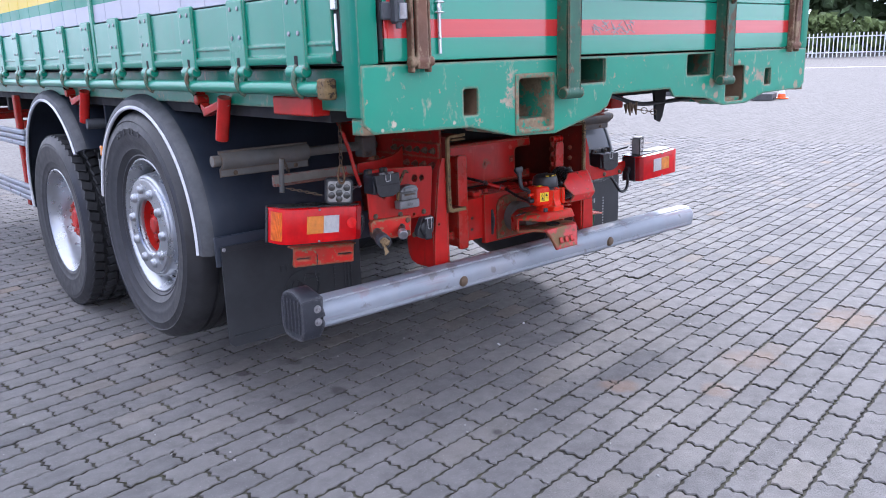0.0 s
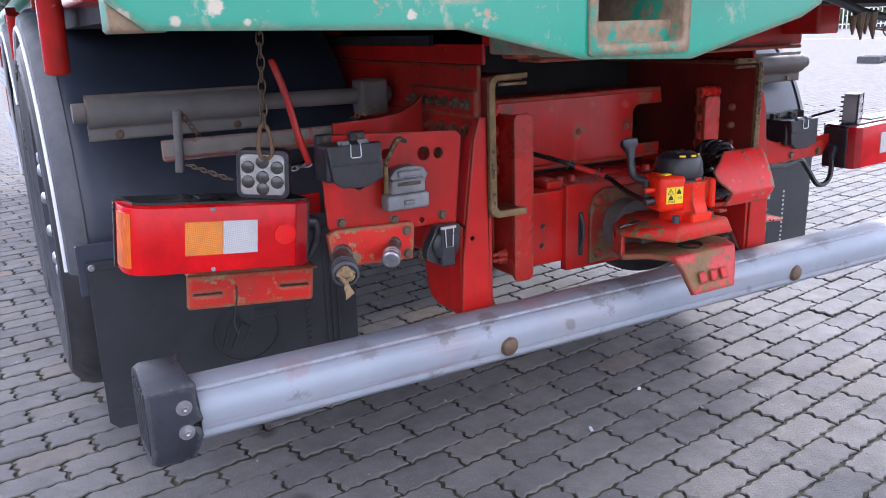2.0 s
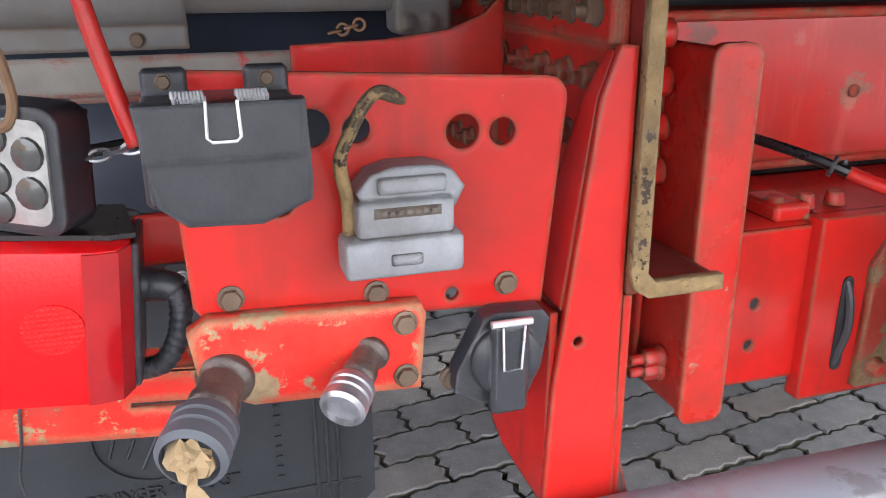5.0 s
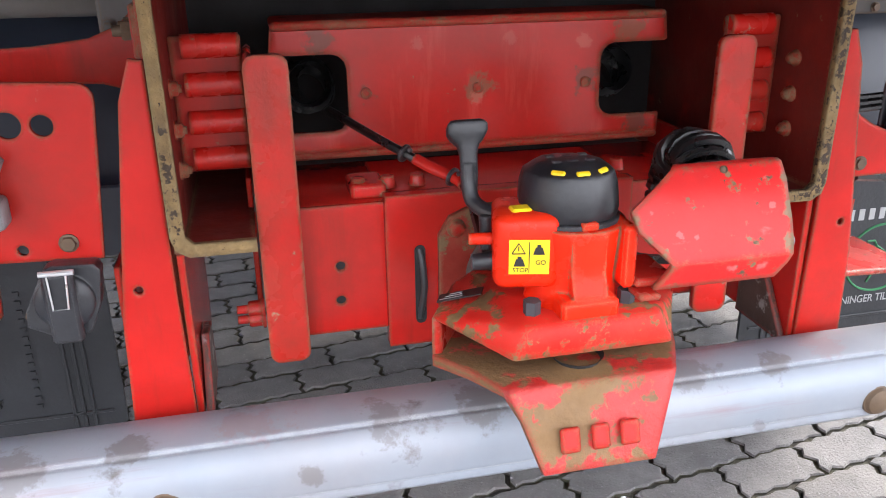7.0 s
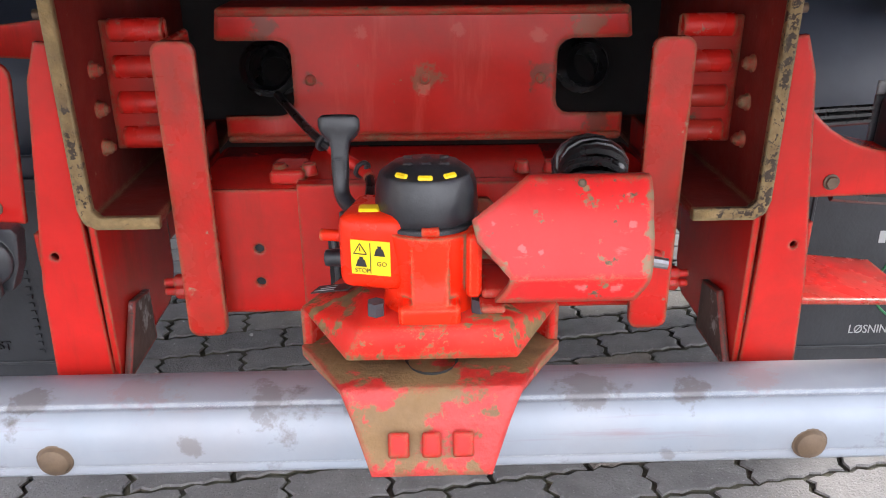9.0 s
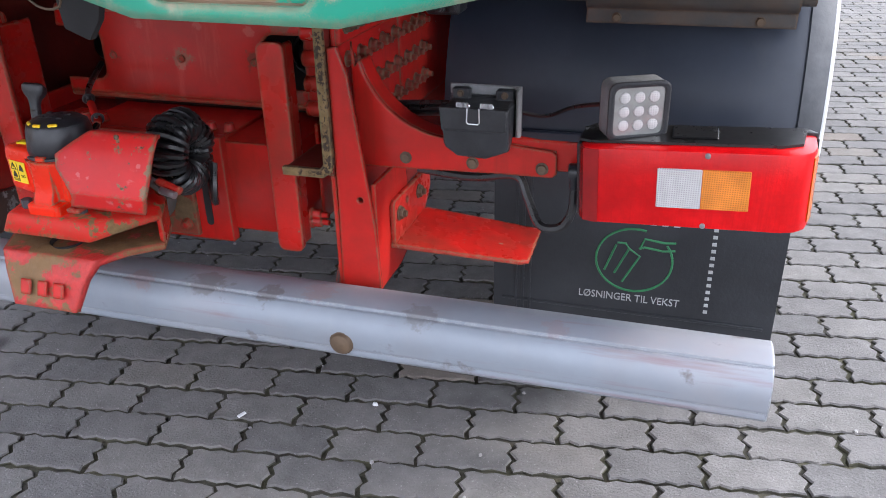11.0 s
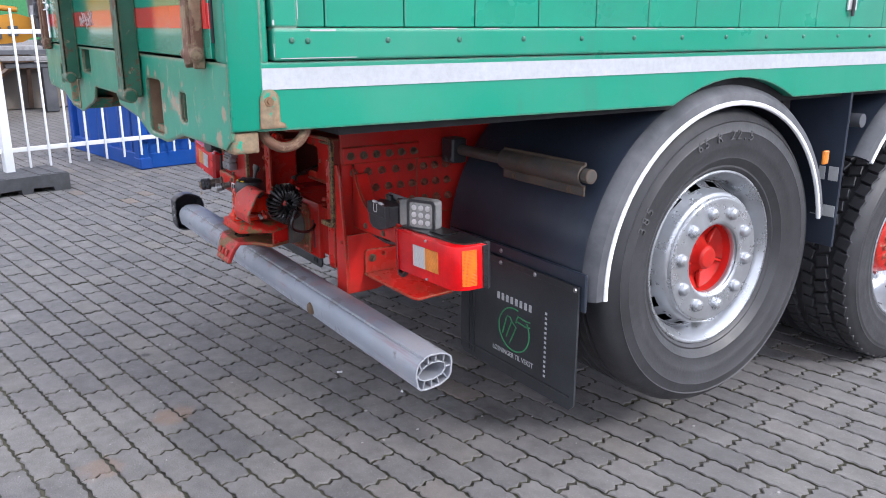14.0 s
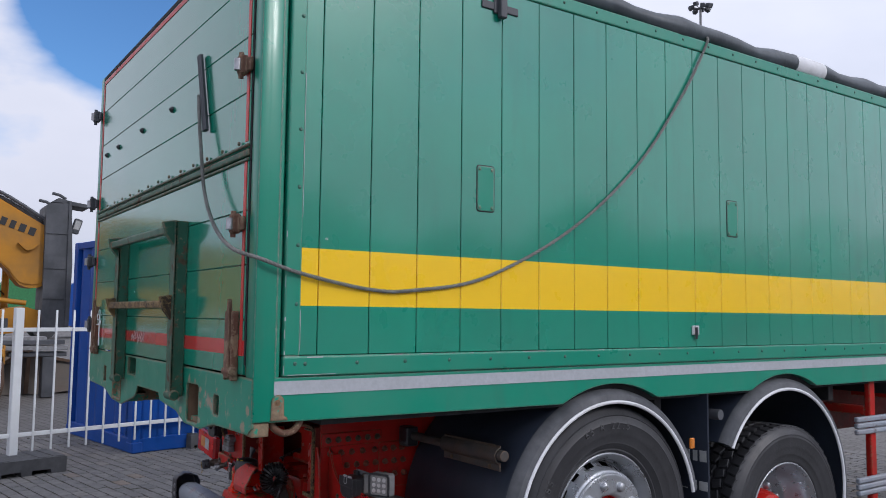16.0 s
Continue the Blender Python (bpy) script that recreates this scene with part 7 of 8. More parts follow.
islands("hook", bm, bolt_m, hang)
part("chain", chain((0.205, -0.345, 1.140), (0.335, -0.345, 1.120), 4, 0.016), bolt_m, truck, "rusty chain below the rear beam")
for y in (0.36, 1.90):
    k = 1.0 if y < 1 else 1.25
    bm = nb()
    pl(bm, [(y + 0.265 * k, 1.29), (y + 0.215 * k, 1.29), (y + 0.16 * k, 1.185), (y + 0.005, 1.225), (y + 0.01, 1.25), (y + 0.15 * k, 1.218), (y + 0.185 * k, 1.235)], "x", -1.228, -1.262)
    lever = part("lever_bracket", bm, red, truck, "red bracket of the drop side lock")
    bm = nb()
    cy(bm, (-1.250, y, 1.258), (-1.250, y + 0.052 * k, 1.105), 0.024, n=16)
    part("handle", bm, red, lever)
    bm = nb()
    cy(bm, (-1.16, y + 0.20 * k, 1.245), (-1.27, y + 0.20 * k, 1.245), 0.018, n=12)
    part("pivot", bm, red_dull, lever)
bm = nb()
b2(bm, (-1.262, -0.24, 1.212), (-1.10, -0.005, 1.270), 0.004)
part("side_bracket", bm, red, truck, "red steel block under the drop side")
bm = nb()
b2(bm, (-0.44, -0.10, 1.125), (-0.36, 0.9, 1.20), 0.004)
b2(bm, (0.36, -0.10, 1.125), (0.44, 0.9, 1.20), 0.004)
# unseen plates added along the rails to block a bright gap above them
for s in (-1, 1):
    b2(bm, (s * 0.424, 0.955, 1.0635), (s * 0.431, 6.3, 1.189), 0.001)
islands("sub_frame", bm, red, truck, "red sub-frame and added closing plates below the body")
bm = nb()
for s in (-1, 1):
    b2(bm, (s * 0.4325, 0.12, 1.086), (s * 0.440, 0.95, 1.19), 0.002)
islands("frame_gusset", bm, red, truck)

# ---- mudguards, flaps and supports ----


def mudguard(s, yc, a0, a1, x_in):
    """An arched guard with a rolled edge and white piping."""
    R, zc = 0.592, 0.660
    n = 40
    angs = [radians(a0 + (a1 - a0) * k / n) for k in range(n + 1)]
    bm = nb()
    rows = []
    cross_ = [(x_in, 0.0), (1.10, 0.0), (1.20, 0.003), (1.245, -0.004), (1.268, -0.022), (1.272, -0.05), (1.264, -0.05), (1.258, -0.028), (1.24, -0.014), (1.10, -0.010), (x_in, -0.010)]
    for a in angs:
        rows.append([bm.verts.new((s * x, yc + (R + dr) * math.cos(a), zc + (R + dr) * math.sin(a))) for x, dr in cross_])
    for p_, q_ in zip(rows, rows[1:]):
        for k in range(len(cross_)):
            j = (k + 1) % len(cross_)
            bm.faces.new((p_[k], p_[j], q_[j], q_[k]))
    bm.faces.new(rows[0])
    bm.faces.new(rows[-1][::-1])
    g = part("mudguard", bm, guard, truck, "black plastic mudguard with white piping")
    bm = nb()
    rows = []
    band = [(1.226, 0.004), (1.248, -0.001), (1.272, -0.020), (1.276, -0.046)]
    for a in angs:
        rows.append([bm.verts.new((s * x, yc + (R + dr) * math.cos(a), zc + (R + dr) * math.sin(a))) for x, dr in band])
    for p_, q_ in zip(rows, rows[1:]):
        for k in range(len(band) - 1):
            bm.faces.new((p_[k], p_[k + 1], q_[k + 1], q_[k]))
    part("guard_edge", bm, guard_edge, g, "scuffed grey mudguard edge")
    bm = nb()
    tb(bm, [(s * 1.275, yc + (R - 0.052) * math.cos(a), zc + (R - 0.052) * math.sin(a)) for a in angs], 0.0085, 7)
    part("piping", bm, white_trim, g)
    return g


for s in (-1, 1):
    mudguard(s, 1.145 if s > 0 else 1.21, 183, 10, 0.50)
    mudguard(s, 2.45 if s > 0 else 2.58, 150, -14, 0.62)
    # inner panel of the guard going down to the flap
    bm = nb()
    b2(bm, (s * 0.53, 0.536, 0.60), (s * 1.262, 0.547, 0.72), 0.003)
    part("guard_panel", bm, guard, truck)
    bm = nb()
    fx0, fx1 = (0.625, 1.245) if s > 0 else (0.60, 1.245)
    pl(bm, [(s * (fx0 + 0.02), 0.268), (s * fx0, 0.288), (s * fx0, 0.68), (s * fx1, 0.68), (s * fx1, 0.288), (s * (fx1 - 0.02), 0.268)], "y", 0.524, 0.532)
    flap = part("mudflap", bm, flap_m, truck, "black rubber mudflap with printed and moulded logo")
    bm = nb()
    for x in (0.0, 0.016, 0.032):
        b2(bm, (s * (fx0 + 0.05 + x), 0.520, 0.285), (s * (fx0 + 0.056 + x), 0.525, 0.66), 0.001)
    b2(bm, (s * (fx0 + 0.02), 0.520, 0.31), (s * (fx1 - 0.02), 0.525, 0.316), 0.001)
    part("rib", bm, flap_m, flap)
    bm = nb()
    b2(bm, (s * fx0, 0.5205, 0.660), (s * fx1, 0.5245, 0.682), 0.0008)
    part("clamp_strip", bm, flap_m, flap)
    for x, z in ((fx0 + 0.22, 0.70), (fx0 + 0.42, 0.67), (fx1 - 0.01, 0.67), (fx0 + 0.24, 0.665)):
        bm = nb()
        hexa(bm, (s * x, 0.5205 if z < 0.69 else 0.536, z), (0, -1, 0), 0.0065, 0.005)
        part("bolt", bm, nut_m, flap)
    pm_ = white_print if s > 0 else flap_m
    gm = green_print if s > 0 else flap_m
    lx = 0.94 if s > 0 else -0.90
    PY = 0.5232 if s > 0 else 0.5215
    dp = 0.0005 if s > 0 else 0.002
    bm = nb()
    for k in range(8):
        b2(bm, (lx - 0.095 + k * 0.0245, PY - dp, 0.534), (lx - 0.095 + k * 0.0245 + 0.013, PY + 0.001, 0.558))
    islands("maker_bar", bm, pm_, flap)
    bm = nb()
    ring = [(lx + 0.082 * math.cos(radians(a)), PY, 0.445 + 0.076 * math.sin(radians(a))) for a in range(75, 396, 8)]
    tb(bm, ring, 0.0027, 5)
    for pts in (((-0.04, 0.035), (-0.062, -0.03)), ((-0.038, 0.04), (-0.02, 0.04), (-0.012, 0.028), (-0.04, -0.035)), ((-0.012, 0.028), (0.012, 0.012), (-0.022, -0.055)),
                ((0.01, 0.03), (0.02, 0.055), (0.06, 0.05), (0.085, 0.052)), ((0.02, 0.035), (0.06, 0.03), (0.085, 0.034)), ((0.01, 0.03), (0.02, 0.035))):
        tb(bm, [(lx + u, PY, 0.445 + v) for u, v in pts], 0.0027, 5)
    part("logo_shape", bm, gm, flap, "plain green round emblem" if s > 0 else "moulded round emblem")
    text_part("lettering", "LØSNINGER TIL VEKST", 0.0255, Matrix.Translation((lx - 0.005, PY - 0.0002, 0.350)) @ pose(0, 0, 0, 90), pm_, flap, depth=dp, stretch=0.86)
    bm = nb()
    for k in range(14):
        b2(bm, (lx + 0.158, PY - dp, 0.335 + k * 0.0165), (lx + 0.167, PY + 0.001, 0.335 + k * 0.0165 + 0.0075))
    islands("web_bar", bm, pm_, flap)
    # support tube
    bm = nb()
    cy(bm, (s * 0.45, 0.575, 1.003), (s * 1.20, 0.575, 1.008), 0.020, n=18)
    cy(bm, (s * 1.195, 0.575, 1.008), (s * 1.222, 0.575, 1.008), 0.022, n=18)
    tm = tube_m if s < 0 else tube_dark
    sup = part("support_tube", bm, tm, truck, "dusty grey mudguard support tube" if s < 0 else "rusty mudguard support tube with shade in its colour")
    bm = nb()
    arc_o = [(0.578 - 0.033 * math.cos(radians(a)), 1.006 + 0.033 * math.sin(radians(a))) for a in range(-90, 91, 15)]
    arc_i = [(0.578 - 0.028 * math.cos(radians(a)), 1.006 + 0.028 * math.sin(radians(a))) for a in range(90, -91, -15)]
    pl(bm, [(0.578, 0.944), (0.572, 0.944), (0.572, 0.973)] + arc_o[1:-1] + [(0.572, 1.039), (0.572, 1.046), (0.578, 1.046)] + arc_i, "x", s * 0.80, s * 1.195)
    part("clamp_shell", bm, tm, sup)
    for x in (0.86, 1.13):
        bm = nb()
        hexa(bm, (s * x, 0.572, 0.956), (0, -1, 0), 0.008, 0.006)
        part("bolt", bm, bolt_m, sup)
    bm = nb()
    b2(bm, (s * 0.47, 0.535, 0.955), (s * 0.545, 0.60, 1.045), 0.006)
    for x in (0.50, 0.53):
        hexa(bm, (s * x, 0.535, 0.97), (0, -1, 0), 0.009, 0.007)
    # black on the right socket puts its shade into the colour
    part("tube_socket", bm, tube_m if s < 0 else black, sup)
    bm = nb()
    cy(bm, (s * 0.47, 1.86, 1.08), (s * 1.255, 1.92, 1.095), 0.026, n=16)
    part("support_tube", bm, exc_dark, truck)
    # widened inwards to the rail to block a bright gap
    bm = nb()
    b2(bm, (s * 0.445, 1.80, 0.62), (s * (1.20 if s < 0 else 1.270), 1.81, 1.22), 0.004)
    part("inner_guard", bm, guard, truck)
    bm = nb()
    for x0, x1, z0, z1 in ((1.06, 1.10, 0.875, 0.925), (1.12, 1.16, 0.875, 0.925), (1.18, 1.205, 0.875, 0.925), (1.220, 1.258, 0.875, 0.928),
                           (1.05, 1.09, 0.735, 0.780), (1.11, 1.145, 0.735, 0.780), (1.165, 1.200, 0.737, 0.780), (1.215, 1.262, 0.737, 0.780)):
        b2(bm, (s * x0, 1.797, z0), (s * x1, 1.801, z1))
    islands("guard_bar", bm, white_print, truck)
    bm = nb()
    b2(bm, (s * 1.27, 1.655, 0.955), (s * 1.283, 1.685, 1.005), 0.004)
    part("side_marker", bm, lens_amber, truck)
    # side guard rails ahead of the wheels
    for z in (0.60, 0.95):
        bm = nb()
        for k in range(3):
            b2(bm, (s * 1.235, 3.18, z - 0.05 + 0.036 * k), (s * 1.262, 5.6, z - 0.02 + 0.036 * k), 0.006)
        part("side_guard_rail", bm, alu, truck, "aluminium side guard rail")
    bm = nb()
    for y in (3.4, 4.6, 5.4):
        b2(bm, (s * 1.20, y - 0.03, 0.5), (s * 1.235, y + 0.03, 1.21), 0.004)
        b2(bm, (s * 0.46, y - 0.03, 1.0), (s * 1.20, y + 0.03, 1.05), 0.004)
    islands("guard_stay", bm, red_dull, truck)

# ---- wheels ----


def wheel(s, y, z, R, drive):
    X = 1.225 if s > 0 else 1.245
    m = Matrix.Translation((s * X, y, z)) @ pose(0, 0, 0, 0, 90 * s, 0)
    if drive:
        prof = [(0.306, -0.012), (0.306, 0.0), (0.298, 0.002), (0.290, -0.012), (0.276, -0.03), (0.268, -0.08), (0.262, -0.14), (0.245, -0.165), (0.20, -0.172), (0.155, -0.165), (0.14, -0.165)]
    else:
        prof = [(0.306, -0.012), (0.306, 0.0), (0.298, 0.002), (0.290, -0.012), (0.276, -0.028), (0.268, -0.06), (0.263, -0.082), (0.256, -0.078), (0.240, -0.050), (0.234, -0.018), (0.229, -0.003),
                (0.222, 0.002), (0.126, 0.006), (0.120, 0.0), (0.118, -0.07)]
    bm = nb()
    skip = None if drive else (lambda i, k: i == 7 and (k % 4) in (1, 2))
    lathe(bm, prof, m, 64, skip)
    w = part("wheel", bm, rim_m, truck, "deep silver rim with red hub" if drive else "silver steel rim with red hub")
    bm = nb()
    W = 0.30 if drive else 0.375
    tp = [(0.300, -0.010), (0.312, 0.005), (0.318, 0.009), (0.324, 0.008), (0.345, 0.022), (0.350, 0.026), (0.355, 0.0255), (0.385, 0.037), (0.40, 0.041), (0.436, 0.044), (0.439, 0.0455), (0.442, 0.044), (R - 0.050, 0.040), (R - 0.046, 0.042), (R - 0.042, 0.036), (R - 0.026, 0.024), (R - 0.010, 0.006), (R - 0.002, -0.014)]
    if drive:
        tp = [(r_, h_ * 0.55) for r_, h_ in tp]
    tread = []
    if drive:
        tread = [(R - 0.014, -0.03), (R - 0.014, -W + 0.03)]
    else:
        g = 5
        for k in range(g):
            c = -0.022 - (W - 0.044) * (k + 1) / (g + 1)
            tread += [(R, c + 0.009), (R - 0.012, c + 0.005), (R - 0.012, c - 0.005), (R, c - 0.009)]
    tp += tread + [(R - 0.002, -W + 0.02), (R - 0.03, -W - 0.004), (R - 0.06, -W - 0.016), (0.40, -W - 0.02), (0.315, -W), (0.295, -W + 0.02)]
    lathe(bm, tp, m, 96)
    tyre = part("tyre", bm, rubber, w, "black tyre with lug tread" if drive else "worn black tyre")
    if drive:
        bm = nb()
        nbk = 54
        for k in range(nbk):
            a = 2 * math.pi * k / nbk
            for j, (hc, wd, sh) in enumerate(((-0.030, 0.058, 0), (-0.105, 0.052, 0.5), (-0.172, 0.052, 0.15), (-0.262, 0.058, 0.6))):
                aa = a + sh * 2 * math.pi / nbk
                mm = m @ Matrix.Rotation(aa, 4, "Z") @ Matrix.Translation((R - 0.010, 0, hc)) @ Matrix.Rotation(radians(14 if j % 2 else -14), 4, "X")
                bx(bm, (0, 0, 0), (0.022, 0.046, wd), mm, 0.003)
        part("tread_block", bm, rubber, w)
        bm = nb()
        mi = Matrix.Translation((s * (X - 0.345), y, z)) @ pose(0, 0, 0, 0, 90 * s, 0)
        lathe(bm, tp, mi, 64)
        part("inner_tyre", bm, rubber, w)
        bm = nb()
        lathe(bm, [(0.142, -0.168), (0.135, -0.12), (0.12, -0.085), (0.10, -0.075), (0.06, -0.072), (0.05, -0.06), (0, -0.06)], m, 32)
        for k in range(12):
            a = 2 * math.pi * k / 12
            p = m @ Vector((0.085 * math.cos(a), 0.085 * math.sin(a), -0.075))
            hexa(bm, p, (s, 0, 0), 0.011, 0.012)
        part("hub", bm, red_worn, w, "rusty red drive hub")
        nz, nr = -0.165, 0.1675
    else:
        bm = nb()
        lathe(bm, [(0.119, -0.015), (0.116, -0.045), (0.075, -0.062), (0.060, -0.055), (0.045, -0.036), (0.041, -0.016), (0.033, -0.008), (0.0, -0.006)], m, 32)
        for k in range(5):
            bx(bm, (0.085, 0, -0.048), (0.060, 0.010, 0.020), m @ Matrix.Rotation(2 * math.pi * k / 5, 4, "Z"), 0.003)
        part("hub", bm, red, w, "red painted hub")
        nz, nr = 0.006, 0.1675
        bm = nb()
        b_ = m @ pose(0, 0, nz - 0.004)
        lathe(bm, [(0.219, 0.0), (0.215, 0.011), (0.132, 0.013), (0.124, 0.008)], b_, 48)
        part("nut_ring", bm, rim_m, w)
    for k in range(10):
        a = 2 * math.pi * (k + 0.3) / 10
        bm = nb()
        mm = m @ Matrix.Translation((nr * math.cos(a), nr * math.sin(a), nz))
        lathe(bm, [(0.0245, 0.0), (0.0245, 0.007), (0.0205, 0.010), (0.0195, 0.020), (0.015, 0.025), (0.007, 0.027), (0.0, 0.0275)], mm, 14)
        part("lug_nut", bm, rim_m, w)
    if not drive:
        # raised size marking on the side wall
        for txt, a0 in (("65 R 22.5", 202), ("385", 248)):
            for k, ch in enumerate(txt):
                if ch != " ":
                    a = radians((a0 if s > 0 else a0 - 180) - 4.3 * k)
                    cu = m @ Matrix.Rotation(a, 4, "Z") @ Matrix.Translation((0.428, 0, 0.0435)) @ Matrix.Rotation(radians(-90), 4, "Z")
                    text_part("tyre_marking", ch, 0.046, cu, rubber_mark, w, depth=0.0028)
    return w


for s in (-1, 1):
    wheel(s, 1.15 if s > 0 else 1.23, 0.668, 0.520, False)
    wheel(s, 2.50 if s > 0 else 2.62, 0.500, 0.500, True)
bm = nb()
cy(bm, (-0.95, 1.15, 0.668), (0.95, 1.15, 0.668), 0.06, n=16)
cy(bm, (-0.7, 2.50, 0.505), (0.7, 2.50, 0.505), 0.09, n=16)
lathe(bm, [(0.0, -0.16), (0.16, -0.12), (0.2, 0), (0.16, 0.12), (0, 0.16)], pose(0, 2.5, 0.52, 90), 20)
part("axle", bm, dark, truck)

# ---- rope ----
bm = nb()
rp = smooth_line([(0.70, RY - 0.03, 2.42), (0.73, RY - 0.035, 2.33), (0.78, RY - 0.04, 2.20), (0.87, RY - 0.05, 2.02), (1.02, RY - 0.06, 1.88), (1.20, RY - 0.06, 1.79), (1.295, RY + 0.01, 1.75),
                  (1.295, -0.36, 1.707), (1.287, -0.10, 1.662), (1.287, 0.09, 1.663), (1.287, 0.43, 1.725), (1.287, 0.89, 1.948), (1.287, 1.31, 2.278), (1.29, 1.62, 2.65), (1.29, 1.815, 2.95), (1.25, 1.83, 2.985)], 60)
tb(bm, rp[::6], 0.0040, 8)
rope = solo("rope", bm, rope_m, "grey twisted rope hanging from the roof edge along the truck side", "rope", angle=60)
bm = nb()
for k in range(3):
    pts = []
    u = None
    for i, p in enumerate(rp):
        d = (rp[min(i + 1, len(rp) - 1)] - rp[max(i - 1, 0)]).normalized()
        u = (d.orthogonal() if u is None else u - d * u.dot(d)).normalized()
        v = d.cross(u)
        a = i * 0.85 + 2 * math.pi * k / 3
        pts.append(p + (u * math.cos(a) + v * math.sin(a)) * 0.0040)
    tb(bm, pts, 0.0036, 5)
part("strand", bm, rope_m, rope, angle=60)

# ---- ground ----
bm = nb()
b2(bm, (-900, -900, -0.30), (900, 900, -0.012))
solo("ground", bm, ground_m, "grey block-paved yard reaching to the horizon", "ground", "structure")
bm = nb()
b2(bm, (-7.32, -5.02, -0.0119), (9.32, 8.32, -0.0105), m=Matrix.Rotation(ROW_TURN, 4, "Z"))
pav = solo("paving_bed", bm, joint_m, "sandy joints between concrete pavers with stains", "paving", "structure")


def paver_outline():
    """An interlocking paver: waved long sides with half the length as period, notched ends."""
    hl, hw, g, a = PL / 2, PW / 2, 0.0054, 0.0088
    wave = [(0.0, 0.0), (0.10, 1.0), (0.22, 0.1), (0.34, 0.9), (0.5, -0.2)]
    lower = []
    for half in (0, 1):
        for u, h in wave[:-1]:
            lower.append((-hl + (half * 0.5 + u) * PL, -hw + a * (h - 0.4)))
    lower.append((hl, -hw + a * -0.4))
    ends = [(-0.004, -0.32), (0.009, -0.12), (-0.007, 0.12), (0.007, 0.32)]
    right = [(hl + dx, PW * f) for dx, f in ends]
    upper = [(x, y + PW) for x, y in lower][::-1]
    left = [(x - PL, y) for x, y in right][::-1]
    o = lower + right + upper + left
    return [(x * (1 - g / hl), y * (1 - g / hw)) for x, y in o]


OUT = paver_outline()
PN = len(OUT)


def paver_geometry():
    """Vertices and faces of one paver: a chamfered block, its top at z = 0."""
    vs, fs = [], []
    for k, z in ((1.0, -0.02), (1.0, -0.0045), (0.945, 0.0)):
        for x, y in OUT:
            ky = 1 - (1 - k) * PL / PW * 0.5
            vs.append((x * (k + (1 - k) * 0.5), y * ky, z))
    for lev in (0, 1):
        for i in range(PN):
            j = (i + 1) % PN
            fs.append((lev * PN + i, lev * PN + j, (lev + 1) * PN + j, (lev + 1) * PN + i))
    fs.append(tuple(2 * PN + i for i in range(PN)))
    return vs, fs


gv, gf = paver_geometry()
rng = np.random.default_rng(7)
# eight slightly chipped shapes of the same paver
SHAPES, pm = [], []
for k in range(8):
    off = np.zeros((len(gv), 3))
    chip = rng.normal(0, 0.0013, (PN, 2))
    for lev in range(3):
        off[lev * PN:(lev + 1) * PN, :2] = chip + (rng.normal(0, 0.0008, (PN, 2)) if lev == 2 else 0)
    SHAPES.append(np.array(gv) + off)
    one = bpy.data.meshes.new("paver")
    one.from_pydata(SHAPES[-1].tolist(), [], gf)
    one.materials.append(paver_one)
    one.materials.append(joint_m)
    one.polygons.foreach_set("material_index", np.array([1] * PN + [0] * (PN + 1), dtype=np.int32))
    pm.append(one)
all_v, all_f, cnt = [], [], 0
single = 0
for r in range(-46, 76):
    for c in range(-34, 44):
        x, y = (c + 0.5 * (r % 2)) * PL, r * PW
        if not (-7.3 < x < 9.3 and -5.0 < y < 8.3):
            continue
        dz, tx, ty, yaw = rng.normal(0, 0.0012), rng.normal(0, 0.006), rng.normal(0, 0.010), rng.normal(0, 0.006)
        wx = x * math.cos(ROW_TURN) - y * math.sin(ROW_TURN)
        wy = x * math.sin(ROW_TURN) + y * math.cos(ROW_TURN)
        near = -1.15 < wx < 1.55 and -0.45 < wy < 1.05 and single < 300 and (wy < 0.75 or wx > 0)
        loc = Matrix.Translation((wx, wy, dz - 0.001)) @ Matrix.Rotation(ROW_TURN + yaw, 4, "Z") @ Matrix.Rotation(tx, 4, "X") @ Matrix.Rotation(ty * 0.5, 4, "Y")
        if near:
            ob = new("paver", pm[int(rng.integers(8))])
            ob.parent = pav
            ob.matrix_basis = loc
            single += 1
        else:
            M_ = np.array(loc)
            all_v.append(SHAPES[int(rng.integers(8))] @ M_[:3, :3].T + M_[:3, 3])
            all_f += [tuple(i + cnt for i in f) for f in gf]
            cnt += len(gv)
me = bpy.data.meshes.new("laid_pavers")
me.from_pydata(np.concatenate(all_v).tolist(), [], all_f)
me.materials.append(paver_all)
me.materials.append(joint_m)
me.polygons.foreach_set("material_index", np.array(([1] * PN + [0] * (PN + 1)) * (cnt // len(gv)), dtype=np.int32))
lay = new("laid_pavers", me)
lay.parent = pav
tagged(lay, kind="stuff")
random.seed(11)
bm = nb()
for k in range(160):
    x, y = random.uniform(-2.5, 2.5), random.uniform(-1.2, 2.2)
    r = random.uniform(0.002, 0.006)
    lathe(bm, [(0, -0.3 * r), (r, 0), (0.7 * r, 0.6 * r), (0, 0.8 * r)], pose(x, y, 0.001, random.uniform(-20, 20), random.uniform(-20, 20), 0) @ Matrix.Diagonal((1, random.uniform(0.6, 1.5), 1, 1)), 6)
solo("grit", bm, concrete, "small stones and crumbs on the paving", "grit", "stuff")
bm = nb()
lathe(bm, [(0, -0.002), (0.008, 0), (0.006, 0.007), (0, 0.009)], pose(0.341, 0.43, 0.0) @ Matrix.Diagonal((1, 0.6, 1, 1)), 8)
solo("pebble", bm, white_trim, "small white pebble lying on the paving", "pebble")
bm = nb()
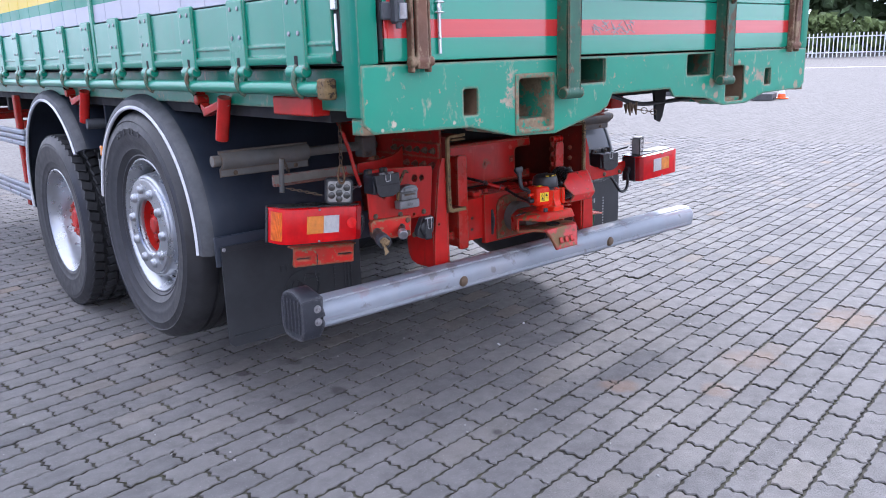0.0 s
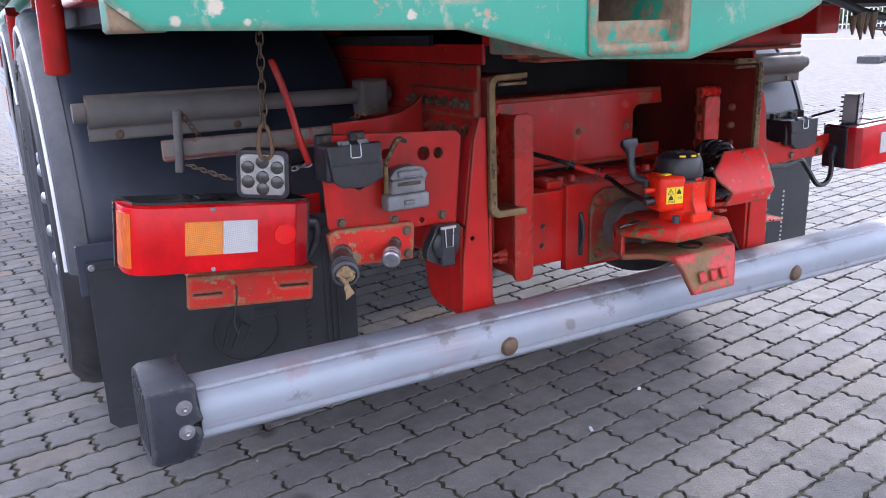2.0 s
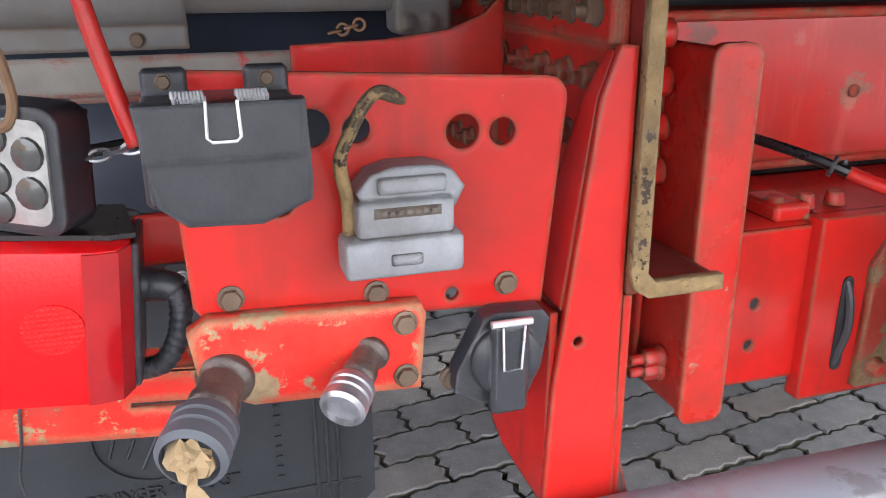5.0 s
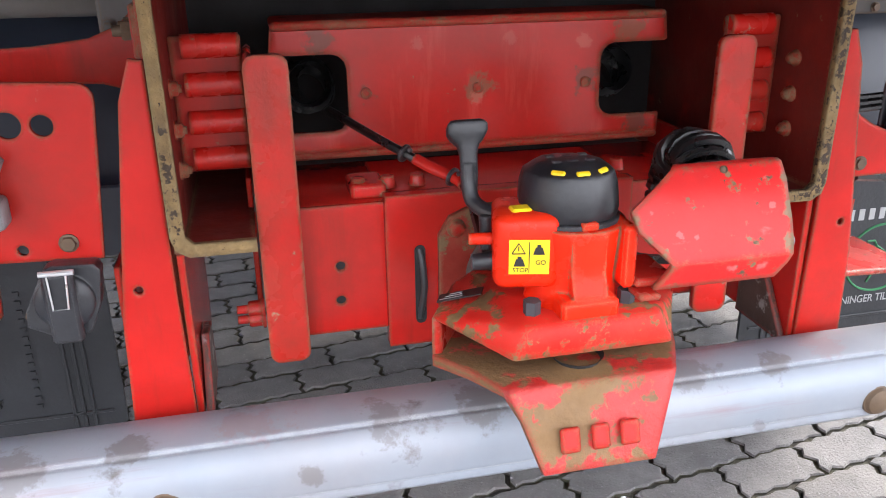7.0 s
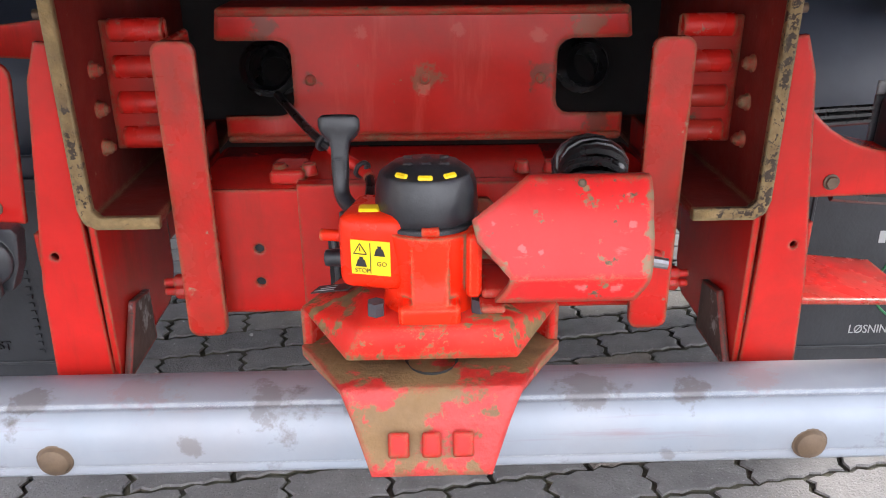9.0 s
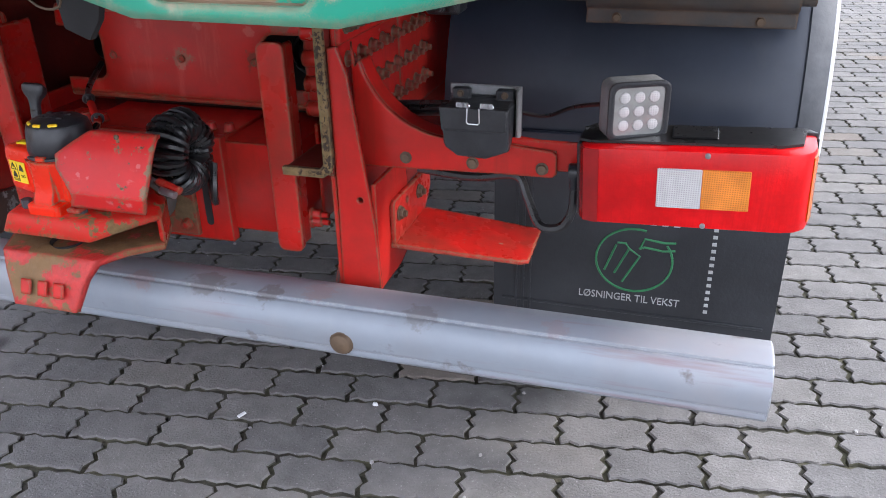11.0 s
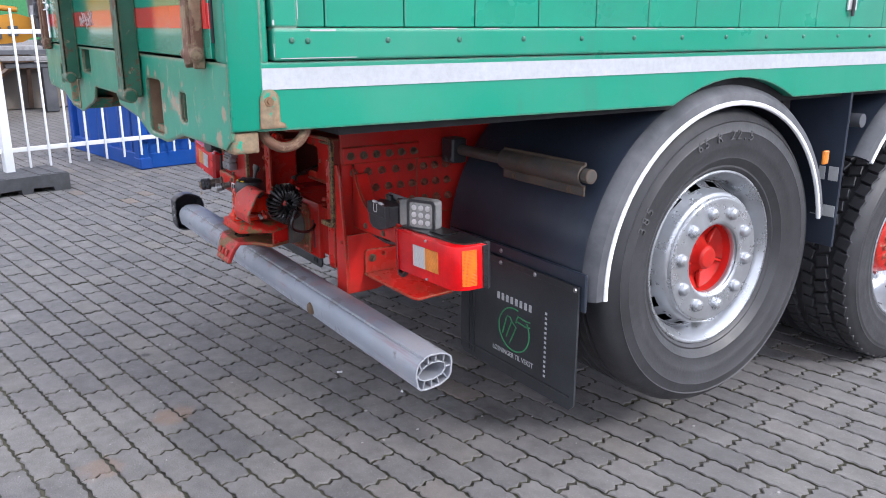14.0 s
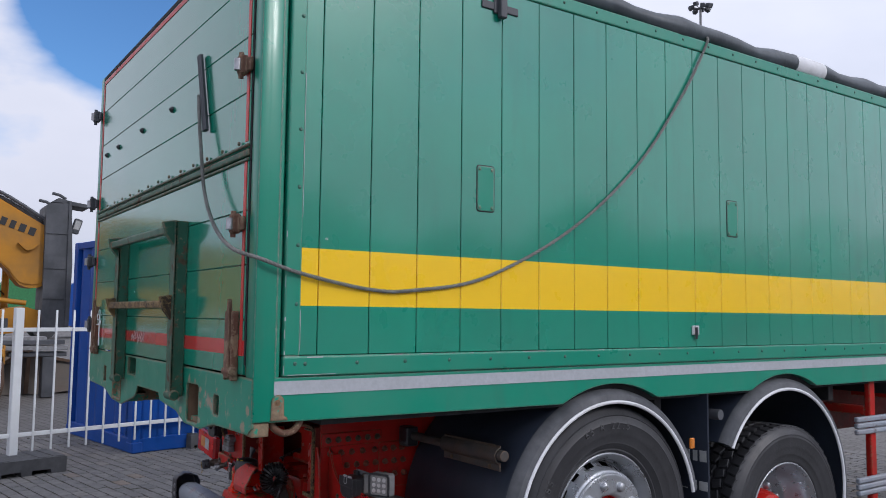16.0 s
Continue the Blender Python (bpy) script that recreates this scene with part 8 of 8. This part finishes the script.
bx(bm, (0, 0, 0), (0.010, 0.024, 0.006), pose(0.032, 0.301, 0.003, 0, 0, -25), 0.002)
solo("cigarette_end", bm, white_trim, "white paper stub lying in a joint", "litter")

# ---- white fence on feet ----
F0, F1 = Vector((-5.25, -0.42, 0)), Vector((-5.72, 1.64, 0))
fd = (F1 - F0).normalized()
fyaw = math.degrees(math.atan2(fd.y, fd.x))
FL = 2.12


def foot_block(bm, y0, y1, dx=0.0):
    """A moulded foot: arched openings below, raised pads on top."""
    o = [(-0.40, 0.0), (-0.36, 0.0), (-0.355, 0.035), (-0.32, 0.035), (-0.315, 0.0), (-0.23, 0.0), (-0.222, 0.04), (-0.05, 0.045), (-0.042, 0.0), (0.045, 0.0), (0.052, 0.045), (0.225, 0.04), (0.233, 0.0), (0.37, 0.0), (0.37, 0.145), (0.36, 0.152), (-0.39, 0.152), (-0.40, 0.145)]
    pl(bm, [(x + dx, z) for x, z in o], "y", y0, y1)
    for x in (-0.34, -0.20, 0.17, 0.31):
        b2(bm, (x + dx - 0.05, y0 + 0.02, 0.150), (x + dx + 0.05, y1 - 0.02, 0.160), 0.004)


def fence_panel(fx, fy0, fy1):
    f = thing("fence_panel", "white steel bar fence panel standing on a dark block foot", "fence", group="white fence panels")
    bm = nb()
    b2(bm, (-0.04, -0.04, 0.10), (0.04, 0.04, 1.60), 0.006)
    part("post", bm, fence_m, f)
    for z in (0.34, 1.38):
        bm = nb()
        b2(bm, (0.04, -0.018, z - 0.02), (FL - 0.04, 0.018, z + 0.02), 0.004)
        part("rail", bm, fence_m, f)
    for k in range(11):
        bm = nb()
        x = 0.18 + k * 0.178
        b2(bm, (x - 0.0105, -0.037, 0.17), (x + 0.0105, -0.019, 1.58), 0.006, 2)
        part("bar", bm, fence_m, f)
    bm = nb()
    foot_block(bm, fy0, fy1, fx)
    part("block_foot", bm, block_m, f, "dark moulded block foot")
    return f


fence_panel(0.2, -0.06, 0.40).matrix_basis = pose(*(F0 + fd * FL), 0, 0, fyaw)
panel = fence_panel(0.0, -0.40, 0.12)
panel.matrix_basis = pose(*F0, 0, 0, fyaw)
for k in (-2, -1, 2):
    copy_thing(panel, pose(*(F0 + fd * FL * k), 0, 0, fyaw))


def yard_block():
    f = thing("yard_block", "dark moulded block lying on the paved yard", "block", group="blocks in the yard")
    bm = nb()
    foot_block(bm, -0.26, 0.26)
    part("block", bm, block_m, f)
    return f


# ---- blue container ----
def container(x0, x1, y0, y1, h):
    c = thing("container", "dark blue corrugated steel container standing behind the fence", "container")
    bm = nb()
    n = int((x1 - x0) / 0.075)
    pts = []
    for k in range(n + 1):
        x = x0 + (x1 - x0) * k / n
        pts.append((x, y0 + (0.04 if k % 4 in (1, 2) else 0.0)))
    pl(bm, pts + [(x1, y0 + 0.2), (x0, y0 + 0.2)], "z", 0.15, h - 0.08)
    part("long_wall", bm, blue_m, c)
    bm = nb()
    n = int((y1 - y0) / 0.075)
    pts = [(x1 - (0.04 if k % 4 in (1, 2) else 0.0), y0 + (y1 - y0) * k / n) for k in range(n + 1)]
    pl(bm, pts + [(x1 - 0.2, y1), (x1 - 0.2, y0)], "z", 0.15, h - 0.08)
    part("end_wall", bm, blue_m, c)
    for z0, z1 in ((0.0, 0.16), (h - 0.09, h)):
        bm = nb()
        b2(bm, (x0 - 0.01, y0 - 0.015, z0), (x1 + 0.015, y1, z1), 0.01)
        part("frame_rail", bm, blue_m, c)
    for x in (x0 + 0.04, x1 - 0.04):
        bm = nb()
        b2(bm, (x - 0.06, y0 - 0.02, 0.0), (x + 0.06, y0 + 0.08, h + 0.005), 0.01)
        part("corner_post", bm, blue_m, c)
    for x in (x0 + 0.05, x1 - 0.05):
        bm = nb()
        b2(bm, (x - 0.09, y0 - 0.025, -0.0), (x + 0.09, y0 + 0.1, 0.12), 0.012)
        part("corner_casting", bm, blue_m, c)
    return c


container(-2.02, 0.0, 0.0, 6.0, 2.46).matrix_basis = pose(-5.64, 0.82, 0, 0, 0, 9)

# ---- excavator behind the fence ----
ex = thing("excavator", "large yellow excavator with raised boom standing behind the fence", "excavator")
EX = pose(-16.0, 0.0, 0, 0, 0, 90)      # local x runs along world y, local y towards -x
BOOM = [(-3.0, 4.5), (-1.5, 4.42), (-0.5, 4.15), (0.31, 3.98), (1.23, 3.44), (1.30, 3.36), (1.31, 2.16), (1.20, 2.08), (1.06, 2.06), (0.92, 2.07), (0.80, 2.12), (0.70, 2.24), (0.60, 2.40),
        (0.42, 2.58), (0.20, 2.73), (0.0, 2.78), (-0.18, 2.80), (-0.5, 2.78), (-1.5, 2.70), (-3.0, 2.5)]
bm = nb()
pl(bm, BOOM, "y", -0.33, 0.35, m=EX)
bo = part("boom", bm, exc_yellow, ex, "yellow box-section boom")
bm = nb()
pl(bm, [(x, z) for x, z in BOOM[2:]][:-2] , "y", -0.352, -0.332, m=EX @ Matrix.Translation((0.35, 0, 3.1)) @ Matrix.Diagonal((0.97, 1, 0.93, 1)) @ Matrix.Translation((-0.35, 0, -3.1)))
part("side_plate", bm, exc_yellow, bo)
bm = nb()
for k, (w, h) in enumerate(((0.05, 0.17), (0.035, 0.17), (0.12, 0.17), (0.14, 0.17), (0.12, 0.17), (0.11, 0.17), (0.13, 0.17), (0.13, 0.17))):
    x = -0.17 + (0.0, 0.10, 0.22, 0.40, 0.60, 0.78, 0.97, 1.16)[k]
    bx(bm, (0, 0, 0), (w, 0.012, h), EX @ Matrix.Translation((x, -0.360, 3.69 - (x + 0.17) * 0.345)) @ pose(0, 0, 0, 0, 18, 0))
islands("brand_bar", bm, ink, bo)
for off, r in ((0.06, 0.05), (0.15, 0.04)):
    bm = nb()
    tb(bm, smooth_line([EX @ Vector((x, -0.1 - off, z + off)) for x, z in BOOM[:5]], 4), r, 8)
    part("hydraulic_line", bm, exc_dark, bo)
bm = nb()
pl(bm, [(0.72, 3.02), (0.80, 2.94), (0.90, 2.86), (1.02, 2.90), (1.12, 3.02), (1.00, 2.98), (0.86, 3.0)], "y", -0.46, -0.352, m=EX)
part("boom_bracket", bm, exc_yellow, bo)
bm = nb()
pl(bm, [(1.24, 1.2), (1.23, 3.86), (1.29, 3.93), (1.69, 3.95), (1.72, 3.86), (1.72, 1.2)], "y", -0.5, 0.5, m=EX)
st_ = part("stick", bm, exc_dark, ex, "dark grey steel stick")
bm = nb()
pl(bm, [(1.70, 1.2), (1.68, 4.0), (1.73, 4.0), (1.80, 2.6), (1.78, 1.2)], "y", -0.53, 0.53, m=EX)
part("flange", bm, exc_dark, st_)
for z in (3.27, 1.84, 2.5):
    bm = nb()
    bx(bm, (1.465, -0.51, z), (0.45, 0.03, 0.03), EX)
    part("seam", bm, exc_dark, st_)
bm = nb()
pl(bm, [(1.34, 3.97), (1.50, 4.08), (1.78, 4.02), (2.10, 3.98), (2.14, 3.90), (1.80, 3.93), (1.55, 3.98)], "y", -0.3, 0.5, m=EX)
part("link_plate", bm, exc_dark, st_)
for x, z in ((1.20, 4.00), (1.46, 4.18)):
    bm = nb()
    tb(bm, [EX @ Vector((x - 0.07, -0.1, z + 0.02)), EX @ Vector((x + 0.08, -0.1, z - 0.01)), EX @ Vector((x + 0.22, -0.1, z - 0.09))], 0.035, 8)
    part("pin", bm, exc_dark, st_)
bm = nb()
bx(bm, (1.86, -0.45, 3.45), (0.17, 0.14, 0.34), EX @ Matrix.Translation((1.86, 0, 3.45)) @ pose(0, 0, 0, 0, 16, 0) @ Matrix.Translation((-1.86, 0, -3.45)), 0.03, 2)
wl = part("lamp", bm, exc_dark, st_)
bm = nb()
bx(bm, (1.86, -0.525, 3.47), (0.12, 0.012, 0.20), EX @ Matrix.Translation((1.86, 0, 3.45)) @ pose(0, 0, 0, 0, 16, 0) @ Matrix.Translation((-1.86, 0, -3.45)), 0.004)
part("lens", bm, led_m, wl)

bm = nb()
pl(bm, [(-9.0, 1.3), (-9.1, 2.2), (-8.6, 3.0), (-5.2, 3.1), (-5.0, 3.6), (-3.4, 3.6), (-2.6, 2.4), (-2.6, 1.3)], "y", -1.6, 1.6, m=EX)
house = part("house", bm, exc_yellow, ex)
bm = nb()
pl(bm, [(-4.9, 2.1), (-4.9, 3.45), (-3.5, 3.45), (-2.85, 2.4), (-2.85, 2.1)], "y", -1.66, -1.58, m=EX)
part("cab_window", bm, glass_dark, house)
bm = nb()
pl(bm, [(-8.9, 0.5), (-8.5, 1.0), (-3.0, 1.0), (-2.6, 0.5), (-3.0, 0.0), (-8.5, 0.0)], "y", -1.7, 1.7, m=EX)
pl(bm, [(-7.2, 0.95), (-7.2, 1.32), (-4.4, 1.32), (-4.4, 0.95)], "y", -0.9, 0.9, m=EX)
part("undercarriage", bm, mud, ex, "muddy undercarriage")

# a second machine below the raised boom
dz = thing("bulldozer", "yellow tracked machine with a dark cab standing below the raised boom", "bulldozer")
bm = nb()
pl(bm, [(-4.2, 1.02), (-4.2, 1.70), (0.30, 1.70), (0.36, 1.63), (0.36, 1.02)], "y", -0.30, 1.8, m=EX)
hull = part("hull", bm, exc_yellow, dz)
bm = nb()
for k in range(7):
    bx(bm, (-0.86 + k * 0.135, -0.306, 1.60), (0.095, 0.012, 0.10), EX)
for k in range(4):
    bx(bm, (-0.44 + k * 0.06, -0.306, 1.50), (0.045, 0.012, 0.035), EX)
islands("brand_bar", bm, ink, hull)
bm = nb()
pl(bm, [(-2.2, 1.70), (-2.2, 2.22), (-0.02, 2.20), (0.06, 1.98), (0.07, 1.70)], "y", -0.25, 1.2, m=EX)
cab = part("cab", bm, exc_dark, dz, "dark driver's cab")
bm = nb()
b2(bm, (-2.3, -0.36, 2.215), (0.0, 1.3, 2.275), 0.02, m=EX)
part("roof", bm, exc_dark, cab)
for x0, x1 in ((-0.95, -0.50), (-0.43, -0.28), (-0.22, 0.03)):
    bm = nb()
    pl(bm, rect(x0, x1, 1.76, 2.10, 0.03), "y", -0.262, -0.252, m=EX)
    part("cab_window", bm, glass_dark, cab)
bm = nb()
pl(bm, [(0.36, 1.05), (0.36, 1.52), (0.60, 1.62), (0.92, 1.66), (1.24, 1.56), (1.24, 1.22), (0.98, 1.10)], "y", -0.25, 0.7, m=EX)
part("front_frame", bm, exc_yellow, dz)
for x0, x1, z0, z1 in ((0.45, 0.62, 1.16, 1.40), (0.74, 0.92, 1.22, 1.42), (-0.1, 0.24, 1.16, 1.40)):
    bm = nb()
    pl(bm, rect(x0, x1, z0, z1, 0.02), "y", -0.312, -0.20, m=EX)
    part("access_panel", bm, exc_dark if x0 > 0 else yellow_m, dz)
for x, y, z1 in ((0.19, -0.1, 2.60), (0.62, 0.55, 2.62)):
    bm = nb()
    cy(bm, EX @ Vector((x, y, 1.5)), EX @ Vector((x, y, z1)), 0.075, n=14)
    cy(bm, EX @ Vector((x, y, z1 - 0.10)), EX @ Vector((x, y, z1)), 0.092, n=14)
    cyl = part("hydraulic_cylinder", bm, exc_yellow, dz)
    bm = nb()
    tb(bm, smooth_line([EX @ Vector(p) for p in ((x - 0.02, y - 0.1, z1 - 0.7), (x - 0.14, y - 0.14, z1 - 0.62), (x - 0.26, y - 0.14, z1 - 0.75), (x - 0.24, y - 0.1, z1 - 1.0))], 5), 0.018, 6)
    part("hose", bm, black_gloss, cyl)
bm = nb()
cy(bm, EX @ Vector((0.12, -0.28, 1.83)), EX @ Vector((0.95, -0.28, 1.73)), 0.055, n=12)
part("cross_tube", bm, exc_yellow, dz)
bm = nb()
prof = [(-4.0 + 0.32 * math.cos(radians(a)), 0.48 + 0.48 * math.sin(radians(a))) for a in range(90, 271, 20)] + [(0.9 + 0.32 * math.cos(radians(a)), 0.48 + 0.48 * math.sin(radians(a))) for a in range(-90, 91, 20)]
pl(bm, prof, "y", 0.1, 0.7, m=EX)
track = part("track", bm, mud, dz, "muddy crawler track")
for k in range(16):
    bm = nb()
    bx(bm, (-3.9 + k * 0.32, 0.4, 0.955), (0.06, 0.62, 0.05), EX)
    part("track_shoe", bm, mud, track)

# attachments laid down in front of the machines
bucket = thing("digging_bucket", "rusty muddy excavator bucket lying behind the fence", "bucket")
BK = pose(-11.6, 0.0, 0, 0, 0, 90)
bm = nb()
pl(bm, [(-2.1, 0.0), (-2.2, 0.42), (-1.9, 0.72), (-1.2, 0.80), (-0.1, 0.78), (0.07, 0.74), (0.10, 0.40), (0.03, 0.08), (-0.3, 0.0)], "y", -0.7, 0.6, m=BK)
part("shell", bm, mud, bucket)
for x in (-1.5, -0.85, -0.30):
    bm = nb()
    pl(bm, [(x, 0.02), (x - 0.05, 0.40), (x, 0.76), (x + 0.06, 0.76), (x + 0.02, 0.40), (x + 0.07, 0.02)], "y", -0.74, -0.69, m=BK)
    part("wear_rib", bm, rust, bucket)
bm = nb()
pl(bm, [(-0.62, 0.44), (-0.45, 0.40), (-0.16, 0.50), (0.02, 0.47), (0.0, 0.55), (-0.3, 0.60)], "y", -0.735, -0.69, m=BK)
part("cutting_edge", bm, exc_dark, bucket)
beam = thing("yellow_beam", "yellow steel beam laid across the attachments", "beam")
bm = nb()
b2(bm, (-3.2, -0.15, 0.73), (0.19, 0.15, 0.88), 0.015, m=pose(-12.15, 0, 0.03, 0, 0, 90))
part("web", bm, exc_yellow, beam)
bm = nb()
b2(bm, (0.19, -0.02, 0.60), (0.22, 0.18, 0.93), 0.004, m=pose(-12.15, 0, 0.03, 0, 0, 90))
part("end_plate", bm, exc_yellow, beam)
blade = thing("dozer_blade", "grey-brown worn steel blade standing on the yard", "blade")
bm = nb()
BL = pose(-13.3, 0.0, 0, 0, 0, 90)
pl(bm, [(0.20, 0.0), (0.25, 0.55), (0.50, 0.74), (0.97, 0.72), (1.50, 0.60), (1.56, 0.05), (1.10, 0.0)], "y", -0.1, 0.5, m=BL)
part("plate", bm, blade_m, blade)
bm = nb()
pl(bm, [(0.24, 0.56), (0.50, 0.76), (0.97, 0.74), (1.50, 0.62), (1.50, 0.57), (0.97, 0.68), (0.50, 0.69), (0.26, 0.50)], "y", -0.16, -0.09, m=BL)
pl(bm, [(0.66, 0.02), (0.70, 0.72), (0.76, 0.72), (0.74, 0.02)], "y", -0.16, -0.09, m=BL)
islands("stiffener", bm, mud, blade)
pile = thing("beam_stack", "stack of pale grey steel beams lying behind the fence", "beams")
for k, (z, x0, x1, mt) in enumerate(((0.90, -0.5, 1.25, alu_cast), (1.00, -0.42, 1.20, exc_dark), (1.06, -0.46, 0.9, alu_cast), (0.78, 0.3, 1.25, exc_dark))):
    bm = nb()
    b2(bm, (x0 - 0.9 * (k < 3), -0.2 + 0.03 * k, z - 0.04), (x1, 0.25, z + 0.04), 0.008, m=pose(-12.5, 0, 0, 0, 0, 90))
    part("beam", bm, mt, pile)
for x in (-0.9, 0.95):
    bm = nb()
    b2(bm, (x - 0.1, -0.1, 0.0), (x + 0.1, 0.2, 0.86 if x < 0 else 0.74), 0.01, m=pose(-12.5, 0, 0, 0, 0, 90))
    part("stand", bm, exc_dark, pile)
bm = nb()
lathe(bm, [(0.0, -1.2), (0.75, -1.1), (0.8, 0), (0.75, 1.1), (0, 1.2)], pose(-13.2, 2.9, 2.75, 90, 0, 70), 28)
tk = solo("storage_tank", bm, sign_white, "pale round metal tank on a stand behind the container", "tank")
bm = nb()
for y in (2.3, 3.5):
    b2(bm, (-13.4, y - 0.1, 0.0), (-13.0, y + 0.1, 2.1), 0.02)
islands("tank_leg", bm, exc_dark, tk)
for k, (x, y, mt, h) in enumerate(((-45, 4.4, far_green, 3.9), (-47, 7.0, blue_m, 3.2), (-46, 0.5, exc_yellow, 2.8))):
    v = thing("parked_machine", ("green", "blue", "yellow")[k] + " machine parked far behind the excavator", "machine")
    bm = nb()
    pl(bm, [(y - 1.8, 0.7), (y - 1.8, 2.2), (y - 0.6, h - 0.6), (y + 0.4, h), (y + 1.6, h - 0.9), (y + 1.9, 0.7)], "x", x, x - 2.2)
    part("body", bm, mt, v)
    bm = nb()
    for yy in (y - 1.2, y + 1.2):
        cy(bm, (x + 0.1, yy, 0.6), (x - 2.3, yy, 0.6), 0.6, n=18)
    islands("wheel", bm, rubber, v)


def light_mast(x, y, h, n):
    m_ = thing("light_mast", "tall grey mast with a ring of floodlights", "light mast")
    bm = nb()
    cy(bm, (x, y, 0), (x, y, h), 0.22, 0.12, 10)
    part("mast", bm, alu_cast, m_)
    for k in range(n):
        a = 2 * math.pi * k / n
        bm = nb()
        r = 0.9 if n > 4 else 0.6
        bx(bm, (0, 0, 0), (0.5, 0.4, 0.4), Matrix.Translation((x + r * math.cos(a), y + r * math.sin(a), h + 0.2 * (k % 2))) @ pose(0, 0, 0, 0, 20, math.degrees(a)), 0.05)
        tb(bm, [(x, y, h - 0.1), (x + r * math.cos(a), y + r * math.sin(a), h + 0.1)], 0.05, 5)
        part("floodlight", bm, exc_dark, m_)


light_mast(3.79 - 0.569 * 85, -1.5 + 0.745 * 85, 1.6 + 0.348 * 85 + 0.3, 9)
light_mast(3.34 - 0.986 * 75, -1.35 + 0.071 * 75, 1.5 + 0.150 * 75, 3)

# ---- far side of the yard ----
FAR = Vector((0.905, 0.425, 0)).normalized()
FSIDE = Vector((-FAR.y, FAR.x, 0))
eye0 = Vector((-2.549, -2.34, 0))
ff = thing("far_fence", "white palisade fence at the far edge of the yard", "fence")
c = eye0 + FAR * 78
for z in (0.45, 1.75):
    bm = nb()
    bx(bm, (0, 0, 0), (70, 0.05, 0.09), Matrix.Translation((c.x, c.y, z)) @ pose(0, 0, 0, 0, 0, math.degrees(math.atan2(FSIDE.y, FSIDE.x))))
    part("rail", bm, fence_m, ff)
bm = nb()
bx(bm, (0, 0, 0), (0.09, 0.05, 2.0))
pale_me = finish("pale", bm, fence_m)
for k in range(-100, 101):
    p = c + FSIDE * k * 0.32
    ob = new("pale", pale_me)
    ob.parent = ff
    ob.matrix_basis = Matrix.Translation((p.x, p.y, 1.05)) @ pose(0, 0, 0, 0, 0, math.degrees(math.atan2(FSIDE.y, FSIDE.x)))
for dist, w in ((50, 0.4),):
    p = eye0 + FAR * dist
    bm = nb()
    bx(bm, (0, 0, 0), (60, w, 0.006), Matrix.Translation((p.x, p.y, -0.009)) @ pose(0, 0, 0, 0, 0, math.degrees(math.atan2(FSIDE.y, FSIDE.x)) + 4))
    solo("yard_line", bm, white_trim, "faded white line across the paved yard", "marking", "structure")
yb = yard_block()
yb.matrix_basis = pose(18.3, 11.4, 0, 0, 0, 20)
for x, y, a in ((17.2, 8.1, 20), (19.5, 15.0, 20)):
    copy_thing(yb, pose(x, y, 0, 0, 0, a))
bm = nb()
CONE = pose(17.65, 7.85, 0) @ Matrix.Diagonal((0.85, 0.85, 0.9, 1))
lathe(bm, [(0.0, 0.0), (0.19, 0.0), (0.19, 0.03), (0.12, 0.035), (0.05, 0.34), (0.0, 0.35)], CONE, 16)
cone = solo("traffic_cone", bm, orange_m, "small orange cone standing in the yard", "cone")
bm = nb()
lathe(bm, [(0.100, 0.14), (0.076, 0.245), (0.072, 0.245), (0.096, 0.14)], CONE, 16, closed=True)
part("band", bm, white_trim, cone, "white band")

random.seed(21)


def foliage(name, centre, spread, count, size, material, label):
    """Many small leaf clumps over trunks, as one mass of far wood."""
    vs, fs = [], []
    for k in range(count):
        u, v, w = random.gauss(0, 0.5), random.random(), random.gauss(0, 0.4)
        top = spread[2] * (0.72 + 0.28 * math.sin(u * 9 + 1.3) * math.cos(u * 23))
        p = Vector(centre) + FSIDE * u * spread[0] + FAR * w * spread[1] + Vector((0, 0, 0.4 + v ** 0.8 * top))
        s_ = size * random.uniform(0.5, 1.3)
        a = Vector((random.gauss(0, 1), random.gauss(0, 1), random.gauss(0, 1))).normalized()
        b = a.orthogonal().normalized()
        c_ = a.cross(b)
        i = len(vs)
        vs += [tuple(p + b * s_), tuple(p + c_ * s_ * 0.8), tuple(p - b * s_), tuple(p - c_ * s_ * 0.8), tuple(p + a * s_ * 0.5)]
        fs += [(i, i + 1, i + 4), (i + 1, i + 2, i + 4), (i + 2, i + 3, i + 4), (i + 3, i, i + 4)]
    me_ = bpy.data.meshes.new(name)
    me_.from_pydata(vs, [], fs)
    me_.materials.append(material)
    return tagged(new(name, me_), label, "trees", kind="stuff")


c = eye0 + FAR * 108
foliage("far_wood", c, (90, 14, 17), 9000, 1.0, leaf_m, "dark green wood beyond the far fence")
c = eye0 + FAR * 88
foliage("far_shrubs", c, (80, 4, 3.6), 5000, 0.5, leaf_m2, "low green shrubs along the far fence")
